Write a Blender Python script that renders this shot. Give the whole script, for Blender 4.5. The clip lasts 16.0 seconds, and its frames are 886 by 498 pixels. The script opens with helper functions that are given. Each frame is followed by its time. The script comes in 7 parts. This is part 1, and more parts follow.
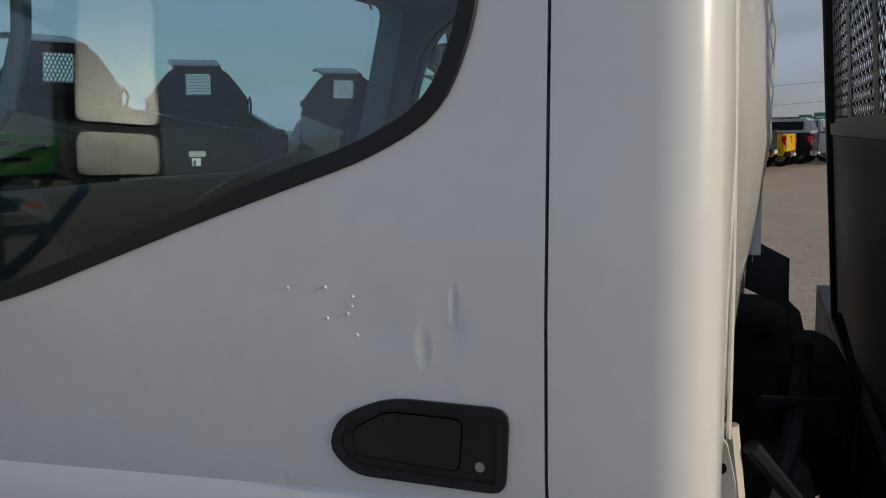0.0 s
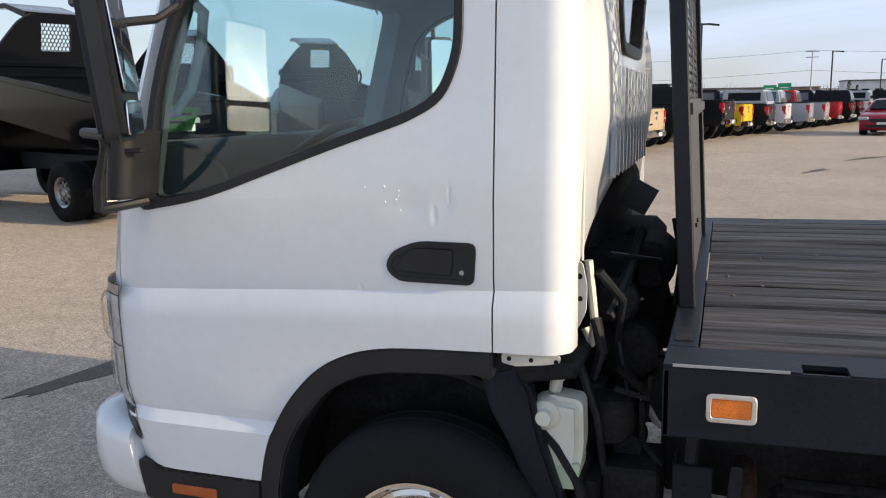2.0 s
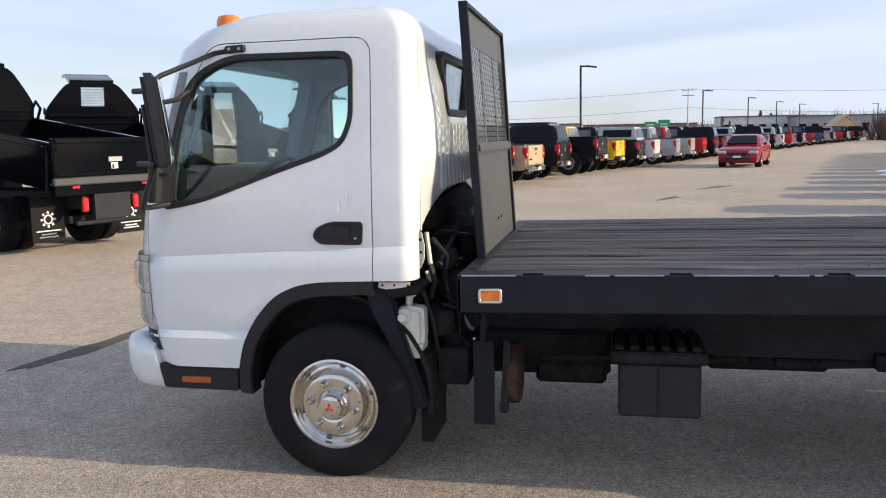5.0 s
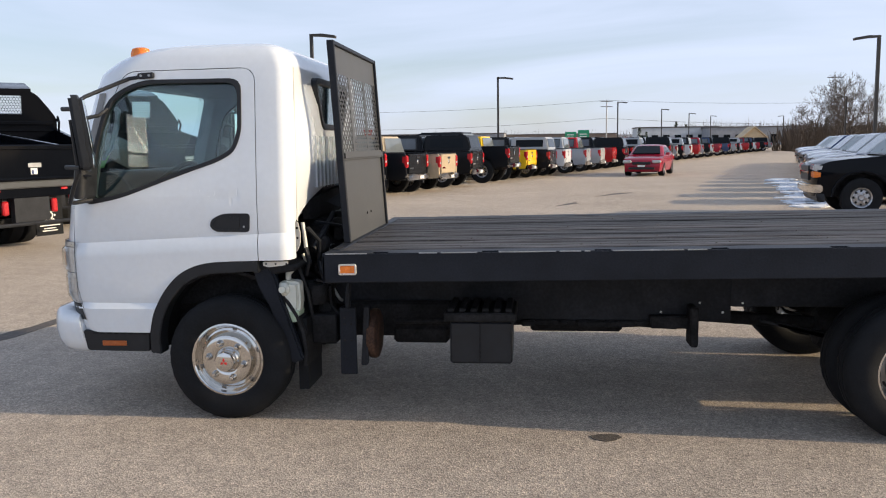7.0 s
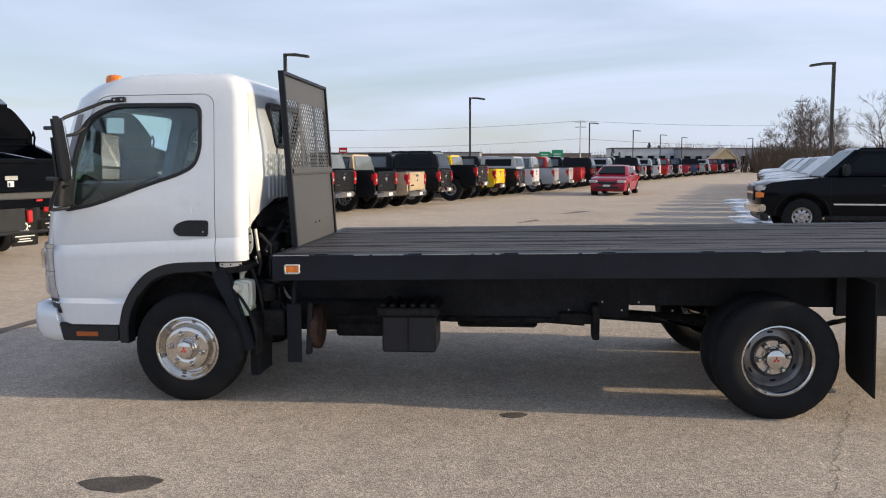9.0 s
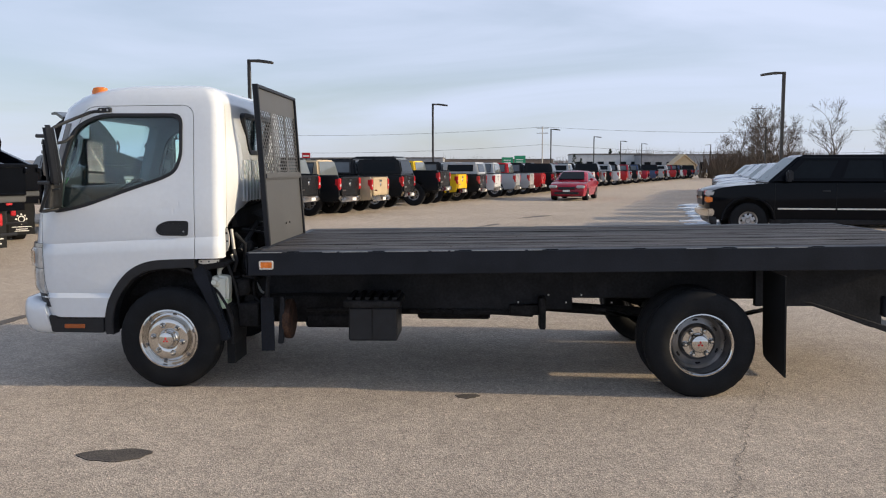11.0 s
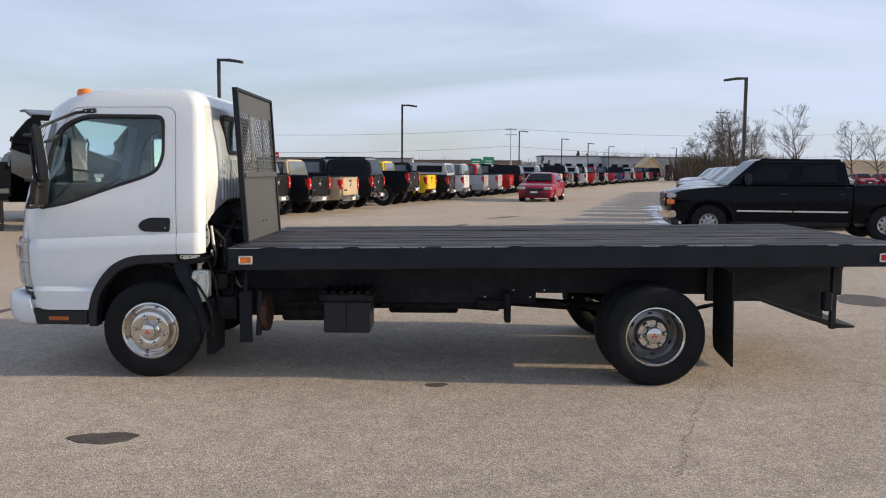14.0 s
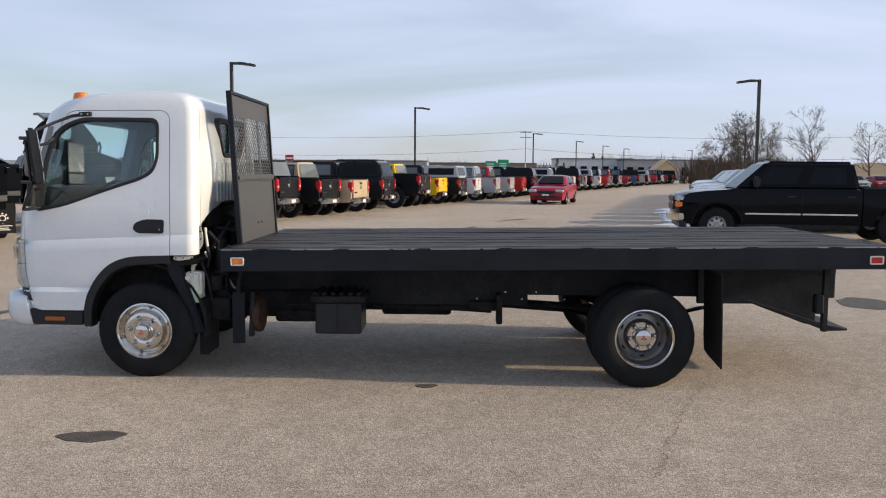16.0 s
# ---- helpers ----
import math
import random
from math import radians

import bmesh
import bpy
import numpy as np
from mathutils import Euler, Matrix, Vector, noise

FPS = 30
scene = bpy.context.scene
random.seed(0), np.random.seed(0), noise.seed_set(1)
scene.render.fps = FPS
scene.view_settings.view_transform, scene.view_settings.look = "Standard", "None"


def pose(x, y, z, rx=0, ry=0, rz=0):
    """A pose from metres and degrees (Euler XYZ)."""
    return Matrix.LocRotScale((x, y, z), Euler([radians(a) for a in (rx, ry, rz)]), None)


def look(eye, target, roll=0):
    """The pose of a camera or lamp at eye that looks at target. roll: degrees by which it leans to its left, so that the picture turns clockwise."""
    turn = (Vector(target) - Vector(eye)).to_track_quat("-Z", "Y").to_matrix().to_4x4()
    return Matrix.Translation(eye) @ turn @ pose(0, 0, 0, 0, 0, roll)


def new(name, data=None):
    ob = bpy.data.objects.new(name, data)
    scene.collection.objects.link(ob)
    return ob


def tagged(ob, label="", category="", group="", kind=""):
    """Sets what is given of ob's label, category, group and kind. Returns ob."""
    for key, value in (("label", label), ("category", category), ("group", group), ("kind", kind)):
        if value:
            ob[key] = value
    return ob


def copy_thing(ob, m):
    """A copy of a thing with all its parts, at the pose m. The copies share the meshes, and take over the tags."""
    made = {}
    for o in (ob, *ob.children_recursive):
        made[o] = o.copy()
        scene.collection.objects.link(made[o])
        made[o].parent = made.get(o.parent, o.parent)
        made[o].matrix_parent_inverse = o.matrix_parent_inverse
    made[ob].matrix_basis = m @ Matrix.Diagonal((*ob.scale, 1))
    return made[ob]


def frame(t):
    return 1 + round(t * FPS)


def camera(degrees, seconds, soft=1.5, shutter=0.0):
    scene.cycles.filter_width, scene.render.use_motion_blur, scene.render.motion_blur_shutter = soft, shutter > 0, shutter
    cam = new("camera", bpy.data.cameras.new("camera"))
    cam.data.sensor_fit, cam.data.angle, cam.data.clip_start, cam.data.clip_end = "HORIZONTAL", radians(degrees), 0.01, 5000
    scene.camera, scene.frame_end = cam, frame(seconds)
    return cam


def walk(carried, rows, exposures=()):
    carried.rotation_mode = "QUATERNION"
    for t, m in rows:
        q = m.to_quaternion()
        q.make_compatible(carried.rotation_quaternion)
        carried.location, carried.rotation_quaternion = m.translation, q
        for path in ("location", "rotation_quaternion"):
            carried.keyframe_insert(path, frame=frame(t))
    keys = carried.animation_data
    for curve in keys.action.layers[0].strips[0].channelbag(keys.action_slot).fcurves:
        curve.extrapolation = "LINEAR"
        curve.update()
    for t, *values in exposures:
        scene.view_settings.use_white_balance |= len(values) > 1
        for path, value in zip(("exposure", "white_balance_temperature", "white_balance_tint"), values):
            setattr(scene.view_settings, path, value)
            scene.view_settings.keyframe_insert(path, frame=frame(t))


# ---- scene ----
cam = camera(54.9, 16.0, 1.12)
PATH = [
    (0, (0.439, -0.763, 1.579), (-0.249, 1.096, 1.312), -1.2),
    (0.5, (0.52, -0.985, 1.578), (-0.156, 0.88, 1.322), -1.3),
    (1, (0.644, -1.233, 1.588), (-0.014, 0.631, 1.285), -0.7),
    (1.5, (0.713, -1.516, 1.6), (0.067, 0.347, 1.266), -0.3),
    (2, (0.75, -1.843, 1.601), (0.133, 0.028, 1.26), -0.8),
    (2.5, (0.843, -2.088, 1.605), (0.26, -0.204, 1.272), -1.3),
    (3, (1.0, -2.393, 1.611), (0.444, -0.499, 1.291), -1.6),
    (3.5, (1.083, -2.673, 1.615), (0.559, -0.765, 1.325), -1.4),
    (6, (1.579, -4.187, 1.637), (1.28, -2.226, 1.382), -1.1),
    (6.5, (1.751, -4.427, 1.628), (1.492, -2.459, 1.379), -1.0),
    (7, (1.849, -4.649, 1.635), (1.628, -2.676, 1.391), -0.8),
    (7.5, (1.893, -4.895, 1.623), (1.707, -2.917, 1.396), -0.8),
    (8, (1.974, -5.089, 1.631), (1.806, -3.109, 1.407), -0.8),
    (8.5, (2.141, -5.25, 1.624), (1.974, -3.268, 1.415), -0.5),
    (9, (2.22, -5.397, 1.63), (2.055, -3.414, 1.428), -0.2),
    (11.5, (2.304, -6.074, 1.634), (2.244, -4.084, 1.445), -0.1),
    (12, (2.318, -6.11, 1.629), (2.27, -4.12, 1.438), 0.0),
    (12.5, (2.316, -6.146, 1.632), (2.274, -4.156, 1.437), 0.3),
    (13, (2.288, -6.229, 1.638), (2.256, -4.238, 1.447), 0.2),
    (13.5, (2.287, -6.324, 1.641), (2.273, -4.333, 1.452), 0.3),
    (14, (2.286, -6.349, 1.638), (2.28, -4.357, 1.45), 0.4),
    (14.5, (2.285, -6.382, 1.641), (2.275, -4.391, 1.455), 0.2),
    (15, (2.321, -6.383, 1.646), (2.302, -4.391, 1.466), 0.1),
    (15.5, (2.411, -6.379, 1.645), (2.381, -4.387, 1.468), 0.3),
    (16, (2.481, -6.39, 1.638), (2.439, -4.399, 1.456), 0.4),
]
walk(cam, [(t, look(eye, target, roll)) for t, eye, target, roll in PATH],
     exposures=[(t, stops, 6420, 11.5) for t, stops in ((0.0, -1.06), (0.5, -0.6), (1.0, -0.28), (1.5, -0.06), (2.5, 0.28), (3.5, 0.33), (6.0, 0.22), (9.0, 0.09), (12.0, -0.01), (16.0, -0.02))])

# ---- daylight: low winter sun from behind the truck, thin cloud ----
SUN_AZ, SUN_EL = radians(-4.0), radians(17.0)
TO_SUN = Vector((math.cos(SUN_AZ) * math.cos(SUN_EL), math.sin(SUN_AZ) * math.cos(SUN_EL), math.sin(SUN_EL)))
sun = new("sun", bpy.data.lights.new("sun", "SUN"))
sun.data.energy, sun.data.angle, sun.data.color = 4.0, radians(0.6), (1.0, 0.80, 0.53)
sun.matrix_world = look(TO_SUN * 60, (0, 0, 0))

world = bpy.data.worlds.new("sky")
scene.world = world
world.use_nodes = True
wn, wl = world.node_tree.nodes, world.node_tree.links
wn.clear()
w_out, w_bg = wn.new("ShaderNodeOutputWorld"), wn.new("ShaderNodeBackground")
w_sky = wn.new("ShaderNodeTexSky")
w_sky.sky_type, w_sky.sun_disc = "NISHITA", False
w_sky.sun_elevation, w_sky.sun_rotation = SUN_EL, radians(90) - SUN_AZ
w_sky.air_density, w_sky.dust_density, w_sky.ozone_density = 1.0, 0.6, 1.5
w_co, w_map = wn.new("ShaderNodeTexCoord"), wn.new("ShaderNodeMapping")
w_map.inputs["Scale"].default_value = (1.1, 1.0, 6.5)
w_map.inputs["Rotation"].default_value = (0.0, 0.10, 0.5)
w_noise, w_ramp = wn.new("ShaderNodeTexNoise"), wn.new("ShaderNodeValToRGB")
w_noise.inputs["Scale"].default_value, w_noise.inputs["Detail"].default_value = 1.25, 6.0
w_noise.inputs["Roughness"].default_value, w_noise.inputs["Distortion"].default_value = 0.52, 0.7
w_ramp.color_ramp.elements[0].position, w_ramp.color_ramp.elements[1].position = 0.30, 0.68
w_mul, w_mix = wn.new("ShaderNodeVectorMath"), wn.new("ShaderNodeMix")
w_mul.operation = "SCALE"
w_mul.inputs["Scale"].default_value = 0.10
w_mix.data_type = "RGBA"
w_mix.inputs["B"].default_value = (0.592, 0.67, 0.835, 1)
w_fac = wn.new("ShaderNodeMath")
w_fac.operation, w_fac.use_clamp = "MULTIPLY_ADD", True
w_fac.inputs[1].default_value, w_fac.inputs[2].default_value = 0.68, 0.27
wl.new(w_co.outputs["Generated"], w_map.inputs["Vector"])
wl.new(w_map.outputs["Vector"], w_noise.inputs["Vector"])
wl.new(w_noise.outputs["Fac"], w_ramp.inputs["Fac"])
wl.new(w_ramp.outputs["Color"], w_fac.inputs[0])
wl.new(w_sky.outputs["Color"], w_mul.inputs[0])
wl.new(w_mul.outputs["Vector"], w_mix.inputs["A"])
w_sep, w_high, w_sum = wn.new("ShaderNodeSeparateXYZ"), wn.new("ShaderNodeMapRange"), wn.new("ShaderNodeMath")
w_high.inputs["From Min"].default_value, w_high.inputs["From Max"].default_value = 0.03, 0.30
w_high.inputs["To Min"].default_value, w_high.inputs["To Max"].default_value = 0.0, 0.12
w_sum.use_clamp = True
wl.new(w_co.outputs["Generated"], w_sep.inputs["Vector"])
wl.new(w_sep.outputs["Z"], w_high.inputs["Value"])
wl.new(w_fac.outputs["Value"], w_sum.inputs[0])
wl.new(w_high.outputs["Result"], w_sum.inputs[1])
# the thin cloud opens to blue overhead
w_open, w_thin = wn.new("ShaderNodeMapRange"), wn.new("ShaderNodeMath")
w_open.inputs["From Min"].default_value, w_open.inputs["From Max"].default_value = 0.26, 0.80
w_open.inputs["To Min"].default_value, w_open.inputs["To Max"].default_value = 1.0, 0.52
w_thin.operation = "MULTIPLY"
wl.new(w_sep.outputs["Z"], w_open.inputs["Value"])
wl.new(w_sum.outputs["Value"], w_thin.inputs[0])
wl.new(w_open.outputs["Result"], w_thin.inputs[1])
wl.new(w_thin.outputs["Value"], w_mix.inputs["Factor"])
# the bright haze round the sun
w_dir, w_dot, w_pow, w_glow = (wn.new("ShaderNode" + k) for k in ("VectorMath", "VectorMath", "Math", "VectorMath"))
w_dir.operation, w_dot.operation, w_pow.operation, w_glow.operation = "NORMALIZE", "DOT_PRODUCT", "POWER", "MULTIPLY_ADD"
w_dot.inputs[1].default_value, w_pow.inputs[1].default_value, w_glow.inputs[1].default_value = TO_SUN, 60.0, (7.0, 6.0, 4.4)
wl.new(w_co.outputs["Generated"], w_dir.inputs[0])
wl.new(w_dir.outputs["Vector"], w_dot.inputs[0])
wl.new(w_dot.outputs["Value"], w_pow.inputs[0])
wl.new(w_pow.outputs["Value"], w_glow.inputs[0])
wl.new(w_mix.outputs["Result"], w_glow.inputs[2])
wl.new(w_glow.outputs["Vector"], w_bg.inputs["Color"])
w_bg.inputs["Strength"].default_value = 1.15
wl.new(w_bg.outputs["Background"], w_out.inputs["Surface"])

# ---- materials ----
def mat(name, color, rough=0.6, metal=0.0, spread=0.12, scale=8.0, grain=0.0, grain_scale=180.0, bump=0.0, bump_scale=60.0,
        spec=0.5, coat=0.0, by_object=0.0, stretch=(1, 1, 1), rough_spread=0.08, trans=0.0):
    """A surface with stains at a large scale, grain at a small one, and relief."""
    m = bpy.data.materials.new(name)
    m.use_nodes = True
    n, l = m.node_tree.nodes, m.node_tree.links
    b = n["Principled BSDF"]
    b.inputs["Metallic"].default_value = metal
    b.inputs["Specular IOR Level"].default_value = spec
    b.inputs["Coat Weight"].default_value = coat
    b.inputs["Coat Roughness"].default_value = 0.04
    b.inputs["Transmission Weight"].default_value = trans
    co, mp = n.new("ShaderNodeTexCoord"), n.new("ShaderNodeMapping")
    mp.inputs["Scale"].default_value = stretch
    l.new(co.outputs["Object"], mp.inputs["Vector"])
    big = n.new("ShaderNodeTexNoise")
    big.inputs["Scale"].default_value, big.inputs["Detail"].default_value = scale, 5.0
    l.new(mp.outputs["Vector"], big.inputs["Vector"])
    hsv = n.new("ShaderNodeHueSaturation")
    hsv.inputs["Color"].default_value = (*color, 1)
    val = n.new("ShaderNodeMapRange")
    val.inputs["From Min"].default_value, val.inputs["From Max"].default_value = 0.3, 0.7
    val.inputs["To Min"].default_value, val.inputs["To Max"].default_value = 1 - spread, 1 + spread
    l.new(big.outputs["Fac"], val.inputs["Value"])
    level = val.outputs["Result"]
    if grain:
        fine = n.new("ShaderNodeTexNoise")
        fine.inputs["Scale"].default_value, fine.inputs["Detail"].default_value = grain_scale, 2.0
        l.new(mp.outputs["Vector"], fine.inputs["Vector"])
        fr, mul = n.new("ShaderNodeMapRange"), n.new("ShaderNodeMath")
        fr.inputs["From Min"].default_value, fr.inputs["From Max"].default_value = 0.3, 0.7
        fr.inputs["To Min"].default_value, fr.inputs["To Max"].default_value = 1 - grain, 1 + grain
        mul.operation = "MULTIPLY"
        l.new(fine.outputs["Fac"], fr.inputs["Value"])
        l.new(level, mul.inputs[0])
        l.new(fr.outputs["Result"], mul.inputs[1])
        level = mul.outputs["Value"]
    if by_object:
        info, ob, mul = n.new("ShaderNodeObjectInfo"), n.new("ShaderNodeMapRange"), n.new("ShaderNodeMath")
        ob.inputs["To Min"].default_value, ob.inputs["To Max"].default_value = 1 - by_object, 1 + by_object
        mul.operation = "MULTIPLY"
        l.new(info.outputs["Random"], ob.inputs["Value"])
        l.new(level, mul.inputs[0])
        l.new(ob.outputs["Result"], mul.inputs[1])
        level = mul.outputs["Value"]
    l.new(level, hsv.inputs["Value"])
    l.new(hsv.outputs["Color"], b.inputs["Base Color"])
    rr = n.new("ShaderNodeMapRange")
    rr.inputs["To Min"].default_value, rr.inputs["To Max"].default_value = max(0.02, rough - rough_spread), min(1, rough + rough_spread)
    l.new(big.outputs["Fac"], rr.inputs["Value"])
    l.new(rr.outputs["Result"], b.inputs["Roughness"])
    if bump:
        bn, bp = n.new("ShaderNodeTexNoise"), n.new("ShaderNodeBump")
        bn.inputs["Scale"].default_value, bn.inputs["Detail"].default_value = bump_scale, 3.0
        l.new(mp.outputs["Vector"], bn.inputs["Vector"])
        bp.inputs["Strength"].default_value, bp.inputs["Distance"].default_value = bump, 0.01
        l.new(bn.outputs["Fac"], bp.inputs["Height"])
        l.new(bp.outputs["Normal"], b.inputs["Normal"])
    return m


def glass(name, tint, gloss=1.0, rough=0.01):
    """A thin pane: it lets light through with a tint and mirrors by Fresnel."""
    m = bpy.data.materials.new(name)
    m.use_nodes = True
    n, l = m.node_tree.nodes, m.node_tree.links
    n.clear()
    out, mix, tr, gl, lw, pw, mu = (n.new("ShaderNode" + k) for k in ("OutputMaterial", "MixShader", "BsdfTransparent", "BsdfGlossy", "LayerWeight", "Math", "Math"))
    tr.inputs["Color"].default_value = (*tint, 1)
    gl.inputs["Roughness"].default_value = rough
    lw.inputs["Blend"].default_value = 0.5
    pw.operation, mu.operation, mu.use_clamp = "POWER", "MULTIPLY_ADD", True
    pw.inputs[1].default_value = 5.0
    mu.inputs[1].default_value, mu.inputs[2].default_value = 0.95 * gloss, 0.045 * gloss
    l.new(lw.outputs["Facing"], pw.inputs[0])
    l.new(pw.outputs["Value"], mu.inputs[0])
    l.new(mu.outputs["Value"], mix.inputs["Fac"])
    l.new(tr.outputs["BSDF"], mix.inputs[1])
    l.new(gl.outputs["BSDF"], mix.inputs[2])
    l.new(mix.outputs["Shader"], out.inputs["Surface"])
    return m


WHITE = mat("white_paint", (0.745, 0.79, 0.835), 0.20, spread=0.03, scale=2.5, grain=0.015, grain_scale=30, bump=0.03, bump_scale=5, coat=0.6, rough_spread=0.06)


def dented(base, spots):
    """The same paint with small dings pressed into it: (x, y, z, width, depth)."""
    m = base.copy()
    m.name = "dented_white_paint"
    n, l = m.node_tree.nodes, m.node_tree.links
    co, total = n.new("ShaderNodeTexCoord"), None
    for x, y, z, w, tall, deep in spots:
        mp, ln, mr = n.new("ShaderNodeMapping"), n.new("ShaderNodeVectorMath"), n.new("ShaderNodeMapRange")
        mp.inputs["Location"].default_value = (-x / w, -y / 0.2, -z / tall)
        mp.inputs["Scale"].default_value = (1 / w, 1 / 0.2, 1 / tall)
        ln.operation, mr.interpolation_type = "LENGTH", "SMOOTHSTEP"
        mr.inputs["To Min"].default_value, mr.inputs["To Max"].default_value = -deep, 0.0
        l.new(co.outputs["Object"], mp.inputs["Vector"])
        l.new(mp.outputs["Vector"], ln.inputs[0])
        l.new(ln.outputs["Value"], mr.inputs["Value"])
        if total is None:
            total = mr.outputs["Result"]
        else:
            ad = n.new("ShaderNodeMath")
            l.new(total, ad.inputs[0])
            l.new(mr.outputs["Result"], ad.inputs[1])
            total = ad.outputs["Value"]
    bp = n.new("ShaderNodeBump")
    bp.inputs["Strength"].default_value, bp.inputs["Distance"].default_value = 1.0, 1.0
    l.new(total, bp.inputs["Height"])
    old = n["Bump"]
    l.new(old.outputs["Normal"], bp.inputs["Normal"])
    for name in ("Normal", "Coat Normal"):
        l.new(bp.outputs["Normal"], n["Principled BSDF"].inputs[name])
    return m


DOORPAINT = dented(WHITE, [(0.052, 0.2, 1.315, 0.014, 0.035, 0.0014), (0.092, 0.2, 1.372, 0.008, 0.035, 0.0010), (-0.158, 0.2, 1.115, 0.010, 0.014, 0.0012),
                           (-0.02, 0.2, 1.34, 0.10, 0.07, 0.0016), (0.075, 0.2, 1.345, 0.045, 0.06, 0.0016)])
CREAM = mat("white_primer", (0.74, 0.72, 0.66), 0.5, spread=0.08, scale=6)
BLACK = mat("black_plastic", (0.015, 0.017, 0.021), 0.42, spec=0.35, spread=0.2, scale=10, bump=0.08, bump_scale=300)
GRIME = mat("road_grime_black", (0.020, 0.020, 0.0215), 0.8, spec=0.2, spread=0.45, scale=9, grain=0.3, grain_scale=60, bump=0.25, bump_scale=40)
FRAME = mat("black_chassis_paint", (0.021, 0.023, 0.028), 0.6, spec=0.2, spread=0.3, scale=6, grain=0.2, grain_scale=50, bump=0.1, bump_scale=60)
DECKSTEEL = mat("deck_steel_paint", (0.014, 0.017, 0.024), 0.5, spec=0.16, spread=0.22, scale=4, grain=0.12, grain_scale=90, bump=0.08, bump_scale=80)
WOOD = mat("weathered_deck_wood", (0.050, 0.047, 0.048), 0.62, spread=0.6, scale=7, grain=0.85, grain_scale=42, bump=0.9, bump_scale=40, by_object=0.25, stretch=(0.07, 1, 1), spec=0.28)
PANEL = mat("headboard_grey_paint", (0.058, 0.059, 0.059), 0.5, spread=0.15, scale=5, grain=0.06, grain_scale=60, bump=0.05, bump_scale=40)
RUBBER = mat("tyre_rubber", (0.011, 0.012, 0.014), 0.8, spec=0.2, spread=0.25, scale=8, grain=0.15, grain_scale=90, bump=0.1, bump_scale=120)
# the dimness inside rims and vents is put into this darker steel colour
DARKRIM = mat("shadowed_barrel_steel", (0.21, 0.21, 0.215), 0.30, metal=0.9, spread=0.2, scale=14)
CHROME = mat("polished_chrome", (0.62, 0.605, 0.58), 0.045, metal=1.0, spread=0.08, scale=6, rough_spread=0.025)
STEEL = mat("wheel_steel", (0.42, 0.42, 0.43), 0.3, metal=0.9, spread=0.15, scale=20)
RUST = mat("rusty_steel", (0.065, 0.032, 0.019), 0.85, spread=0.5, scale=14, grain=0.4, grain_scale=80, bump=0.4, bump_scale=60)
AMBER = mat("amber_lens", (0.85, 0.22, 0.03), 0.25, spread=0.08, scale=30, bump=0.3, bump_scale=160)
RED = mat("red_lens", (0.45, 0.015, 0.02), 0.2, spread=0.1, scale=30, bump=0.3, bump_scale=140)
PALEAMBER = mat("pale_amber_lens", (0.55, 0.33, 0.20), 0.2, spread=0.1, scale=30, bump=0.2, bump_scale=120)
LENS = mat("clear_lamp_lens", (0.48, 0.49, 0.50), 0.08, spread=0.15, scale=18, bump=0.2, bump_scale=60, coat=0.8)
BOTTLE = mat("translucent_bottle_plastic", (0.72, 0.74, 0.66), 0.4, spread=0.08, scale=9, bump=0.05)
FLUID = mat("green_fluid_in_bottle", (0.50, 0.62, 0.45), 0.4, spread=0.1, scale=9)
DASH = mat("grey_interior_plastic", (0.030, 0.040, 0.046), 0.7, spread=0.15, scale=8, bump=0.1, bump_scale=200)
CLOTH = mat("grey_seat_cloth", (0.07, 0.075, 0.085), 0.9, spread=0.15, scale=8, bump=0.2, bump_scale=250)
HANDLE = mat("blue_grey_handle_plastic", (0.26, 0.29, 0.32), 0.5, spread=0.1)
LIME = mat("lime_green_paper", (0.20, 0.72, 0.07), 0.6, spread=0.05)
DARKBAR = mat("black_marker_ink", (0.01, 0.012, 0.01), 0.5)
WHITEBAR = mat("white_sign_ink", (0.75, 0.75, 0.73), 0.6)
LOGORED = mat("red_enamel", (0.55, 0.02, 0.02), 0.3)
TRIM = mat("bright_lamp_bezel", (0.72, 0.70, 0.66), 0.3, metal=0.5, spread=0.1)
CABGLASS = glass("tinted_cab_glass", (0.84, 0.955, 0.965), 1.35)
INTERIOR = mat("blue_grey_cab_trim", (0.15, 0.19, 0.22), 0.75, spread=0.12, scale=8, bump=0.1, bump_scale=200)
DULLAMBER = mat("dull_amber_reflector", (0.40, 0.10, 0.02), 0.35, spread=0.15, scale=30, bump=0.3, bump_scale=160)
LAMPGLASS = glass("lamp_lens_glass", (0.95, 0.955, 0.95), 0.9)
LAMPBOWL = mat("bright_lamp_bowl", (0.62, 0.62, 0.62), 0.3, metal=0.35, spread=0.18, scale=25)
PILLAR = mat("grey_bronze_strip", (0.17, 0.155, 0.14), 0.24, metal=0.35, spread=0.12, scale=8, coat=0.3)
ROWGLASS = mat("light_tinted_car_glass", (0.125, 0.145, 0.16), 0.07, spread=0.2, scale=1.2)
CARGLASS = mat("dark_car_glass", (0.008, 0.011, 0.014), 0.06, spread=0.1, spec=0.12)
PANECLEAR = mat("windscreen_glass", (0.10, 0.14, 0.16), 0.06, spread=0.2, scale=1.5)
FROSTED = mat("frosted_windscreen", (0.085, 0.130, 0.145), 0.3, spec=0.25, spread=0.25, scale=4, grain=0.1, grain_scale=40)
MIRROR = mat("mirror_glass", (0.9, 0.91, 0.92), 0.02, metal=1.0, spread=0.02, rough_spread=0.0)
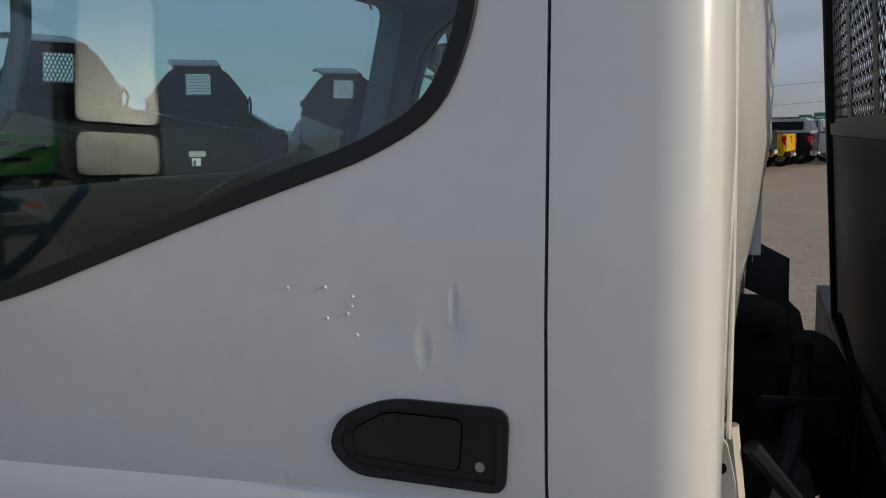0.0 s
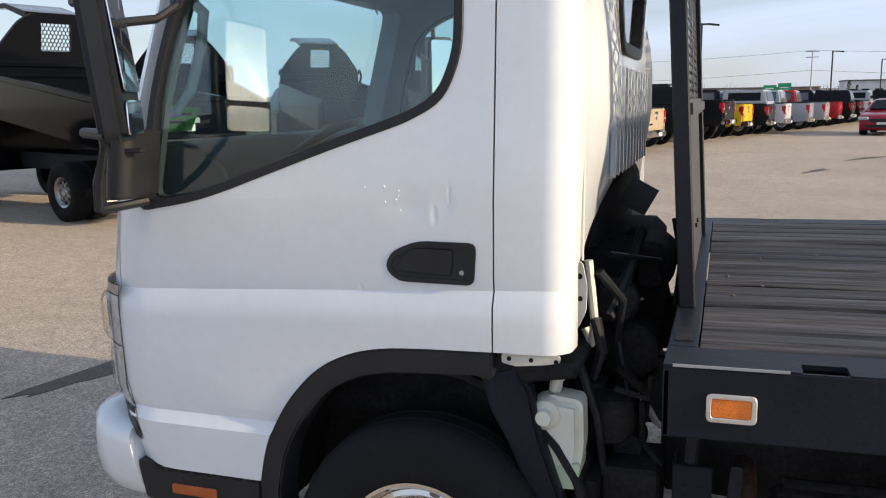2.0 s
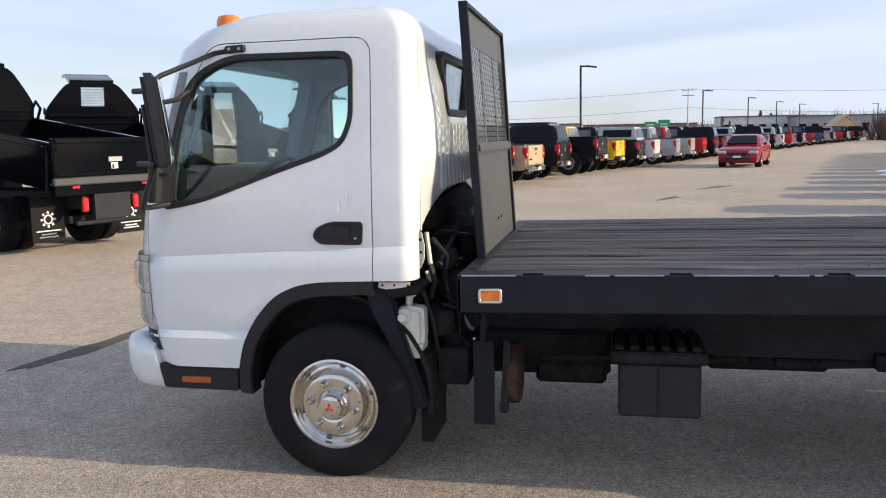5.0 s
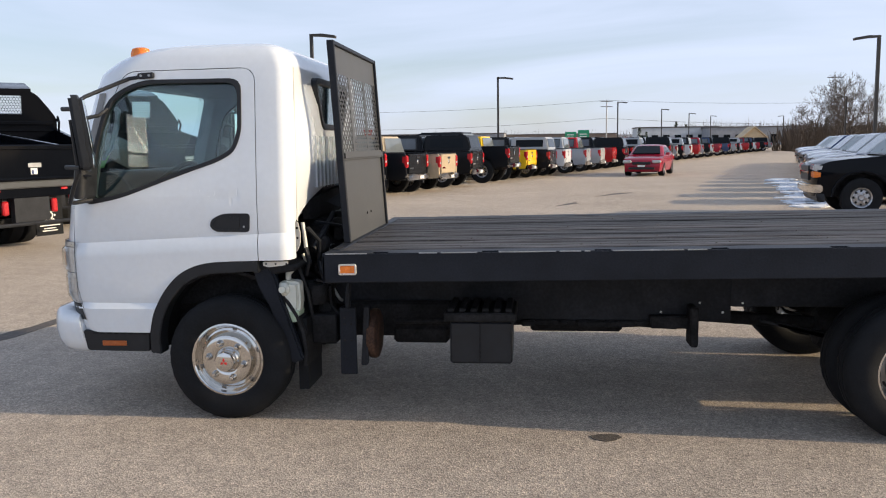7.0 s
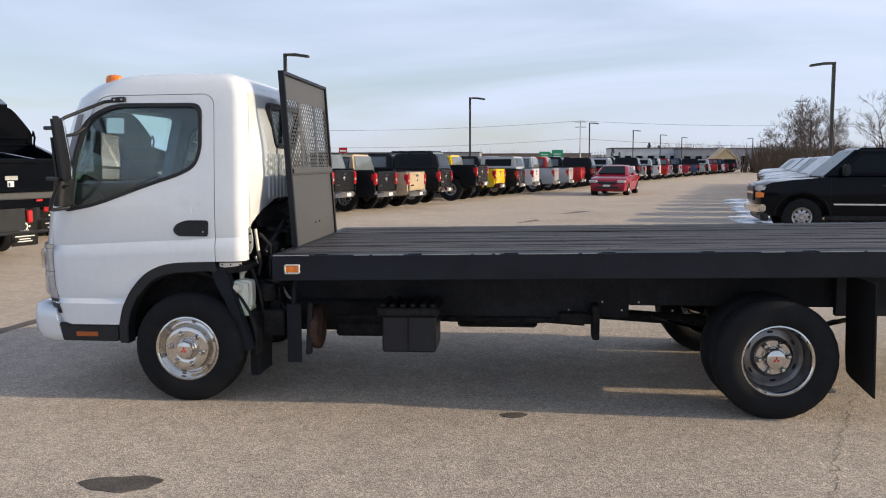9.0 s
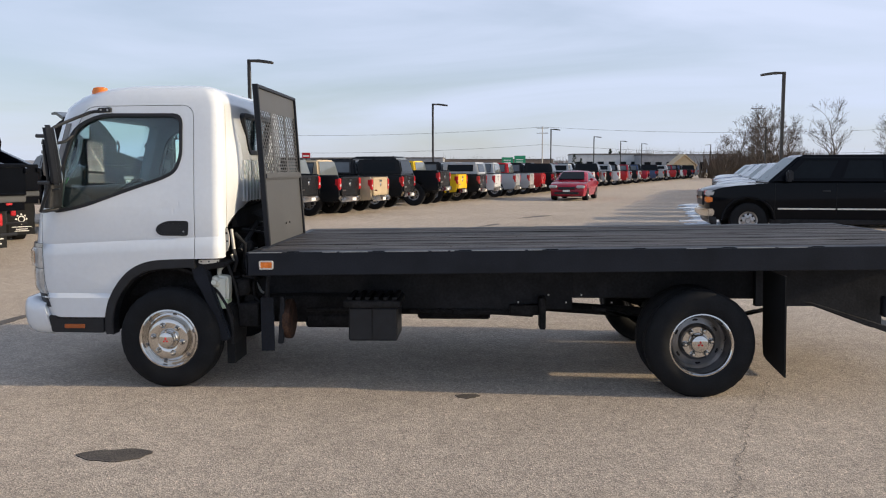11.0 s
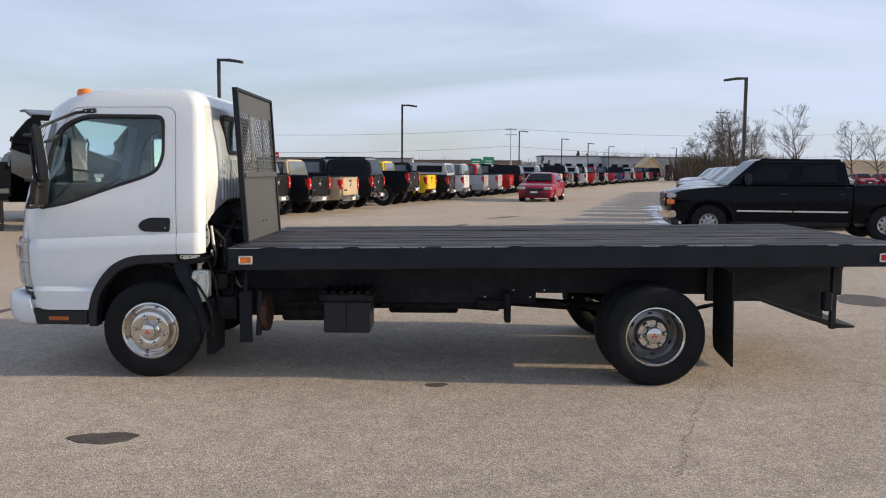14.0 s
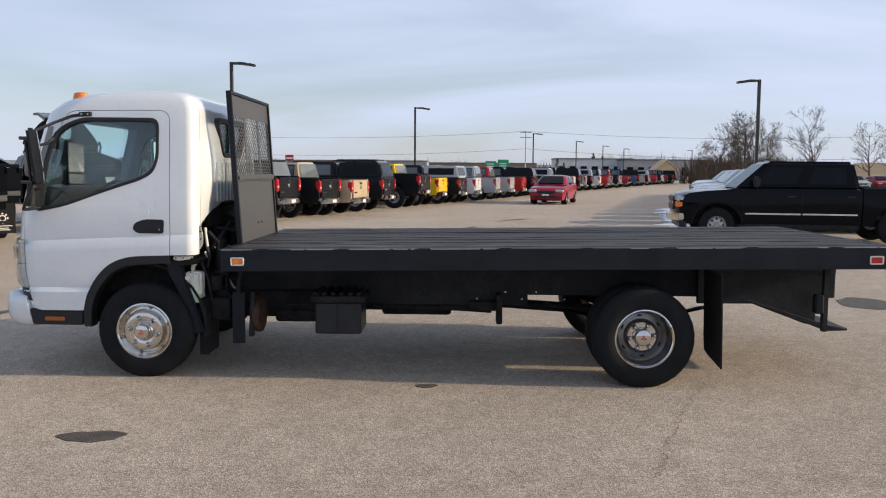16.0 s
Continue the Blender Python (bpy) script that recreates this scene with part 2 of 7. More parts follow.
SNOW = mat("old_snow", (0.80, 0.84, 0.90), 0.8, spread=0.1, scale=3, bump=0.4, bump_scale=12)
POLE = mat("bronze_pole_paint", (0.035, 0.032, 0.03), 0.5, spread=0.15)
BARK = mat("bare_bark", (0.092, 0.074, 0.060), 0.9, spread=0.3, scale=4)
GREENSIGN = mat("green_road_sign", (0.01, 0.26, 0.13), 0.5)
GALV = mat("galvanised_grey", (0.35, 0.36, 0.37), 0.5, metal=0.3, spread=0.2)


def asphalt():
    m = bpy.data.materials.new("worn_asphalt")
    m.use_nodes = True
    n, l = m.node_tree.nodes, m.node_tree.links
    b = n["Principled BSDF"]
    co = n.new("ShaderNodeTexCoord")

    def noise_at(scale, detail=4.0, rough=0.6):
        t = n.new("ShaderNodeTexNoise")
        t.inputs["Scale"].default_value, t.inputs["Detail"].default_value, t.inputs["Roughness"].default_value = scale, detail, rough
        l.new(co.outputs["Object"], t.inputs["Vector"])
        return t.outputs["Fac"]

    def ramp(src, stops):
        r = n.new("ShaderNodeValToRGB")
        while len(r.color_ramp.elements) < len(stops):
            r.color_ramp.elements.new(0.5)
        for e, (p, c) in zip(r.color_ramp.elements, stops):
            e.position, e.color = p, (*c, 1)
        l.new(src, r.inputs["Fac"])
        return r.outputs["Color"]

    def mixed(kind, fac, a, c):
        x = n.new("ShaderNodeMix")
        x.data_type, x.blend_type = "RGBA", kind
        x.inputs["Factor"].default_value = fac
        l.new(a, x.inputs["A"])
        l.new(c, x.inputs["B"])
        return x.outputs["Result"]

    base = ramp(noise_at(0.35, 6), [(0.3, (0.328, 0.284, 0.240)), (0.7, (0.440, 0.384, 0.328))])
    mid = ramp(noise_at(5.0, 5), [(0.3, (0.84, 0.84, 0.84)), (0.7, (1.12, 1.12, 1.12))])
    vor = n.new("ShaderNodeTexVoronoi")
    vor.inputs["Scale"].default_value = 105.0
    l.new(co.outputs["Object"], vor.inputs["Vector"])
    stone = ramp(vor.outputs["Color"], [(0.0, (0.52, 0.52, 0.53)), (0.5, (0.97, 0.96, 0.94)), (1.0, (1.55, 1.52, 1.47))])
    fine = ramp(noise_at(160, 2), [(0.32, (0.55, 0.55, 0.55)), (0.68, (1.4, 1.4, 1.4))])
    c = mixed("MULTIPLY", 1.0, base, mid)
    patchy = ramp(noise_at(24.0, 3), [(0.32, (0.80, 0.80, 0.81)), (0.68, (1.18, 1.17, 1.15))])
    c = mixed("MULTIPLY", 0.8, c, patchy)
    c = mixed("MULTIPLY", 1.0, c, stone)
    c = mixed("MULTIPLY", 0.8, c, fine)
    l.new(c, b.inputs["Base Color"])
    b.inputs["Roughness"].default_value = 0.85
    b.inputs["Specular IOR Level"].default_value = 0.3
    b.inputs["Sheen Weight"].default_value, b.inputs["Sheen Roughness"].default_value, b.inputs["Sheen Tint"].default_value = 0.13, 0.35, (1.0, 0.88, 0.76, 1)
    bp = n.new("ShaderNodeBump")
    bp.inputs["Strength"].default_value, bp.inputs["Distance"].default_value = 0.5, 0.006
    l.new(vor.outputs["Distance"], bp.inputs["Height"])
    l.new(bp.outputs["Normal"], b.inputs["Normal"])
    return m


ASPHALT = asphalt()
WET = mat("damp_stain", (0.085, 0.072, 0.060), 0.7, spread=0.3, scale=6, grain=0.5, grain_scale=90, bump=0.3, bump_scale=90)
CRACK = mat("crack_filler", (0.17, 0.15, 0.13), 0.9, spread=0.3)


# ---- mesh tools ----
def box(bm, x0, x1, y0, y1, z0, z1):
    vs = [bm.verts.new((x, y, z)) for x in (x0, x1) for y in (y0, y1) for z in (z0, z1)]
    for f in ((0, 1, 3, 2), (4, 6, 7, 5), (0, 4, 5, 1), (2, 3, 7, 6), (0, 2, 6, 4), (1, 5, 7, 3)):
        bm.faces.new([vs[i] for i in f])
    return vs


def prism(bm, poly, axis, a, b):
    """A closed outline, drawn in the plane across the axis, pulled from a to b. y: outline is (x, z); x: (y, z); z: (x, y)."""
    def at(p, h):
        return {"y": (p[0], h, p[1]), "x": (h, p[0], p[1]), "z": (p[0], p[1], h)}[axis]
    lo, hi = [bm.verts.new(at(p, a)) for p in poly], [bm.verts.new(at(p, b)) for p in poly]
    bm.faces.new(lo)
    bm.faces.new(hi[::-1])
    for i in range(len(poly)):
        j = (i + 1) % len(poly)
        bm.faces.new([lo[i], hi[i], hi[j], lo[j]])
    return lo + hi


def ring_prism(bm, outer, inner, axis, a, b):
    """A flat frame between two outlines of the same count."""
    def at(p, h):
        return {"y": (p[0], h, p[1]), "x": (h, p[0], p[1]), "z": (p[0], p[1], h)}[axis]
    o0, o1 = [bm.verts.new(at(p, a)) for p in outer], [bm.verts.new(at(p, b)) for p in outer]
    i0, i1 = [bm.verts.new(at(p, a)) for p in inner], [bm.verts.new(at(p, b)) for p in inner]
    for k in range(len(outer)):
        j = (k + 1) % len(outer)
        for f in ([o0[k], o0[j], i0[j], i0[k]], [o1[k], i1[k], i1[j], o1[j]], [o0[k], o1[k], o1[j], o0[j]], [i0[k], i0[j], i1[j], i1[k]]):
            bm.faces.new(f)


def lathe(bm, profile, centre, axis="y", seg=32):
    """A profile of (radius, height) turned about an axis through centre."""
    c, rings = Vector(centre), []
    for r, h in profile:
        row = []
        for k in range(seg):
            a = 2 * math.pi * k / seg
            u, v = r * math.cos(a), r * math.sin(a)
            row.append(bm.verts.new(c + Vector({"y": (u, h, v), "x": (h, u, v), "z": (u, v, h)}[axis])))
        rings.append(row)
    for p, q in zip(rings, rings[1:]):
        for k in range(seg):
            j = (k + 1) % seg
            bm.faces.new([p[k], p[j], q[j], q[k]])


def tube(bm, pts, r, seg=8, r_end=None):
    """A round bar along points."""
    pts, rows = [Vector(p) for p in pts], []
    up = Vector((0.13, 0.31, 0.94))
    for i, p in enumerate(pts):
        d = (pts[min(i + 1, len(pts) - 1)] - pts[max(i - 1, 0)]).normalized()
        s = d.cross(up).normalized() if abs(d.dot(up.normalized())) < 0.99 else d.cross(Vector((1, 0, 0))).normalized()
        w = s.cross(d)
        rad = r if r_end is None else r + (r_end - r) * i / (len(pts) - 1)
        rows.append([bm.verts.new(p + rad * (math.cos(2 * math.pi * k / seg) * s + math.sin(2 * math.pi * k / seg) * w)) for k in range(seg)])
    for p, q in zip(rows, rows[1:]):
        for k in range(seg):
            j = (k + 1) % seg
            bm.faces.new([p[k], p[j], q[j], q[k]])
    bm.faces.new(rows[0])
    bm.faces.new(rows[-1][::-1])


def rounded(poly, r, n=4):
    """An outline with its corners rounded; r: one radius or one for each corner."""
    out = []
    for i, p in enumerate(poly):
        p = Vector(p)
        a, b = Vector(poly[i - 1]) - p, Vector(poly[(i + 1) % len(poly)]) - p
        rad = r[i] if isinstance(r, (list, tuple)) else r
        cut = min(rad, 0.45 * a.length, 0.45 * b.length)
        if cut < 1e-4:
            out.append(tuple(p))
            continue
        p0, p1 = p + a.normalized() * cut, p + b.normalized() * cut
        for k in range(n + 1):
            t = k / n
            q = (1 - t) ** 2 * p0 + 2 * t * (1 - t) * p + t * t * p1
            out.append((q.x, q.y))
    return out


def inset(poly, d):
    """The outline moved inwards by d (a counter-clockwise or clockwise loop)."""
    area = sum(poly[i - 1][0] * poly[i][1] - poly[i][0] * poly[i - 1][1] for i in range(len(poly)))
    s, out = (1 if area > 0 else -1), []
    for i, p in enumerate(poly):
        p = Vector(p)
        e0, e1 = (p - Vector(poly[i - 1])).normalized(), (Vector(poly[(i + 1) % len(poly)]) - p).normalized()
        n0, n1 = Vector((-e0.y, e0.x)) * s, Vector((-e1.y, e1.x)) * s
        m = (n0 + n1)
        m = m.normalized() if m.length > 1e-6 else n0
        q = p + m * d / max(0.5, m.dot(n0))
        out.append((q.x, q.y))
    return out


def sliced(bm, xs=(), ys=(), zs=()):
    """Cuts through a mesh at the given stations, so that it can be bent."""
    for k, cuts in enumerate((xs, ys, zs)):
        no = Vector([float(i == k) for i in range(3)])
        for c in cuts:
            bmesh.ops.bisect_plane(bm, geom=bm.verts[:] + bm.edges[:] + bm.faces[:], plane_co=no * c, plane_no=no)
    return bm


def finish(bm, bevel=0.0, segments=1, angle=30):
    bmesh.ops.remove_doubles(bm, verts=bm.verts, dist=1e-5)
    bmesh.ops.recalc_face_normals(bm, faces=bm.faces)
    if bevel:
        edges = [e for e in bm.edges if len(e.link_faces) == 2 and e.calc_face_angle(0) > radians(angle)]
        bmesh.ops.bevel(bm, geom=edges, offset=bevel, segments=segments, affect="EDGES", clamp_overlap=True)
    return bm


def to_mesh(name, bm, material, smooth=35):
    me = bpy.data.meshes.new(name)
    bm.to_mesh(me)
    bm.free()
    me.materials.append(material)
    if smooth:
        me.polygons.foreach_set("use_smooth", [True] * len(me.polygons))
        me.set_sharp_from_angle(angle=radians(smooth))
    return me


def part(name, bm, material, parent=None, label="", smooth=35, bevel=0.0, segments=1, warp=None):
    """Links a bmesh as one mesh object under a thing or a part."""
    finish(bm, bevel, segments)
    if warp:
        for v in bm.verts:
            v.co = warp(v.co)
    ob = new(name, to_mesh(name, bm, material, smooth))
    if parent is not None:
        ob.parent = parent
    if label:
        ob["label"] = label
    return ob


def thing(name, label, category, at=None, group="", kind=""):
    ob = new(name)
    ob.empty_display_size = 0.2
    if at is not None:
        ob.matrix_world = at
    return tagged(ob, label, category, group, kind)


def boxes(*dims):
    bm = bmesh.new()
    for d in dims:
        box(bm, *d)
    return bm


def solid(bm):
    """A bmesh as a passing object for cutting."""
    bmesh.ops.remove_doubles(bm, verts=bm.verts, dist=1e-5)
    bmesh.ops.recalc_face_normals(bm, faces=bm.faces)
    me = bpy.data.meshes.new("cutter")
    bm.to_mesh(me)
    bm.free()
    return new("cutter", me)


def carve(ob, steps):
    """The mesh of ob after a row of (kind, cutter) cuts, as a bmesh."""
    for kind, c in steps:
        md = ob.modifiers.new("cut", "BOOLEAN")
        md.operation, md.object, md.solver = kind, c, "EXACT"
    bpy.context.view_layer.update()
    dg = bpy.context.evaluated_depsgraph_get()
    me = bpy.data.meshes.new_from_object(ob.evaluated_get(dg))
    bm = bmesh.new()
    bm.from_mesh(me)
    ob.modifiers.clear()
    bpy.data.meshes.remove(me)
    return bm


def discard(*obs):
    for o in obs:
        bpy.data.objects.remove(o, do_unlink=True)

# ---- the ground ----
bm = bmesh.new()
cuts_x = [-900, -120, -30, -6, 8, 30, 120, 900]
cuts_y = [-400, -60, -12, 6, 30, 120, 400, 1600]
grid = [[bm.verts.new((x, y, 0)) for y in cuts_y] for x in cuts_x]
for i in range(len(cuts_x) - 1):
    for j in range(len(cuts_y) - 1):
        bm.faces.new([grid[i][j], grid[i + 1][j], grid[i + 1][j + 1], grid[i][j + 1]])
ground = tagged(part("ground", bm, ASPHALT, smooth=0), "sun-bleached grey-brown asphalt of the vehicle lot", "ground", kind="structure")


# ---- the flatbed truck ----
truck = thing("flatbed_truck", "white cab-over flatbed truck with black wooden deck, parked on asphalt", "truck")
MID = 1.22          # the truck's middle line
FAR = 2 * MID


def side_y(z):
    """The near face of the cab by height."""
    pts = [(0.40, 0.200), (0.60, 0.186), (0.672, 0.184), (0.706, 0.204), (0.74, 0.196), (1.04, 0.189), (1.090, 0.190), (1.128, 0.209), (1.165, 0.204), (1.36, 0.205), (2.06, 0.256), (2.12, 0.268)]
    for (z0, y0), (z1, y1) in zip(pts, pts[1:]):
        if z <= z1:
            return y0 + (y1 - y0) * max(0, z - z0) / (z1 - z0)
    return pts[-1][1]


CREASE_FALL = 0.052


def back_bulge(z):
    """How far the cab's back swells between its corners, by height."""
    pts = [(1.10, 0.0), (1.25, 0.0), (1.36, 0.3), (1.46, 0.75), (1.56, 1.05), (1.72, 1.0), (1.80, 0.85), (1.92, 0.40), (2.02, 0.1), (2.12, 0.0)]
    for (z0, a), (z1, b) in zip(pts, pts[1:]):
        if z <= z1:
            return a + (b - a) * max(0.0, z - z0) / (z1 - z0)
    return 0.0



def cab_ring(z, yn, xf, xr, rf, rr, n=9):
    """A level section of the cab: a box with rounded corners."""
    yf, k9 = FAR - yn, rr / 0.11
    bend = [(-0.075 + 0.075 * math.sin(radians(a)), 0.075 * (1 - math.cos(radians(a)))) for a in (0, 9, 18, 27, 36, 45, 54, 63, 72)]
    g = back_bulge(z)
    bend += [(0.005 * g, 0.11), (0.009 * g, 0.15), (0.022 * g, 0.22), (0.042 * g, 0.33), (0.055 * g, 0.42)]
    out = [(xr + dx * (k9 if dy < 0.1 else 1), yn + dy * (k9 if dy < 0.1 else 1), z) for dx, dy in bend]
    out += [(x, FAR - y, z) for x, y, z in out[::-1]]
    for cx, cy, r, a0 in ((xf + rf, yf - rf, rf, 90), (xf + rf, yn + rf, rf, 180)):
        for k in range(n):
            a = radians(a0 + 90 * k / (n - 1))
            out.append((cx + r * math.cos(a), cy + r * math.sin(a), z))
    fade = max(0.0, min(1.0, (z - 0.86) / 0.16, (1.50 - z) / 0.30))
    return [(x, y, h - CREASE_FALL * fade * max(0.0, 0.25 - x)) for x, y, h in out]


def cab_solid(levels):
    bm = bmesh.new()
    rows = [[bm.verts.new(p) for p in cab_ring(*lv)] for lv in levels]
    for p, q in zip(rows, rows[1:]):
        for k in range(len(p)):
            j = (k + 1) % len(p)
            bm.faces.new([p[k], p[j], q[j], q[k]])
    bm.faces.new(rows[0])
    bm.faces.new(rows[-1])
    return bm


def front_x(z):
    pts = [(0.40, -0.97), (0.66, -1.05), (0.75, -1.085), (1.05, -1.09), (1.32, -1.05), (1.40, -1.035), (2.00, -0.85), (2.12, -0.80)]
    for (z0, a), (z1, b) in zip(pts, pts[1:]):
        if z <= z1:
            return a + (b - a) * max(0, z - z0) / (z1 - z0)
    return pts[-1][1]


outer_levels = [(z, side_y(z), front_x(z), 0.408 - 0.012 * max(0, z - 1.5), 0.24, 0.11) for z in
                (0.526, 0.60, 0.672, 0.706, 0.74, 0.90, 1.04, 1.092, 1.130, 1.165, 1.25, 1.36, 1.46, 1.56, 1.64, 1.72, 1.80, 1.86, 1.92, 2.00, 2.08)]
outer_levels += [(2.12, 0.268, -0.778, 0.395, 0.26, 0.12), (2.162, 0.278, -0.722, 0.384, 0.27, 0.13), (2.198, 0.298, -0.650, 0.364, 0.28, 0.14),
                 (2.226, 0.330, -0.555, 0.328, 0.28, 0.15), (2.245, 0.385, -0.43, 0.275, 0.27, 0.15), (2.258, 0.49, -0.30, 0.185, 0.2, 0.12)]
inner_levels = [(1.04, 0.26, -1.02, 0.36, 0.20, 0.05), (1.36, 0.262, -0.985, 0.36, 0.20, 0.05), (2.02, 0.315, -0.775, 0.35, 0.20, 0.05), (2.13, 0.36, -0.66, 0.33, 0.20, 0.05)]

WINDOW_RAW = [(-0.848, 1.300), (-0.636, 1.337), (-0.25, 1.475), (-0.02, 1.550), (0.078, 1.603), (0.125, 1.72), (0.128, 2.035), (-0.50, 2.037), (-0.70, 1.935), (-0.79, 1.66)]


def window_outline(d):
    return rounded(inset(WINDOW_RAW, d), [0.04, 0.15, 0.15, 0.08, 0.06, 0.08, 0.075, 0.10, 0.10, 0.1], 4)


DOOR = rounded([(-0.955, 0.42), (-0.955, 1.315), (-0.585, 2.085), (0.206, 2.092), (0.206, 0.42)], [0, 0.04, 0.08, 0.085, 0], 5)
ARCH_KEYS = [(-0.485, 0.528), (-0.458, 0.640), (-0.415, 0.732), (-0.362, 0.808), (-0.287, 0.882), (-0.195, 0.930), (-0.10, 0.953), (0.006, 0.961), (0.10, 0.964), (0.206, 0.967)]


def smooth_line(pts, n=3):
    """A curve through the given points."""
    out, p = [], [Vector(q) for q in pts]
    for i in range(len(p) - 1):
        a, b, c, d = p[max(i - 1, 0)], p[i], p[i + 1], p[min(i + 2, len(p) - 1)]
        for k in range(n):
            t = k / n
            q = 0.5 * (2 * b + (c - a) * t + (2 * a - 5 * b + 4 * c - d) * t * t + (3 * b - a - 3 * c + d) * t ** 3)
            out.append((q.x, q.y))
    return out + [tuple(p[-1])]


ARCH = smooth_line(ARCH_KEYS)


def cutter(poly, axis, a, b):
    bm = bmesh.new()
    prism(bm, poly, axis, a, b)
    return solid(bm)


def mirrored(bm):
    """The bmesh turned over to the truck's far side."""
    for v in bm.verts:
        v.co.y = FAR - v.co.y
    bmesh.ops.reverse_faces(bm, faces=bm.faces)
    return bm


shell = solid(cab_solid(outer_levels))
hollow = solid(cab_solid(inner_levels))
c_window = cutter(window_outline(0.02), "y", -1, 4)
c_arch = cutter([(-0.485, 0.30)] + ARCH + [(0.6, 0.972), (0.6, 0.30)], "y", -1, 4)
c_rear = cutter(rounded([(0.94, 1.762), (1.50, 1.762), (1.665, 2.05), (0.775, 2.05)], 0.06), "x", 0.2, 0.8)
c_screen = cutter(rounded([(0.317, 1.383), (FAR - 0.317, 1.383), (FAR - 0.383, 2.027), (0.383, 2.027)], 0.05), "x", -1.5, -0.35)
c_hump = cutter([(0.30, 0.90), (0.30, 1.185), (0.62, 1.30), (0.95, 1.37), (FAR - 0.95, 1.37), (FAR - 0.62, 1.30), (FAR - 0.30, 1.185), (FAR - 0.30, 0.90)], "x", 0.06, 0.8)
c_facet = cutter([(0.60, 2.2), (0.645, 1.72), (0.56, 1.50), (0.60, 1.30), (0.60, 0.9), (FAR - 0.60, 0.9), (FAR - 0.60, 1.30), (FAR - 0.56, 1.50), (FAR - 0.645, 1.72), (FAR - 0.60, 2.2)], "x", 0.431, 0.8)
c_near = cutter(DOOR, "y", -1, 0.30)
c_far = cutter(DOOR, "y", FAR - 0.30, 4)
gap = 0.0045
c_near_gap = cutter(inset(DOOR, -gap), "y", -1, 0.30)
c_far_gap = cutter(inset(DOOR, -gap), "y", FAR - 0.30, 4)
whole = carve(shell, [("DIFFERENCE", c) for c in (hollow, c_window, c_arch, c_rear, c_screen, c_hump, c_facet)])
cab = solid(whole)
body_bm = carve(cab, [("DIFFERENCE", c_near_gap), ("DIFFERENCE", c_far_gap)])
near_bm = carve(cab, [("INTERSECT", c_near), ("DIFFERENCE", c_window)])
far_bm = carve(cab, [("INTERSECT", c_far), ("DIFFERENCE", c_window)])


cab_body = part("cab_body", body_bm, WHITE, truck, "white painted cab shell", smooth=25)
door = part("driver_door", near_bm, DOORPAINT, truck, "white door with small dents", smooth=24)
far_door = part("passenger_door", far_bm, WHITE, truck, smooth=24)
for shell_part in (cab_body, door, far_door):
    shell_part.data.materials.append(INTERIOR)
    for f in shell_part.data.polygons:
        c = f.center
        if 0.225 < c.y < FAR - 0.225 and -1.03 < c.x < 0.385 and 1.03 < c.z < 2.14 and f.normal.dot(Vector((-0.3, MID, 1.6)) - c) > 0.02:
            f.material_index = 1
discard(shell, hollow, c_window, c_arch, c_rear, c_screen, c_hump, c_facet, c_near, c_far, c_near_gap, c_far_gap, cab)


def on_side(co):
    return Vector((co.x, side_y(co.z) + co.y, co.z))


def on_far_side(co):
    return Vector((co.x, FAR - side_y(co.z) - co.y, co.z))


for leaf, place in ((door, on_side), (far_door, on_far_side)):
    bm = bmesh.new()
    ring_prism(bm, window_outline(0), window_outline(0.025), "y", -0.006, 0.034)
    part("window_seal", bm, BLACK, leaf, "black rubber window seal", warp=place, bevel=0.002)
    bm = bmesh.new()
    ring_prism(bm, window_outline(0.017), window_outline(0.029), "y", 0.036, 0.062)
    part("window_lining", bm, DASH, leaf, "dark lining round the window opening", warp=place)
    bm = bmesh.new()
    prism(bm, window_outline(0.021), "y", 0.0, 0.004)
    sliced(bm, [-0.80 + 0.06 * k for k in range(16)], (), [1.32 + 0.035 * k for k in range(21)])
    pane = part("window_pane", bm, CABGLASS, leaf, "lightly tinted side window", smooth=50,
                warp=lambda c, put=place: put(Vector((c.x, c.y + 0.004 + 0.16 * (c.z - 1.69) ** 2 + 0.03 * (c.x + 0.33) ** 2, c.z))))
    pane.visible_shadow = False
    grip = rounded([(-0.050, 1.138), (0.158, 1.136), (0.164, 1.246), (0.0, 1.247), (-0.068, 1.215), (-0.086, 1.172)], [0.03, 0.02, 0.022, 0.04, 0.03, 0.025], 3)

    def flat(co, far=place is on_far_side):
        return Vector((co.x, FAR - 0.203 - co.y if far else 0.203 + co.y, co.z))
    bm = bmesh.new()
    ring_prism(bm, grip, inset(grip, 0.013), "y", -0.005, 0.012)
    handle = part("door_handle", bm, BLACK, leaf, "black plastic door handle surround", warp=flat, bevel=0.0025, segments=2)
    bm = bmesh.new()
    prism(bm, inset(grip, 0.010), "y", -0.0015, 0.010)
    part("handle_recess", bm, BLACK, handle, warp=flat)
    bm = bmesh.new()
    prism(bm, rounded([(-0.045, 1.165), (0.098, 1.158), (0.104, 1.228), (0.0, 1.229), (-0.050, 1.200)], 0.014), "y", -0.0040, -0.001)
    part("handle_flap", bm, BLACK, handle, warp=flat, bevel=0.0015, segments=2)
    bm = bmesh.new()
    lathe(bm, [(0.0, -0.0035), (0.006, -0.0035), (0.007, -0.001)], (0.125, 0, 1.168), "y", 12)
    part("lock", bm, GALV, handle, "small steel key lock", warp=flat)

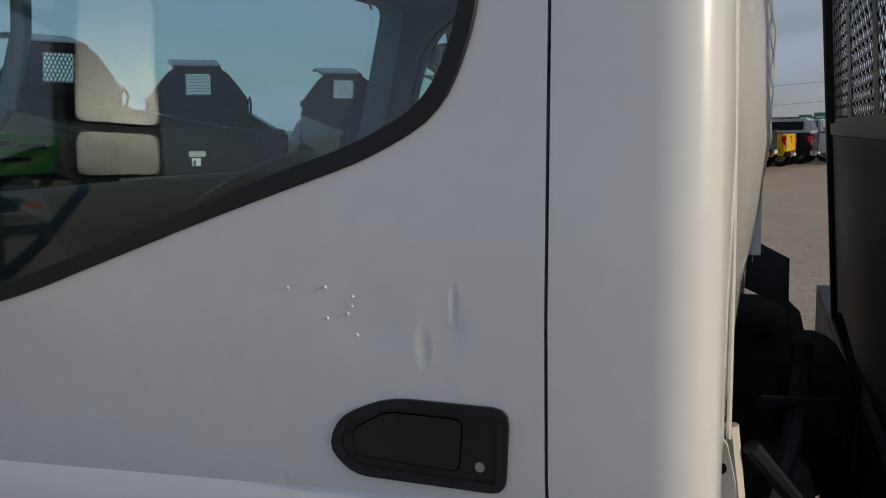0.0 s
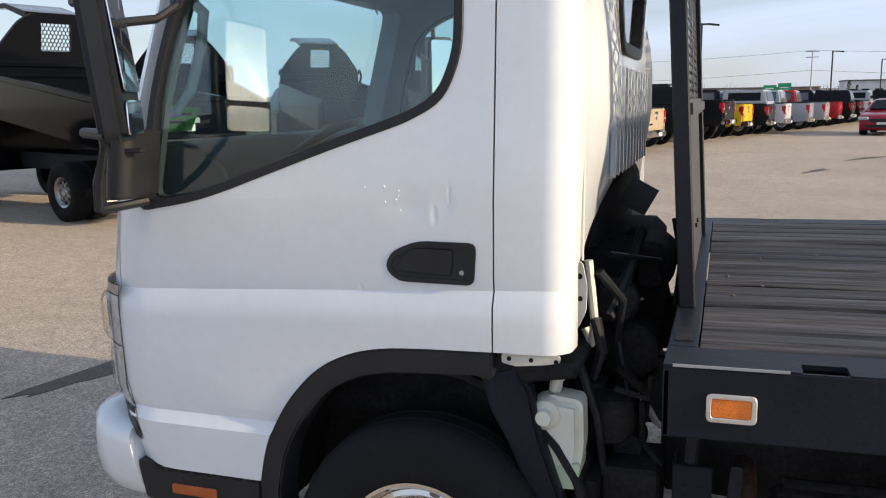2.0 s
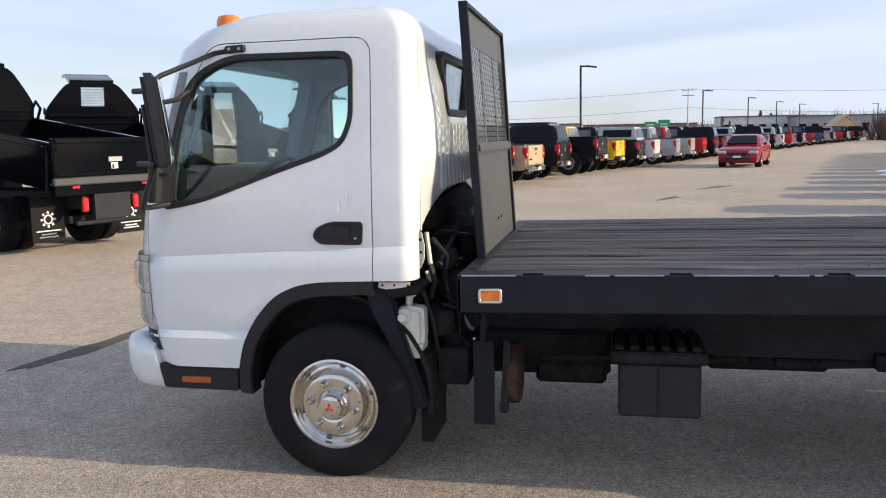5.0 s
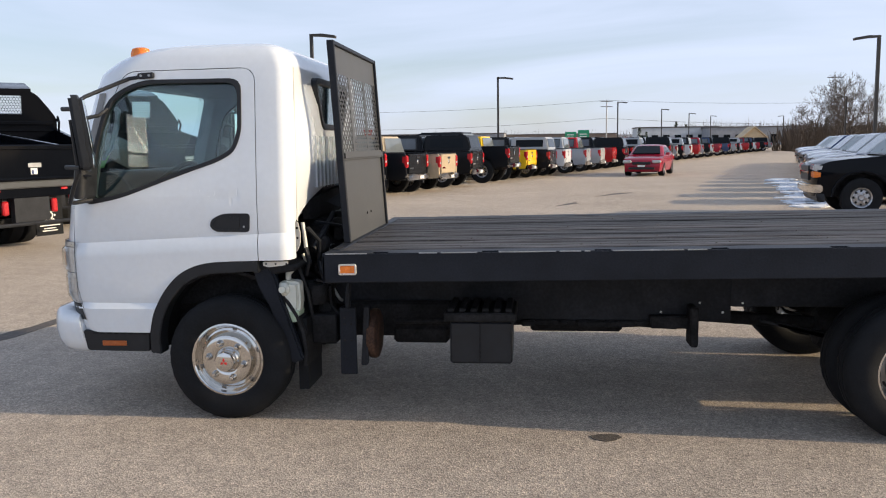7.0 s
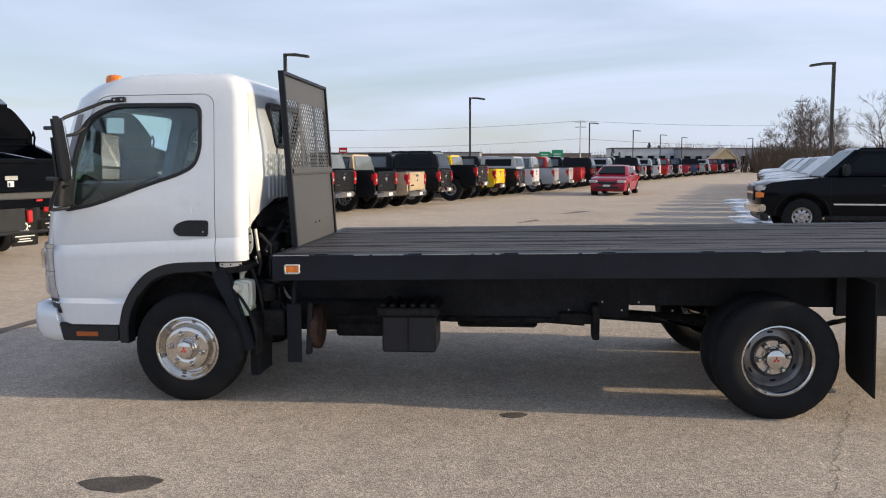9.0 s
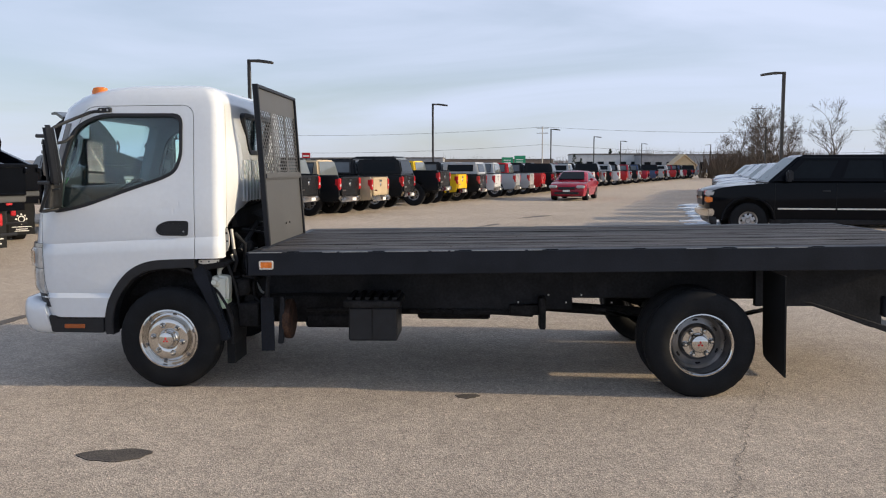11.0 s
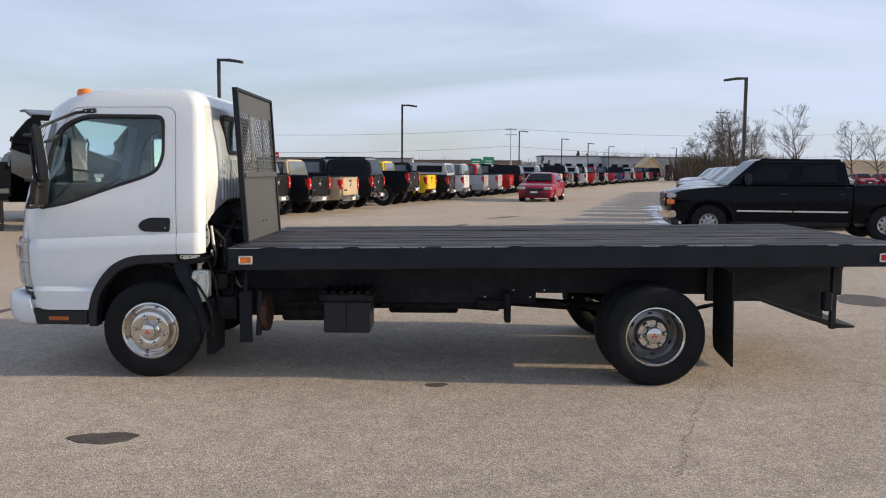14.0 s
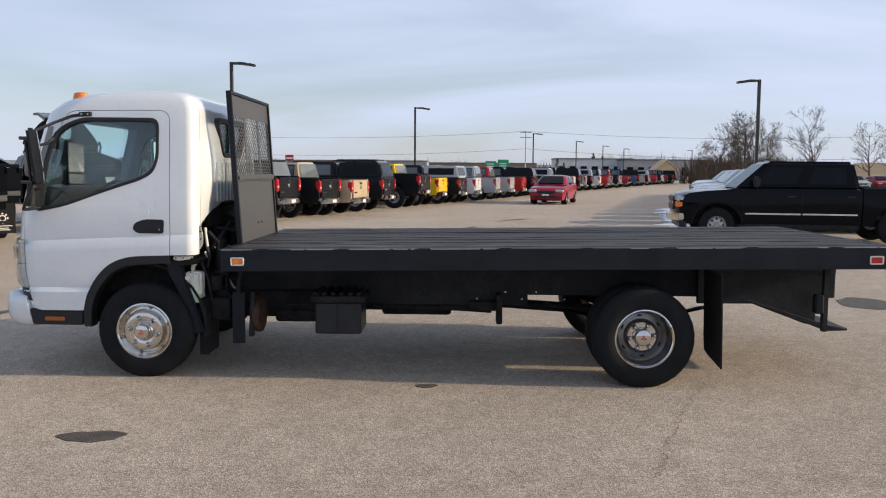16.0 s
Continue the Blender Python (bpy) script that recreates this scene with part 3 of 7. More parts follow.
for flip in (False, True):
    bm = bmesh.new()
    rows = []
    for k in range(9):
        z = 1.335 + (1.965 - 1.335) * k / 8
        yn, xf = side_y(z), front_x(z)
        u = 12 + 9 * k / 8
        rows.append([(xf + 0.24 + 0.2445 * math.cos(radians(270 - u - w)), yn + 0.24 + 0.2445 * math.sin(radians(270 - u - w)), z) for w in (0, 4, 8, 12, 15)])
    for p, q in zip(rows, rows[1:]):
        for i in range(4):
            bm.faces.new([bm.verts.new(v) for v in (p[i], p[i + 1], q[i + 1], q[i])])
    part("pillar_cover", mirrored(bm) if flip else bm, PILLAR, truck, "grey-bronze cover strip on the windscreen pillar", smooth=60)
for x, z, r in ((-0.085, 1.385, 0.0034), (-0.045, 1.375, 0.0026), (-0.082, 1.345, 0.0032), (-0.040, 1.325, 0.0034), (-0.14, 1.382, 0.0026), (-0.052, 1.352, 0.0028), (-0.046, 1.362, 0.0022), (-0.122, 1.02, 0.0025)):
    bm = bmesh.new()
    lathe(bm, [(0.0, -r * 0.55), (r * 0.45, -r * 0.48), (r * 0.85, -r * 0.22), (r, 0.002)], (x, side_y(z), z), "y", 10)
    part("ding", bm, WHITE, door, smooth=60)

# wheel-arch lips and side steps
for flip in (False, True):
    bm = bmesh.new()
    arc = [(-0.485, 0.405)] + ARCH
    lip = []
    for x, z in arc[::-1]:
        d = Vector((x + 0.02, z - 0.33))
        d *= (d.length - 0.068) / d.length
        lip.append((d.x - 0.02, d.y + 0.33))
    lip[0] = (0.206, 0.892)
    prism(bm, arc + lip, "y", 0.186, 0.30)
    part("arch_lip", mirrored(bm) if flip else bm, BLACK, truck, "black plastic wheel-arch lip", bevel=0.006, segments=2)
    bm = bmesh.new()
    prism(bm, rounded([(-0.925, 0.535), (-0.497, 0.540), (-0.497, 0.405), (-0.90, 0.408)], 0.02), "y", 0.205, 0.42)
    step = part("side_step", mirrored(bm) if flip else bm, BLACK, truck, "black plastic step panel", bevel=0.006)
    bm = boxes((-0.80, -0.645, 0.199, 0.21, 0.440, 0.472))
    part("side_reflector", mirrored(bm) if flip else bm, DULLAMBER, step, "dull amber side reflector", bevel=0.004)
    bm = bmesh.new()
    for k in range(1, 9):
        box(bm, -0.90 + 0.045 * k, -0.872 + 0.045 * k, 0.200, 0.23, 0.512, 0.528)
    part("step_grip", mirrored(bm) if flip else bm, GRIME, step)

for flip in (False, True):
    bm = bmesh.new()
    well = [(-0.02 + 0.49 * math.cos(radians(a)), 0.40 + 0.50 * math.sin(radians(a))) for a in range(-10, 191, 12)]
    shell_in = [(-0.02 + 0.47 * math.cos(radians(a)), 0.40 + 0.48 * math.sin(radians(a))) for a in range(-10, 191, 12)]
    prism(bm, well + shell_in[::-1], "y", 0.262, 0.60)
    liner = part("wheel_well_liner", mirrored(bm) if flip else bm, GRIME, truck, "black wheel-well liner")
    bm = bmesh.new()
    prism(bm, well, "y", 0.60, 0.62)
    part("liner_wall", mirrored(bm) if flip else bm, GRIME, liner)

# bumper, head lamps, grille
def front_path(z, out, u0=0.0, n=10):
    """Points round the cab's near front corner at a height, from the side to the front's middle, moved outwards."""
    yn, xf, r = side_y(z), front_x(z), 0.24
    pts = []
    for k in range(n + 1):
        a = radians(lerp(270 - u0, 180, k / n))
        pts.append((xf + r + (r + out) * math.cos(a), yn + r + (r + out) * math.sin(a)))
    return pts


def lerp(a, b, t):
    return a + (b - a) * t


def skin(bm, rows):
    """Joins rows of points into a sheet."""
    vs = [[bm.verts.new(p) for p in row] for row in rows]
    for p, q in zip(vs, vs[1:]):
        for i in range(len(p) - 1):
            bm.faces.new([p[i], p[i + 1], q[i + 1], q[i]])


# the bumper: a section that rolls under, swept round the corners
SECTION = [(-0.10, 0.655), (-0.045, 0.668), (0.004, 0.656), (0.020, 0.634), (0.026, 0.585), (0.026, 0.53), (0.018, 0.47), (0.0, 0.425), (-0.028, 0.398), (-0.06, 0.388), (-0.10, 0.39)]
plan = [(-0.897, 0.216), (-0.96, 0.218), (-1.02, 0.228), (-1.075, 0.252), (-1.115, 0.295), (-1.14, 0.36), (-1.155, 0.46), (-1.165, 0.70), (-1.168, MID)]
plan += [(x, FAR - y) for x, y in plan[-2::-1]]
bm = bmesh.new()
rows = []
for i, p in enumerate(plan):
    d = (Vector(plan[min(i + 1, len(plan) - 1)]) - Vector(plan[max(i - 1, 0)])).normalized()
    side = Vector((-d.y, d.x)) * -1
    side = side if side.dot(Vector(p) - Vector((0, MID))) > 0 else -side
    ring = []
    for o, z in SECTION:
        q = Vector(p) + side * o
        drop = 0.035 * max(0.0, 1 - abs(p[1] - (0.216 if p[1] < MID else FAR - 0.216)) / 0.08)
        ring.append((q.x - (0.045 * (z - 0.39) / 0.27 if i in (0, len(plan) - 1) else 0.0) + 0.10 * max(0.0, 0.50 - z) * (0.5 if i in (0, len(plan) - 1) else 1), q.y, z - drop * max(0.0, (z - 0.5) / 0.17)))
    rows.append(ring)
skin(bm, [row + row[:1] for row in rows])
bmesh.ops.remove_doubles(bm, verts=bm.verts, dist=1e-5)
bmesh.ops.holes_fill(bm, edges=[e for e in bm.edges if e.is_boundary])
part("front_bumper", bm, WHITE, truck, "white painted front bumper with small stone chips", smooth=50)
for flip in (False, True):
    for z0, z1, bulge, name in ((0.892, 1.044, 0.022, "turn_lamp"), (0.700, 0.884, 0.010, "head_lamp")):
        bm = bmesh.new()
        skin(bm, [[(x, y, z) for x, y in front_path(z, 0.003, 24 + 8 * (z1 - z))] for z in [lerp(z0, z1, k / 6) for k in range(7)]])
        lamp = part(name, mirrored(bm) if flip else bm, LAMPBOWL, truck, "clear wrap-round lamp with a bright bowl", smooth=60)
        bm = bmesh.new()
        rows = []
        for k in range(13):
            v = k / 12
            z = lerp(z0, z1, v)
            rows.append([(*front_path(z, 0.006 + bulge * min(1, 5 * v, 5 * (1 - v)) ** 0.5 * min(1.0, 0.25 + i / 3.0), 22 + 8 * (z1 - z))[i], z) for i in range(11)])
        skin(bm, rows)
        lens = part("lens", mirrored(bm) if flip else bm, LAMPGLASS, lamp, "clear lens", smooth=60)
        lens.visible_shadow = False
        bm = bmesh.new()
        for k in range(9):
            z = lerp(z0 + 0.012, z1 - 0.012, k / 8)
            rows = [[(*front_path(z + dz, o, 34)[i], z + dz) for i in range(1, 11)] for dz, o in ((-0.006, 0.004), (0.0, 0.0085), (0.006, 0.004))]
            skin(bm, rows)
        part("flute", mirrored(bm) if flip else bm, LAMPBOWL, lamp, "fine ribs in the bowl", smooth=60)
        if name == "turn_lamp":
            bm = bmesh.new()
            skin(bm, [[(*front_path(z, 0.010, 30)[i], z) for i in (3, 4, 5)] for z in (0.925, 0.97, 1.015)])
            part("amber_bulb", mirrored(bm) if flip else bm, PALEAMBER, lamp, "faint amber bulb", smooth=60)
    bm = bmesh.new()
    skin(bm, [[(x, y, z) for x, y in front_path(z, 0.004, 22)] for z in (1.048, 1.060, 1.076)])
    part("lamp_strip", mirrored(bm) if flip else bm, STEEL, truck, "silver strip above the lamp", smooth=60)
    for z in (0.888, 1.046, 0.697, 1.078):
        bm = bmesh.new()
        skin(bm, [[(x, y, z + dz) for x, y in front_path(z, 0.0055, 22)] for dz in (-0.0014, 0.0014)])
        part("lamp_gap", mirrored(bm) if flip else bm, GRIME, truck)
    bm = bmesh.new()
    skin(bm, [[(front_path(z, 0.0055, u)[0][0], front_path(z, 0.0055, u)[0][1], z) for z in (0.66, 0.70, 0.80, 0.90, 1.0, 1.08)] for u in (21.8, 22.6)])
    part("lamp_gap", mirrored(bm) if flip else bm, GRIME, truck)
    bm = bmesh.new()
    skin(bm, [[(x, y, z) for x, y in front_path(z, 0.004, 25)] for z in (0.60, 0.65, 0.696)])
    part("lamp_base", mirrored(bm) if flip else bm, BLACK, truck, "black gap below the lamp", smooth=60)
bm = boxes((-1.10, -0.95, 0.5, FAR - 0.5, 0.70, 1.05))
part("grille", bm, BLACK, truck, "black plastic radiator grille", bevel=0.01)

# glass front and back
bm = bmesh.new()
vs = [bm.verts.new(p) for p in ((-0.985, 0.29, 1.36), (-0.985, FAR - 0.29, 1.36), (-0.745, FAR - 0.36, 2.05), (-0.745, 0.36, 2.05))]
bm.faces.new(vs)
bmesh.ops.solidify(bm, geom=bm.faces[:], thickness=0.005)
screen = part("windscreen", bm, CABGLASS, truck, "tinted windscreen", smooth=0)
screen.visible_shadow = False
rear_outline = rounded([(0.94, 1.762), (1.50, 1.762), (1.665, 2.05), (0.775, 2.05)], 0.06)
bm = bmesh.new()
prism(bm, rear_outline, "x", 0.413, 0.418)
back_glass = part("rear_window", bm, CABGLASS, truck, "rear cab window", smooth=0)
back_glass.visible_shadow = False
bm = bmesh.new()
ring_prism(bm, inset(rear_outline, -0.022), inset(rear_outline, 0.018), "x", 0.40, 0.443)
part("rear_window_seal", bm, BLACK, back_glass, "black rubber seal", bevel=0.004)
for k in range(11):
    y = 0.72 + 0.1 * k
    bm = boxes((0.422, 0.447, y - 0.022, y + 0.022, 1.36, 1.71))
    part("back_rib", bm, WHITE, cab_body, bevel=0.012, segments=2)
bm = bmesh.new()
tube(bm, [(0.4135, 0.332, 1.19), (0.414, 0.335, 1.4), (0.409, 0.365, 1.9), (0.404, 0.39, 2.1)], 0.0035, 6)
part("panel_seam", bm, CREAM, cab_body, "raised weld seam on the cab's corner")

# torn flange and brackets below the cab's back
bm = bmesh.new()
prism(bm, rounded([(0.34, 1.0), (0.34, 1.18), (0.410, 1.185), (0.424, 1.12), (0.422, 1.05), (0.40, 1.0)], 0.012), "y", 0.345, 0.353)
bracket = part("cab_bracket", bm, CREAM, truck, "cream painted mounting bracket with holes")
for x, z, r in ((0.404, 1.145, 0.008), (0.406, 1.085, 0.007), (0.39, 1.03, 0.007)):
    bm = bmesh.new()
    lathe(bm, [(0.0, -0.0015), (r, -0.0015), (r, 0.001)], (x, 0.345, z), "y", 12)
    part("bolt_hole", bm, GRIME, bracket)
bm = bmesh.new()
prism(bm, rounded([(0.222, 0.930), (0.222, 0.955), (0.375, 0.957), (0.375, 0.940), (0.34, 0.932), (0.26, 0.922)], 0.006), "y", 0.232, 0.240)
sill = part("sill_bracket", bm, CREAM, truck, "cream sill bracket with bolt holes")
for x in (0.242, 0.30, 0.365):
    bm = bmesh.new()
    lathe(bm, [(0.0, -0.0015), (0.006, -0.0015), (0.006, 0.001)], (x, 0.232, 0.942), "y", 10)
    part("bolt_hole", bm, GRIME, sill)
bm = bmesh.new()
prism(bm, [(0.60, 1.29), (1.90, 1.36), (1.92, 1.25), (1.5, 1.17), (0.66, 1.17)], "x", 0.36, 0.40)
part("engine_cover_seal", bm, GRIME, truck, "black rubber flap under the cab's back")
bm = bmesh.new()
vs = [bm.verts.new(p) for p in ((0.42, 1.02, 1.262), (0.42, 1.56, 1.300), (0.520, 1.52, 1.252), (0.505, 1.06, 1.215))]
bm.faces.new(vs)
bmesh.ops.solidify(bm, geom=bm.faces[:], thickness=0.012)
part("splash_flap", bm, GRIME, truck, "curled black rubber splash flap")

# roof lamps and aerial
for k, (y, r) in enumerate(((0.40, 0.72), (0.82, 0.5), (1.22, 0.5), (1.62, 0.5), (2.04, 0.72))):
    bm = bmesh.new()
    z = 2.196 if k in (0, 4) else 2.222
    lathe(bm, [(0.085 * r, z - 0.01), (0.083 * r, z + 0.025 * r), (0.07 * r, z + 0.052 * r), (0.04 * r, z + 0.062 * r), (0.0, z + 0.064 * r)], (-0.545, y, 0), "z", 20)
    for v in bm.verts:
        v.co.y = y + (v.co.y - y) * 0.7
    part("roof_lamp", bm, AMBER, truck, "amber roof marker lamp")
bm = bmesh.new()
tube(bm, [(-0.80, FAR - 0.5, 2.0), (-0.93, FAR - 0.52, 2.35)], 0.004, 6)
part("aerial", bm, STEEL, truck)
for x in (-0.02, 0.08):
    bm = bmesh.new()
    lathe(bm, [(0.012, 2.25), (0.012, 2.267), (0.0, 2.271)], (x, MID, 0), "z", 8)
    part("roof_bolt", bm, BLACK, truck)

# mirrors on their tube arms
def turned_mirror(flip):
    turn = radians(28 if flip else 25)
    c, s = math.cos(turn), math.sin(turn)

    def place(v):
        y = FAR - v.y if flip else v.y
        x = v.x - 0.25 * (v.z - 1.73) ** 2 - (0.0 if flip else 0.11) * (v.z - 1.73)
        p = Vector((-0.682 + c * x - s * y, -0.050 + s * x + c * y, v.z))
        return Vector((p.x, FAR - p.y, p.z)) if flip else p
    return place


for flip in (False, True):
    turn_mirror = turned_mirror(flip)
    bm = bmesh.new()
    back = rounded([(-0.105, 1.515), (-0.100, 1.935), (0.085, 1.930), (0.105, 1.90), (0.105, 1.55), (0.085, 1.515)], 0.03, 4)
    prism(bm, [(y * 0.95, z) for y, z in back], "x", -0.048, 0.022)
    house = part("mirror_housing", mirrored(bm) if flip else bm, BLACK, truck, "black door mirror housing", bevel=0.018, segments=2,
                 warp=turn_mirror)
    for z0, z1 in ((1.635, 1.915), (1.53, 1.615)):
        bm = bmesh.new()
        prism(bm, rounded([(-0.079, z0), (-0.077, z1), (0.077, z1), (0.079, z0)], 0.02), "x", 0.023, 0.026)
        part("mirror_glass", mirrored(bm) if flip else bm, MIRROR, house, "mirror glass", smooth=0,
             warp=turn_mirror)
    for name, pts, r in (("mirror_arm", [(-0.44, 0.262, 2.060), (-0.56, 0.255, 2.045), (-0.64, 0.19, 2.0), (-0.70, 0.0, 1.93), (-0.71, -0.06, 1.90)], 0.012),
                         ("mirror_arm", [(-0.665, 0.25, 1.92), (-0.69, 0.235, 1.87), (-0.72, 0.17, 1.83), (-0.72, -0.04, 1.80)], 0.012),
                         ("mirror_arm", [(-0.760, -0.06, 1.80), (-0.745, -0.04, 1.5), (-0.81, 0.0, 1.40), (-0.865, 0.06, 1.325), (-0.86, 0.11, 1.322), (-0.81, 0.20, 1.332)], 0.013)):
        bm = bmesh.new()
        tube(bm, pts, r, 8)
        part(name, mirrored(bm) if flip else bm, BLACK, truck, "black tube mirror arm")
    bm = bmesh.new()
    prism(bm, rounded([(-0.50, 2.075), (-0.40, 2.08), (-0.40, 2.045), (-0.50, 2.04)], 0.012), "y", 0.238, 0.262)
    foot = part("arm_foot", mirrored(bm) if flip else bm, BLACK, truck, bevel=0.004)
    for x in (-0.475, -0.425):
        bm = bmesh.new()
        lathe(bm, [(0.0, 0.231), (0.007, 0.231), (0.008, 0.24)], (x, 0, 2.06), "y", 8)
        part("screw", mirrored(bm) if flip else bm, STEEL, foot)
    bm = bmesh.new()
    prism(bm, rounded([(-0.878, 0.11), (-0.860, 0.085), (-0.825, 0.085), (-0.803, 0.115), (-0.797, 0.24), (-0.875, 0.24)], [0.02, 0.025, 0.025, 0.02, 0.01, 0.01], 4), "z", 1.345, 1.535)
    base = part("mirror_base", mirrored(bm) if flip else bm, BLACK, truck, "black plastic mirror base", bevel=0.012, segments=3,
                warp=lambda c: Vector((c.x + 0.25 * (c.z - 1.345) * 0.45, c.y, c.z)))
    bm = bmesh.new()
    tube(bm, [(-0.79, 0.12, 1.53), (-0.765, 0.06, 1.56), (-0.74, 0.0, 1.57)], 0.022, 10)
    part("base_neck", mirrored(bm) if flip else bm, BLACK, base)
    bm = boxes((-0.80, -0.745, 0.10, 0.125, 1.475, 1.487))
    part("base_ledge", mirrored(bm) if flip else bm, BLACK, base, bevel=0.003)
    for z in (1.86, 1.53):
        bm = bmesh.new()
        tube(bm, [(-0.72, -0.06, z), (-0.84, 0.0, z + 0.003)], 0.014, 8)
        part("mirror_pivot", mirrored(bm) if flip else bm, BLACK, house)

# inside the cab
for flip in (False, True):
    bm = bmesh.new()
    tube(bm, [(-0.915, 0.280, 1.36), (-0.892, 0.283, 1.45), (-0.825, 0.295, 1.70), (-0.735, 0.325, 1.96)], 0.020, 10)
    part("pillar_lining", mirrored(bm) if flip else bm, INTERIOR, truck, "blue-grey lining of the windscreen pillar")
bm = bmesh.new()
prism(bm, rounded([(-0.93, 1.05), (-0.935, 1.40), (-0.885, 1.49), (-0.74, 1.50), (-0.62, 1.43), (-0.56, 1.25), (-0.60, 1.05)], 0.04), "y", 0.30, FAR - 0.30)
part("dashboard", bm, DASH, truck, "grey moulded dashboard", bevel=0.01)
for y in (0.62, 1.22, 1.80):
    bm = bmesh.new()
    prism(bm, rounded([(-0.25, 1.08), (-0.27, 1.30), (0.16, 1.27), (0.16, 1.08)], 0.05), "y", y - 0.24, y + 0.24)
    seat = part("seat", bm, CLOTH, truck, "grey cloth seat", bevel=0.03, segments=2)
    bm = bmesh.new()
    prism(bm, rounded([(0.08, 1.25), (0.20, 1.78), (0.30, 1.78), (0.24, 1.22)], 0.05), "y", y - 0.22, y + 0.22)
    part("backrest", bm, CLOTH, seat, bevel=0.03, segments=2)
bm = bmesh.new()
cw, axis_u, axis_v = Vector((-0.52, 0.66, 1.42)), Vector((0, 1, 0)), Vector((0.80, 0, 0.60)).normalized()
tube(bm, [cw + 0.2 * (math.cos(a) * axis_u + math.sin(a) * axis_v) for a in [2 * math.pi * k / 28 for k in range(29)]], 0.015, 8)
wheel_rim = part("steering_wheel", bm, BLACK, truck, "black steering wheel")
bm = bmesh.new()
tube(bm, [cw, (-0.72, 0.66, 1.18)], 0.03, 8)
for a in (0.3, 2.84, 4.71):
    tube(bm, [cw, cw + 0.2 * (math.cos(a) * axis_u + math.sin(a) * axis_v)], 0.014, 6)
part("steering_column", bm, BLACK, wheel_rim)
bm = bmesh.new()
tube(bm, [(-0.70, 0.285, 1.90), (-0.675, 0.33, 1.86), (-0.70, 0.345, 1.76), (-0.745, 0.345, 1.64), (-0.785, 0.325, 1.58), (-0.81, 0.285, 1.575)], 0.017, 8)
part("grab_handle", bm, HANDLE, truck, "grey grab handle on the pillar")
bm = bmesh.new()
vs = [bm.verts.new(p) for p in ((-0.905, 0.34, 1.52), (-0.952, 0.640, 1.515), (-0.905, 0.625, 1.59), (-0.858, 0.33, 1.60))]
bm.faces.new(vs)
bmesh.ops.solidify(bm, geom=bm.faces[:], thickness=0.003)
sheet = part("price_sheet", bm, LIME, truck, "lime green paper sheet behind the windscreen", smooth=0)
for u0, u1, f in ((0.12, 0.30, 0.62), (0.36, 0.50, 0.70), (0.58, 0.86, 0.62), (0.20, 0.74, 0.28)):
    bm = bmesh.new()

    def on_sheet(u, v):
        return Vector((-0.905 - 0.047 * u + 0.047 * v + 0.004, 0.34 + 0.30 * u - 0.015 * v, 1.52 - 0.005 * u + 0.075 * v + 0.004))
    bm.faces.new([bm.verts.new(p) for p in (on_sheet(u0, f), on_sheet(u1, f), on_sheet(u1, f + 0.12), on_sheet(u0, f + 0.12))])
    part("ink_bar", bm, DARKBAR, sheet, smooth=0)
bm = bmesh.new()
prism(bm, rounded([(0.27, 1.30), (0.27, 2.0), (0.355, 2.0), (0.355, 1.30)], 0.01), "y", FAR - 0.36, FAR - 0.29)
part("pillar_trim", bm, DASH, truck, "grey pillar trim with belt guide", bevel=0.01)

# ---- wheels ----
def tyre_mesh(width=0.212, radius=0.386):
    bm = bmesh.new()
    h = width / 2
    prof = [(0.222, -h + 0.012), (0.235, -h), (0.29, -h - 0.004), (0.335, -h + 0.002), (0.362, -h + 0.012), (0.376, -h + 0.026), (radius, -h + 0.045),
            (radius, -0.036), (radius - 0.011, -0.033), (radius - 0.011, -0.024), (radius, -0.021), (radius, 0.021), (radius - 0.011, 0.024), (radius - 0.011, 0.033), (radius, 0.036),
            (radius, h - 0.045), (0.376, h - 0.026), (0.362, h - 0.012), (0.335, h - 0.002), (0.29, h + 0.004), (0.235, h), (0.222, h - 0.012), (0.205, 0.0)]
    seg, rows = 96, []
    for i, (r, y) in enumerate(prof):
        row = []
        for k in range(seg):
            a = 2 * math.pi * k / seg
            rr = r - (0.0025 if i in (5, 6, 15, 16) and k % 3 == 0 else 0)
            z = rr * math.sin(a)
            row.append(bm.verts.new((rr * math.cos(a), y, max(z, -0.3795))))
        rows.append(row)
    for p, q in zip(rows, rows[1:] + rows[:1]):
        for k in range(seg):
            j = (k + 1) % seg
            bm.faces.new([p[k], p[j], q[j], q[k]])
    finish(bm)
    return to_mesh("tyre", bm, RUBBER, 40)


TYRE = tyre_mesh()


def turned(prof, m, seg=48, smooth=30):
    bm = bmesh.new()
    lathe(bm, prof, (0, 0, 0), "y", seg)
    finish(bm)
    return to_mesh("rim", bm, m, smooth)


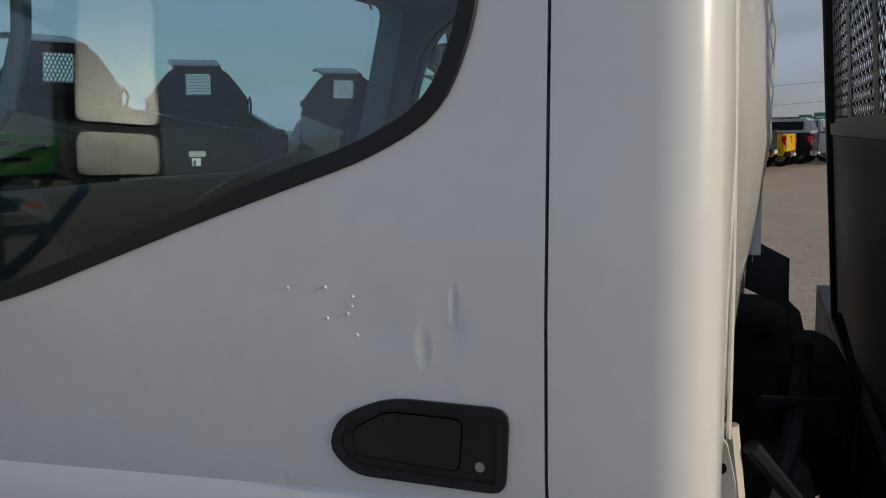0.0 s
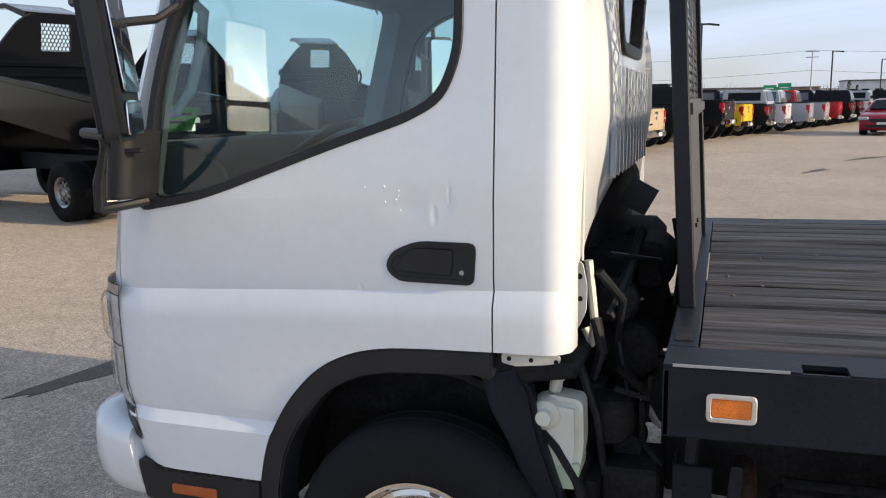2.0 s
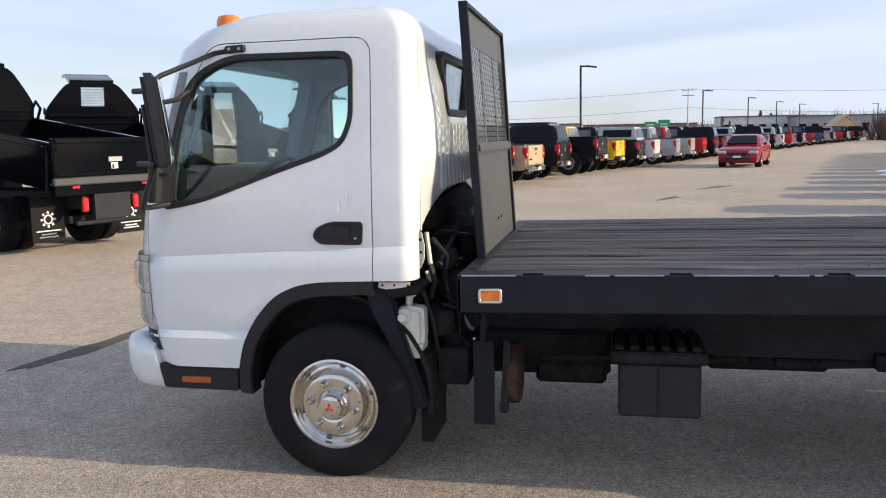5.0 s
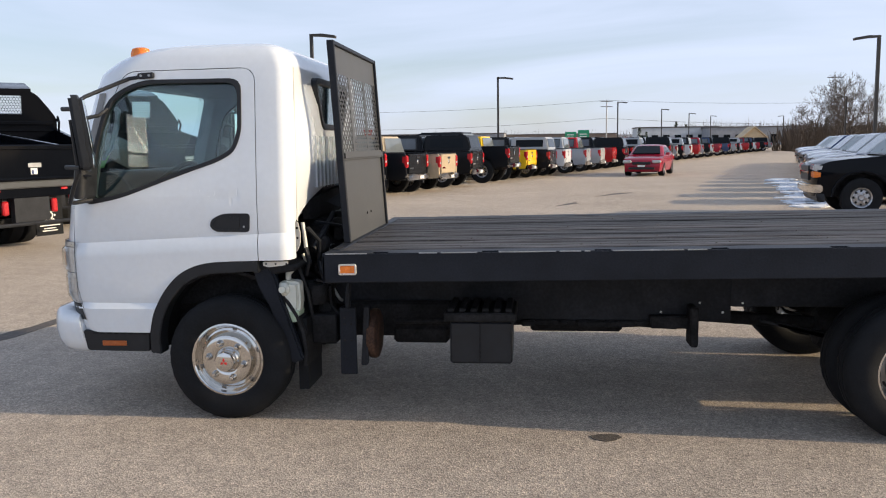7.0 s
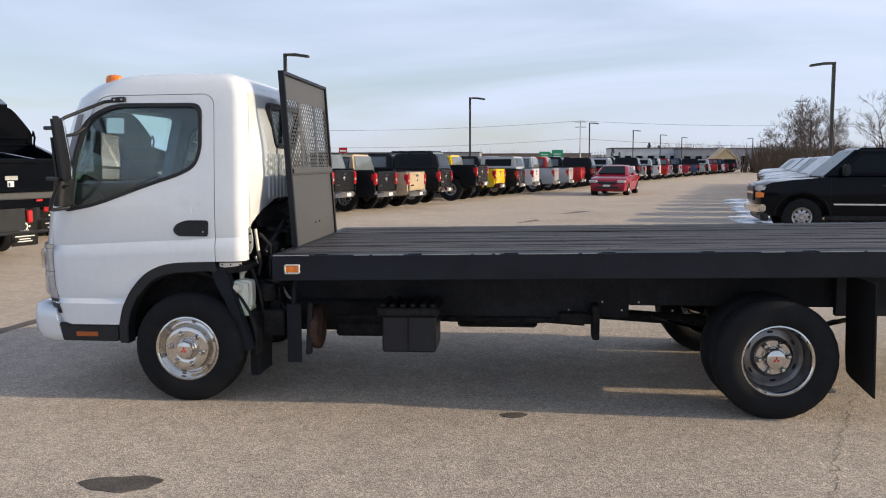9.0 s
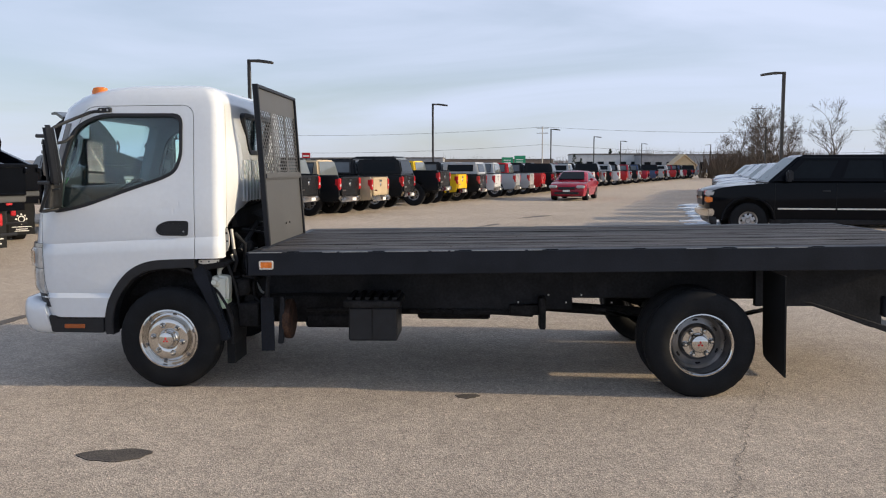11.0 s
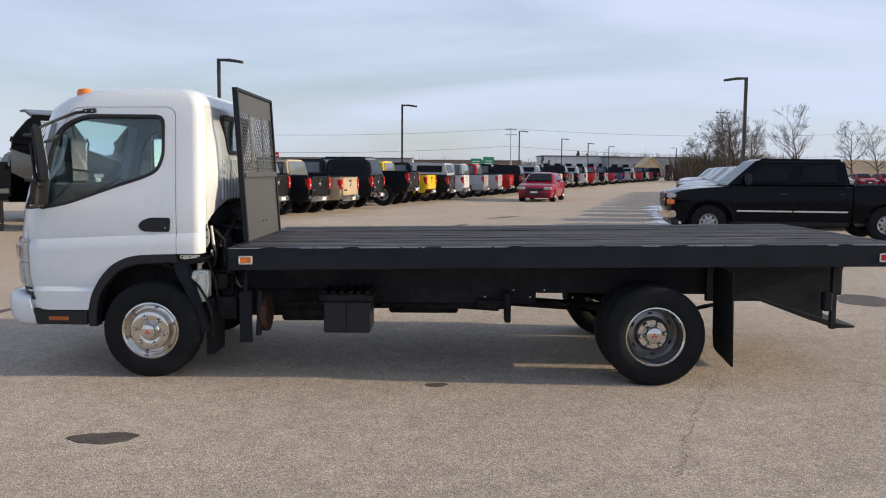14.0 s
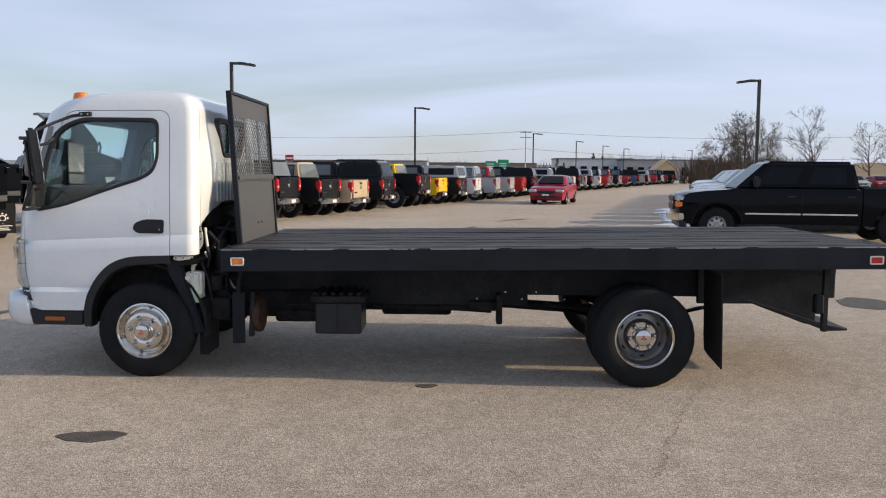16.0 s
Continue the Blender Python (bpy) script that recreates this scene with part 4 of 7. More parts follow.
# outward is -y; heights from the outer rim flange
COVER = turned([(0.0, -0.078), (0.030, -0.078), (0.056, -0.072), (0.064, -0.060), (0.066, -0.030), (0.074, -0.022), (0.082, -0.026), (0.142, -0.026), (0.152, -0.022),
                (0.165, 0.000), (0.178, 0.018), (0.192, 0.022), (0.204, 0.012), (0.209, -0.010), (0.216, -0.016), (0.226, -0.014), (0.231, -0.004), (0.231, 0.01)], CHROME)
DISH = turned([(0.206, 0.02), (0.210, -0.004), (0.217, -0.012), (0.226, -0.010), (0.231, 0.0), (0.231, 0.01)], CHROME)
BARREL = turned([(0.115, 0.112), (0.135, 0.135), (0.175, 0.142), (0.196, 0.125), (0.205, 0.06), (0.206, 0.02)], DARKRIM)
CENTRE = turned([(0.0, 0.026), (0.036, 0.026), (0.058, 0.034), (0.066, 0.048), (0.068, 0.086), (0.073, 0.096), (0.110, 0.096), (0.117, 0.112)], CHROME)


def wheel(name, x, y_flange, mesh, lug_r, lug_h, hole_r, hole_h, far=False, inner=False):
    w = new(name)
    w.parent = truck
    small = 0.975 if mesh is COVER else 1.0
    w.matrix_basis = pose(x, y_flange if not far else FAR - y_flange, 0.38 * small, 0, 0, 180 if far else 0) @ Matrix.Diagonal((small, 1, small, 1))
    ty = new("tyre", TYRE)
    ty.parent, ty.location = w, (0, 0.088, 0)
    if inner:
        return w
    rim = new("rim", mesh)
    rim.parent = w
    rim["label"] = "polished chrome wheel cover"
    if mesh is DISH:
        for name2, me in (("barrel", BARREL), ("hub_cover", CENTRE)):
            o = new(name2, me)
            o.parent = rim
    for k in range(6):
        first = -11 if mesh is COVER else 7
        a = radians(60 * k + first)
        bm = bmesh.new()
        lathe(bm, [(0.0, lug_h - 0.040), (0.010, lug_h - 0.038), (0.017, lug_h - 0.028), (0.020, lug_h - 0.010), (0.023, lug_h)], (lug_r * math.cos(a), 0, lug_r * math.sin(a)), "y", 10)
        part("lug_nut", bm, CHROME, w)
        a = radians(60 * k + first + 28)
        bm = bmesh.new()
        lathe(bm, [(0.0, hole_h - 0.002), (0.006, hole_h - 0.002), (0.008, hole_h + 0.012)], (0, 0, 0), "y", 12)
        for v in bm.verts:
            v.co = Vector((v.co.x, v.co.y, v.co.z * 2.4)) if mesh is COVER else Vector((v.co.x * 1.5, v.co.y, v.co.z * 3.3))
            v.co = Matrix.Rotation(-a, 3, "Y") @ (v.co + Vector((hole_r, 0, 0)))
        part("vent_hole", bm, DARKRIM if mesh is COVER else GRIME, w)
    bm = bmesh.new()
    hub = 0.078 if lug_h < 0 else -0.026
    for k in range(3):
        a = radians(90 + 120 * k)
        c = Vector((0.013 * math.cos(a), 0.013 * math.sin(a)))
        d, s = c.normalized() * 0.012, Vector((-c.y, c.x)).normalized() * 0.008
        prism(bm, [tuple(c - d), tuple(c + s), tuple(c + d), tuple(c - s)], "y", -hub - 0.003, -hub + 0.004)
    part("badge", bm, LOGORED, w, "small red badge on the hub cap", smooth=0)
    return w


wheel("front_wheel", 0.0, 0.185, COVER, 0.112, -0.026, 0.187, 0.018)
wheel("front_wheel", 0.0, 0.185, COVER, 0.112, -0.026, 0.187, 0.018, far=True)
wheel("rear_wheel", 3.88, 0.025, DISH, 0.094, 0.096, 0.158, 0.140)
wheel("rear_wheel", 3.88, 0.025, DISH, 0.094, 0.096, 0.158, 0.140, far=True)
wheel("inner_rear_wheel", 3.87, 0.275, DISH, 0, 0, 0, 0, inner=True)
wheel("inner_rear_wheel", 3.87, 0.275, DISH, 0, 0, 0, 0, far=True, inner=True)

# ---- deck ----
def decked(co):
    """The deck's rake and lean."""
    return Vector((co.x, co.y, co.z + 0.0128 * (co.x - 0.65) - 0.001 * co.y))


X0, X1, TOP, LOW = 0.643, 5.735, 1.032, 0.868
SLOTS = [0.97 + 0.6165 * k for k in range(8)]
deck = new("deck")
deck.parent = truck
deck["label"] = "flat deck of dark weathered boards in a black steel frame"
for flip in (False, True):
    def side(bm):
        return mirrored(bm) if flip else bm
    bm = boxes((X0, X1, 0.0, 0.010, LOW, TOP - 0.004), (X0, X1, 0.010, 0.05, LOW, LOW + 0.010))
    part("side_rail", side(bm), DECKSTEEL, deck, "black painted steel side rail", bevel=0.003, warp=decked)
    xs = [X0] + [v for s in SLOTS for v in (s - 0.045, s + 0.045)] + [X1]
    bm = bmesh.new()
    for a, b in zip(xs[::2], xs[1::2]):
        box(bm, a, b, 0.002, 0.146, TOP - 0.012, TOP)
    for s in SLOTS:
        box(bm, s - 0.045, s + 0.045, 0.062, 0.146, TOP - 0.012, TOP)
        box(bm, s - 0.045, s + 0.045, 0.002, 0.010, TOP - 0.012, TOP - 0.003)
    part("rail_top", side(bm), DECKSTEEL, deck, warp=decked, smooth=0)
    for s in SLOTS:
        bm = boxes((s - 0.046, s + 0.046, 0.010, 0.066, LOW + 0.02, LOW + 0.10))
        part("stake_pocket", side(bm), GRIME, deck, warp=decked)
for x0, x1, f0, f1 in ((X0, 0.712, X0, X0 + 0.012), (X1 - 0.05, X1, X1 - 0.012, X1)):
    bm = boxes((x0, x1, 0.146, FAR - 0.146, TOP - 0.014, TOP + 0.001))
    part("end_sill", bm, DECKSTEEL, deck, "black steel end sill", bevel=0.003, warp=decked)
    bm = boxes((f0, f1, 0.0, FAR, LOW, TOP - 0.0145))
    part("end_plate", bm, DECKSTEEL, deck, warp=decked)
bm = boxes((X0 + 0.014, X0 + 0.056, 0.19, 0.29, TOP + 0.001, TOP + 0.004))
part("sill_slot", bm, GRIME, deck, warp=decked, smooth=0)
PLANKS = 15
PW = (FAR - 2 * 0.150) / PLANKS
for k in range(PLANKS):
    bm = bmesh.new()
    y0 = 0.150 + PW * k
    lift = random.uniform(-0.004, 0.004)
    n_cut = 16
    ed = [(random.uniform(0.001, 0.004), random.uniform(0.001, 0.004)) for _ in range(n_cut + 1)]
    rows = []
    for i in range(n_cut + 1):
        x = 0.716 + (X1 - 0.055 - 0.716) * i / n_cut
        za = TOP + lift + random.uniform(-0.0015, 0.0015)
        rows.append([bm.verts.new(p) for p in ((x, y0 + ed[i][0], TOP - 0.035), (x, y0 + ed[i][0], za - 0.004), (x, y0 + ed[i][0] + 0.006, za), (x, y0 + PW - ed[i][1] - 0.006, za + random.uniform(-0.0015, 0.0015)),
                                               (x, y0 + PW - ed[i][1], za - 0.004), (x, y0 + PW - ed[i][1], TOP - 0.035))])
    for p, q in zip(rows, rows[1:]):
        for a in range(6):
            b = (a + 1) % 6
            bm.faces.new([p[a], p[b], q[b], q[a]])
    bm.faces.new(rows[0])
    bm.faces.new(rows[-1])
    part("plank", bm, WOOD, deck, warp=decked)
bm = bmesh.new()
for k in range(90):
    x, y = random.uniform(0.76, 3.6), random.uniform(0.2, 2.2)
    s = random.uniform(0.0015, 0.006)
    lathe(bm, [(s * 1.3, TOP), (s, TOP + s * 0.7), (0.0, TOP + s * 0.9)], (x, y, 0.004), "z", 5)
tagged(part("debris", bm, WET, deck, "loose crumbs and chips on the boards", warp=decked), kind="stuff")
bm = bmesh.new()
for k in range(9):
    x = 1.0 + 0.56 * k
    box(bm, x - 0.03, x + 0.03, 0.06, FAR - 0.06, LOW + 0.01, TOP - 0.04)
part("cross_member", bm, FRAME, deck, "black steel cross members", warp=decked)
for flip in (False, True):
    for x, m, label in ((0.787, AMBER, "amber side marker lamp"), (5.58, RED, "red side marker lamp")):
        bm = bmesh.new()
        lo, hi = (0.910, 0.974) if m is AMBER else (0.902, 0.968)
        raw = [(x - 0.052, lo), (x + 0.052, lo), (x + 0.052, hi), (x - 0.052, hi)]
        ring_prism(bm, rounded(raw, 0.014), rounded(inset(raw, 0.011), 0.006), "y", -0.007, 0.0)
        bezel = part("marker_bezel", mirrored(bm) if flip else bm, TRIM, deck, "bright lamp bezel", bevel=0.002, warp=decked)
        bm = bmesh.new()
        prism(bm, rounded(inset(raw, 0.011), 0.006), "y", -0.005, 0.0)
        part("marker_lens", mirrored(bm) if flip else bm, m, bezel, label, warp=decked, bevel=0.002)
# bare metal along the worn top edge, between the stake pockets
rg = random.Random(9)
ends = [X0 + 0.02] + [x for c in SLOTS for x in (c - 0.05, c + 0.05)] + [X1 - 0.02]
for a, b in zip(ends[::2], ends[1::2]):
    while a < b - 0.05:
        n = min(b, a + rg.uniform(0.12, 0.5))
        if rg.random() < 0.62:
            part("worn_edge", boxes((a, n - 0.02, -0.0018, 0.003, TOP - 0.004, TOP + 0.0016)), GALV, deck, warp=decked, smooth=0)
        a = n
# headboard
HB0, HB1, HZ = 0.53, 1.885, 2.275


def leaning(co):
    """The headboard tips a little towards the cab."""
    return decked(Vector((co.x + 0.045 - 0.061 * (co.z - 1.03), co.y, co.z)))



head = new("headboard")
head.parent = truck
head["label"] = "black steel headboard with grey panel and expanded-metal windows"
bm = boxes((0.603, 0.648, HB0, HB0 + 0.026, TOP, HZ), (0.603, 0.648, HB1 - 0.026, HB1, TOP, HZ), (0.604, 0.647, HB0 + 0.026, HB1 - 0.026, HZ - 0.026, HZ))
part("post_frame", bm, DECKSTEEL, head, "black tube frame", bevel=0.004, warp=leaning)
bm = boxes((0.624, 0.630, HB0 + 0.026, HB1 - 0.026, TOP, 1.555))
part("panel", bm, PANEL, head, "grey painted steel sheet", warp=leaning, smooth=0)
bm = boxes((0.6185, 0.6225, HB0 + 0.026, HB1 - 0.026, TOP, 1.555))
part("panel_back", bm, DECKSTEEL, head, "black sheet facing the cab", warp=leaning, smooth=0)
bm = boxes((0.613, 0.655, HB0 + 0.026, HB1 - 0.026, 1.545, 1.600))
part("cross_bar", bm, PANEL, head, "grey folded cross bar", bevel=0.012, segments=2, warp=leaning)
MESHZ0, MESHZ1 = 1.600, 2.080
bars = [(HB0 + 0.026, HB0 + 0.032), (0.935, 0.995), (1.404, 1.464), (HB1 - 0.032, HB1 - 0.026)]
bm = boxes((0.626, 0.630, HB0 + 0.026, HB1 - 0.026, MESHZ1, HZ - 0.026), *[(0.626, 0.630, a, b, MESHZ0, MESHZ1) for a, b in bars])
part("upper_sheet", bm, PANEL, head, "grey painted steel sheet", warp=leaning, smooth=0)
for (a0, a), (b, b0) in zip(bars, bars[1:]):
    bm = bmesh.new()
    ry, rz = 0.034, 0.0275
    ny, nz = int((b - a) / ry), int((MESHZ1 - MESHZ0) / rz)
    for i in range(ny + 1):
        for j in range(nz + 1):
            if (i + j) % 2:
                continue
            for si, sj in ((1, 1), (1, -1)):
                if not (0 <= i + si <= ny and 0 <= j + sj <= nz):
                    continue
                p, q = Vector((0.628, a + (b - a) * i / ny, MESHZ0 + (MESHZ1 - MESHZ0) * j / nz)), Vector((0.628, a + (b - a) * (i + si) / ny, MESHZ0 + (MESHZ1 - MESHZ0) * (j + sj) / nz))
                n = Vector((0, -(q - p).z, (q - p).y)).normalized() * 0.0056
                d = Vector((0.002, 0, 0))
                vs = [bm.verts.new(v) for v in (p - n - d, p + n - d, q + n - d, q - n - d, p - n + d, p + n + d, q + n + d, q - n + d)]
                for f in ((0, 1, 2, 3), (7, 6, 5, 4), (0, 4, 5, 1), (2, 6, 7, 3)):
                    bm.faces.new([vs[t] for t in f])
    me = bpy.data.meshes.new("expanded_metal")
    for v in bm.verts:
        v.co = leaning(v.co)
    bmesh.ops.recalc_face_normals(bm, faces=bm.faces)
    bm.to_mesh(me)
    bm.free()
    me.materials.append(PANEL)
    ob = new("expanded_metal", me)
    ob.parent = head
    ob["label"] = "expanded-metal screen"
for y, z in ((1.19, 1.17), (1.32, 1.17)):
    bm = bmesh.new()
    lathe(bm, [(0.008, 0.0), (0.008, 0.006), (0.0, 0.007)], (0.630, y, z), "x", 8)
    part("panel_bolt", bm, GRIME, head, warp=leaning)

# ---- chassis and what hangs below the deck ----
for y in (0.80, FAR - 0.80):
    bm = boxes((-0.9, 0.62, y - 0.035, y + 0.035, 0.60, 0.82), (0.62, 3.05, y - 0.035, y + 0.035, 0.505, 0.82), (3.05, 5.62, y - 0.035, y + 0.035, 0.60, 0.82))
    part("frame_rail", bm, FRAME, truck, "black chassis rail", bevel=0.008)
bm = boxes((0.70, 5.6, 0.72, 0.86, 0.82, 0.868), (0.70, 5.6, FAR - 0.86, FAR - 0.72, 0.82, 0.868))
part("deck_stringer", bm, FRAME, truck)
for k, x in enumerate((2.62, 2.86, 3.00, 3.12, 3.36)):
    bm = bmesh.new()
    lathe(bm, [(0.0, -0.004), (0.007, -0.004), (0.008, 0.0)], (x, 0.764, 0.565 + 0.06 * (k % 2)), "y", 8)
    part("rail_rivet", bm, WHITEBAR, truck, "small bright rivet on the rail")
for x, r in ((0.0, 0.05), (3.87, 0.07)):
    bm = bmesh.new()
    tube(bm, [(x, 0.3, 0.38 if x else 0.34), (x, FAR - 0.3, 0.38 if x else 0.34)], r, 12)
    if x:
        lathe(bm, [(0.0, -0.2), (0.12, -0.17), (0.19, -0.05), (0.19, 0.05), (0.12, 0.17), (0.0, 0.2)], (x, MID, 0.38), "x", 16)
    part("axle", bm, GRIME, truck)
bm = bmesh.new()
tube(bm, [(0.9, MID, 0.50), (2.75, MID, 0.47), (3.7, MID, 0.41)], 0.045, 12)
part("drive_shaft", bm, GRIME, truck)
for y in (0.62, FAR - 0.62):
    for k in range(5):
        bm = bmesh.new()
        l = 0.68 - 0.1 * k
        pts = [(3.87 + l * t, y, 0.40 + 0.02 * (2 - k) + 0.10 * t * t) for t in (-1, -0.6, -0.2, 0.2, 0.6, 1)]
        for (xa, _, za), (xb, _, zb) in zip(pts, pts[1:]):
            prism(bm, [(xa, za), (xb, zb), (xb, zb + 0.017), (xa, za + 0.017)], "y", y - 0.035, y + 0.035)
        part("spring_leaf", bm, GRIME, truck)
bm = bmesh.new()
tube(bm, [(0.90, 0.80, 0.49), (1.3, 0.79, 0.475), (1.8, 0.80, 0.495), (2.3, 0.79, 0.48), (2.78, 0.80, 0.50)], 0.026, 8)
part("air_line", bm, GRIME, truck, "dirty air line along the chassis rail")
rg = random.Random(5)
for k in range(9):
    x = 0.95 + 0.21 * k + rg.uniform(-0.05, 0.05)
    w, d = rg.uniform(0.03, 0.10), rg.uniform(0.03, 0.08)
    bm = boxes((x - w, x + w, 0.74, 0.86, 0.508 - d * 0.7, 0.508))
    part("rail_bracket", bm, GRIME, truck, bevel=0.012)
# battery box
bm = boxes((1.335, 1.70, 0.24, 0.62, 0.350, 0.60))
battery = part("battery_box", bm, BLACK, truck, "black plastic battery box", bevel=0.012)
bm = boxes((1.30, 1.725, 0.225, 0.64, 0.60, 0.655))
part("lid", bm, GRIME, battery, bevel=0.01)
for k in range(6):
    bm = boxes((1.32 + 0.068 * k, 1.36 + 0.068 * k, 0.25, 0.62, 0.655, 0.678))
    part("lid_rib", bm, GRIME, battery, bevel=0.006)
bm = boxes((1.508, 1.516, 0.232, 0.24, 0.36, 0.60))
part("box_seam", bm, GRIME, battery)
# grey plate and rusty canister behind the cab
bm = boxes((0.655, 0.755, 0.33, 0.345, 0.25, 0.66), (0.655, 0.668, 0.345, 0.43, 0.25, 0.66))
plate = part("hanger_plate", bm, DECKSTEEL, truck, "dark grey drilled steel hanger plate", bevel=0.003)
for z in (0.60, 0.56, 0.46, 0.36):
    for x in (0.685, 0.725):
        bm = bmesh.new()
        lathe(bm, [(0.007, 0.0), (0.007, -0.002), (0.0, -0.0025)], (x, 0.33, z), "y", 8)
        part("bolt_hole", bm, GRIME, plate)
bm = bmesh.new()
lathe(bm, [(0.0, -0.03), (0.13, -0.03), (0.15, -0.024), (0.155, -0.012), (0.155, 0.014), (0.15, 0.026), (0.13, 0.034), (0.0, 0.034)], (0.835, 0.50, 0.47), "x", 24)
part("rusty_drum", bm, RUST, truck, "rusty steel drum under the deck")
bm = bmesh.new()
prism(bm, rounded([(0.775, 0.30), (0.80, 0.66), (0.83, 0.66), (0.815, 0.30)], 0.01), "y", 0.36, 0.40)
part("hanger_strap", bm, FRAME, truck)
bm = bmesh.new()
tube(bm, [(0.70, 0.36, 0.66), (0.705, 0.36, 0.75), (0.72, 0.38, 0.86)], 0.018, 8)
part("hanger_bolt", bm, FRAME, truck)
bm = boxes((0.46, 0.62, 0.40, 0.62, 0.42, 0.60))
part("air_tank_box", bm, GRIME, truck, bevel=0.01)
for pts, r in (([(0.9, 0.95, 0.46), (1.6, 0.98, 0.465), (2.45, 1.0, 0.46), (2.75, 0.95, 0.45)], 0.038), ([(0.95, 0.62, 0.52), (1.30, 0.60, 0.53), (1.34, 0.60, 0.52)], 0.016)):
    bm = bmesh.new()
    tube(bm, pts, r, 10)
    part("exhaust_pipe", bm, GRIME, truck)
bm = bmesh.new()
lathe(bm, [(0.0, -0.30), (0.06, -0.30), (0.075, -0.28), (0.075, 0.28), (0.06, 0.30), (0.0, 0.30)], (2.1, 1.0, 0.46), "x", 20)
part("muffler", bm, GRIME, truck, "dirty exhaust muffler")
bm = boxes((0.60, 1.30, 0.72, 1.25, 0.40, 0.63), (0.92, 1.28, 0.70, 1.0, 0.36, 0.47))
part("gearbox_pan", bm, GRIME, truck, bevel=0.02)
bm = boxes((1.9, 3.0, FAR - 0.72, FAR - 0.25, 0.42, 0.80))
part("fuel_tank", bm, FRAME, truck, "black fuel tank on the far side", bevel=0.05)
bm = boxes((2.78, 2.83, 0.62, 0.78, 0.37, 0.62), (2.55, 2.8, 0.7, 0.78, 0.47, 0.55))
part("spring_hanger", bm, GRIME, truck, bevel=0.01)
# engine and hoses behind the cab
bm = boxes((0.0, 0.55, 0.85, 1.6, 0.55, 1.15))
part("engine_block", bm, GRIME, truck, bevel=0.04)
bm = boxes((-0.55, 0.35, 0.5, FAR - 0.5, 0.60, 0.92))
part("engine_cradle", bm, GRIME, truck, bevel=0.05)
for c, r, l, ax in (((0.50, 0.72, 0.86), 0.09, 0.16, "y"), ((0.47, 0.62, 1.02), 0.065, 0.1, "y"), ((0.54, 1.0, 1.08), 0.08, 0.3, "y"), ((0.47, 0.48, 0.72), 0.07, 0.12, "z"), ((0.52, 0.58, 0.62), 0.05, 0.14, "y")):
    bm = bmesh.new()
    lathe(bm, [(0.0, -l / 2), (r * 0.8, -l / 2), (r, -l / 2 + 0.02), (r, l / 2 - 0.02), (r * 0.8, l / 2), (0.0, l / 2)], c, ax, 18)
    part("engine_fitting", bm, GRIME, truck)
for pts, r in (([(0.44, 0.45, 1.14), (0.50, 0.50, 1.05), (0.48, 0.55, 0.92), (0.52, 0.52, 0.78)], 0.013), ([(0.45, 0.60, 1.16), (0.58, 0.75, 1.12), (0.60, 0.9, 0.98)], 0.01),
               ([(0.44, 0.40, 1.02), (0.46, 0.40, 0.93), (0.43, 0.42, 0.85)], 0.016), ([(0.52, 0.8, 1.20), (0.50, 0.62, 1.10), (0.46, 0.5, 1.0)], 0.018),
               ([(0.40, 0.36, 0.92), (0.45, 0.38, 0.75), (0.47, 0.42, 0.55), (0.44, 0.46, 0.42)], 0.012), ([(0.60, 1.1, 1.2), (0.63, 1.0, 1.08), (0.62, 0.9, 0.95)], 0.008)):
    bm = bmesh.new()
    tube(bm, pts, r, 8)
    part("hose", bm, BLACK, truck, "black rubber hose")
bm = bmesh.new()
tube(bm, [(0.412, 0.445, 1.17), (0.43, 0.45, 1.0), (0.42, 0.47, 0.93), (0.40, 0.48, 0.97)], 0.012, 8)
part("white_hook", bm, CREAM, truck, "cream painted hook")
rg = random.Random(77)
for k in range(16):
    a = Vector((rg.uniform(0.40, 0.58), rg.uniform(0.42, 1.0), rg.uniform(0.62, 1.16)))
    b = a + Vector((rg.uniform(-0.08, 0.10), rg.uniform(-0.05, 0.25), rg.uniform(-0.22, 0.05)))
    bm = bmesh.new()
    tube(bm, [a, (a + b) / 2 + Vector((rg.uniform(-0.03, 0.05), rg.uniform(-0.03, 0.03), rg.uniform(-0.05, 0.03))), b], rg.uniform(0.004, 0.014), 6)
    part("pipe", bm, GALV if k % 5 == 0 else GRIME, truck)
for k in range(8):
    c = Vector((rg.uniform(0.40, 0.50), rg.uniform(0.55, 0.95), rg.uniform(0.50, 0.85)))
    w = rg.uniform(0.02, 0.06)
    bm = boxes((c.x - w, c.x + w, c.y - w, c.y + w * 1.4, c.z - w * 0.8, c.z + w))
    part("engine_bracket", bm, GRIME, truck, bevel=0.008)
# front mudguard stay and washer bottle
bm = bmesh.new()
prism(bm, [(0.160, 0.900), (0.26, 0.93), (0.300, 0.86), (0.325, 0.74), (0.385, 0.57), (0.455, 0.36), (0.375, 0.335), (0.310, 0.53), (0.245, 0.70), (0.190, 0.80)], "y", 0.225, 0.290)
part("mudguard_stay", bm, DECKSTEEL, truck, "black plastic mudguard stay", bevel=0.012, segments=2)
bm = bmesh.new()
prism(bm, [(0.206, 0.955), (0.165, 0.905), (0.20, 0.84), (0.30, 0.88), (0.42, 0.90), (0.42, 0.935), (0.30, 0.945)], "y", 0.235, 0.5)
part("mudguard", bm, GRIME, truck, bevel=0.01)
bm = boxes((0.40, 0.46, 0.30, 0.62, 0.16, 0.60))
part("front_mudflap", bm, RUBBER, truck, "black rubber front mudflap")
bm = bmesh.new()
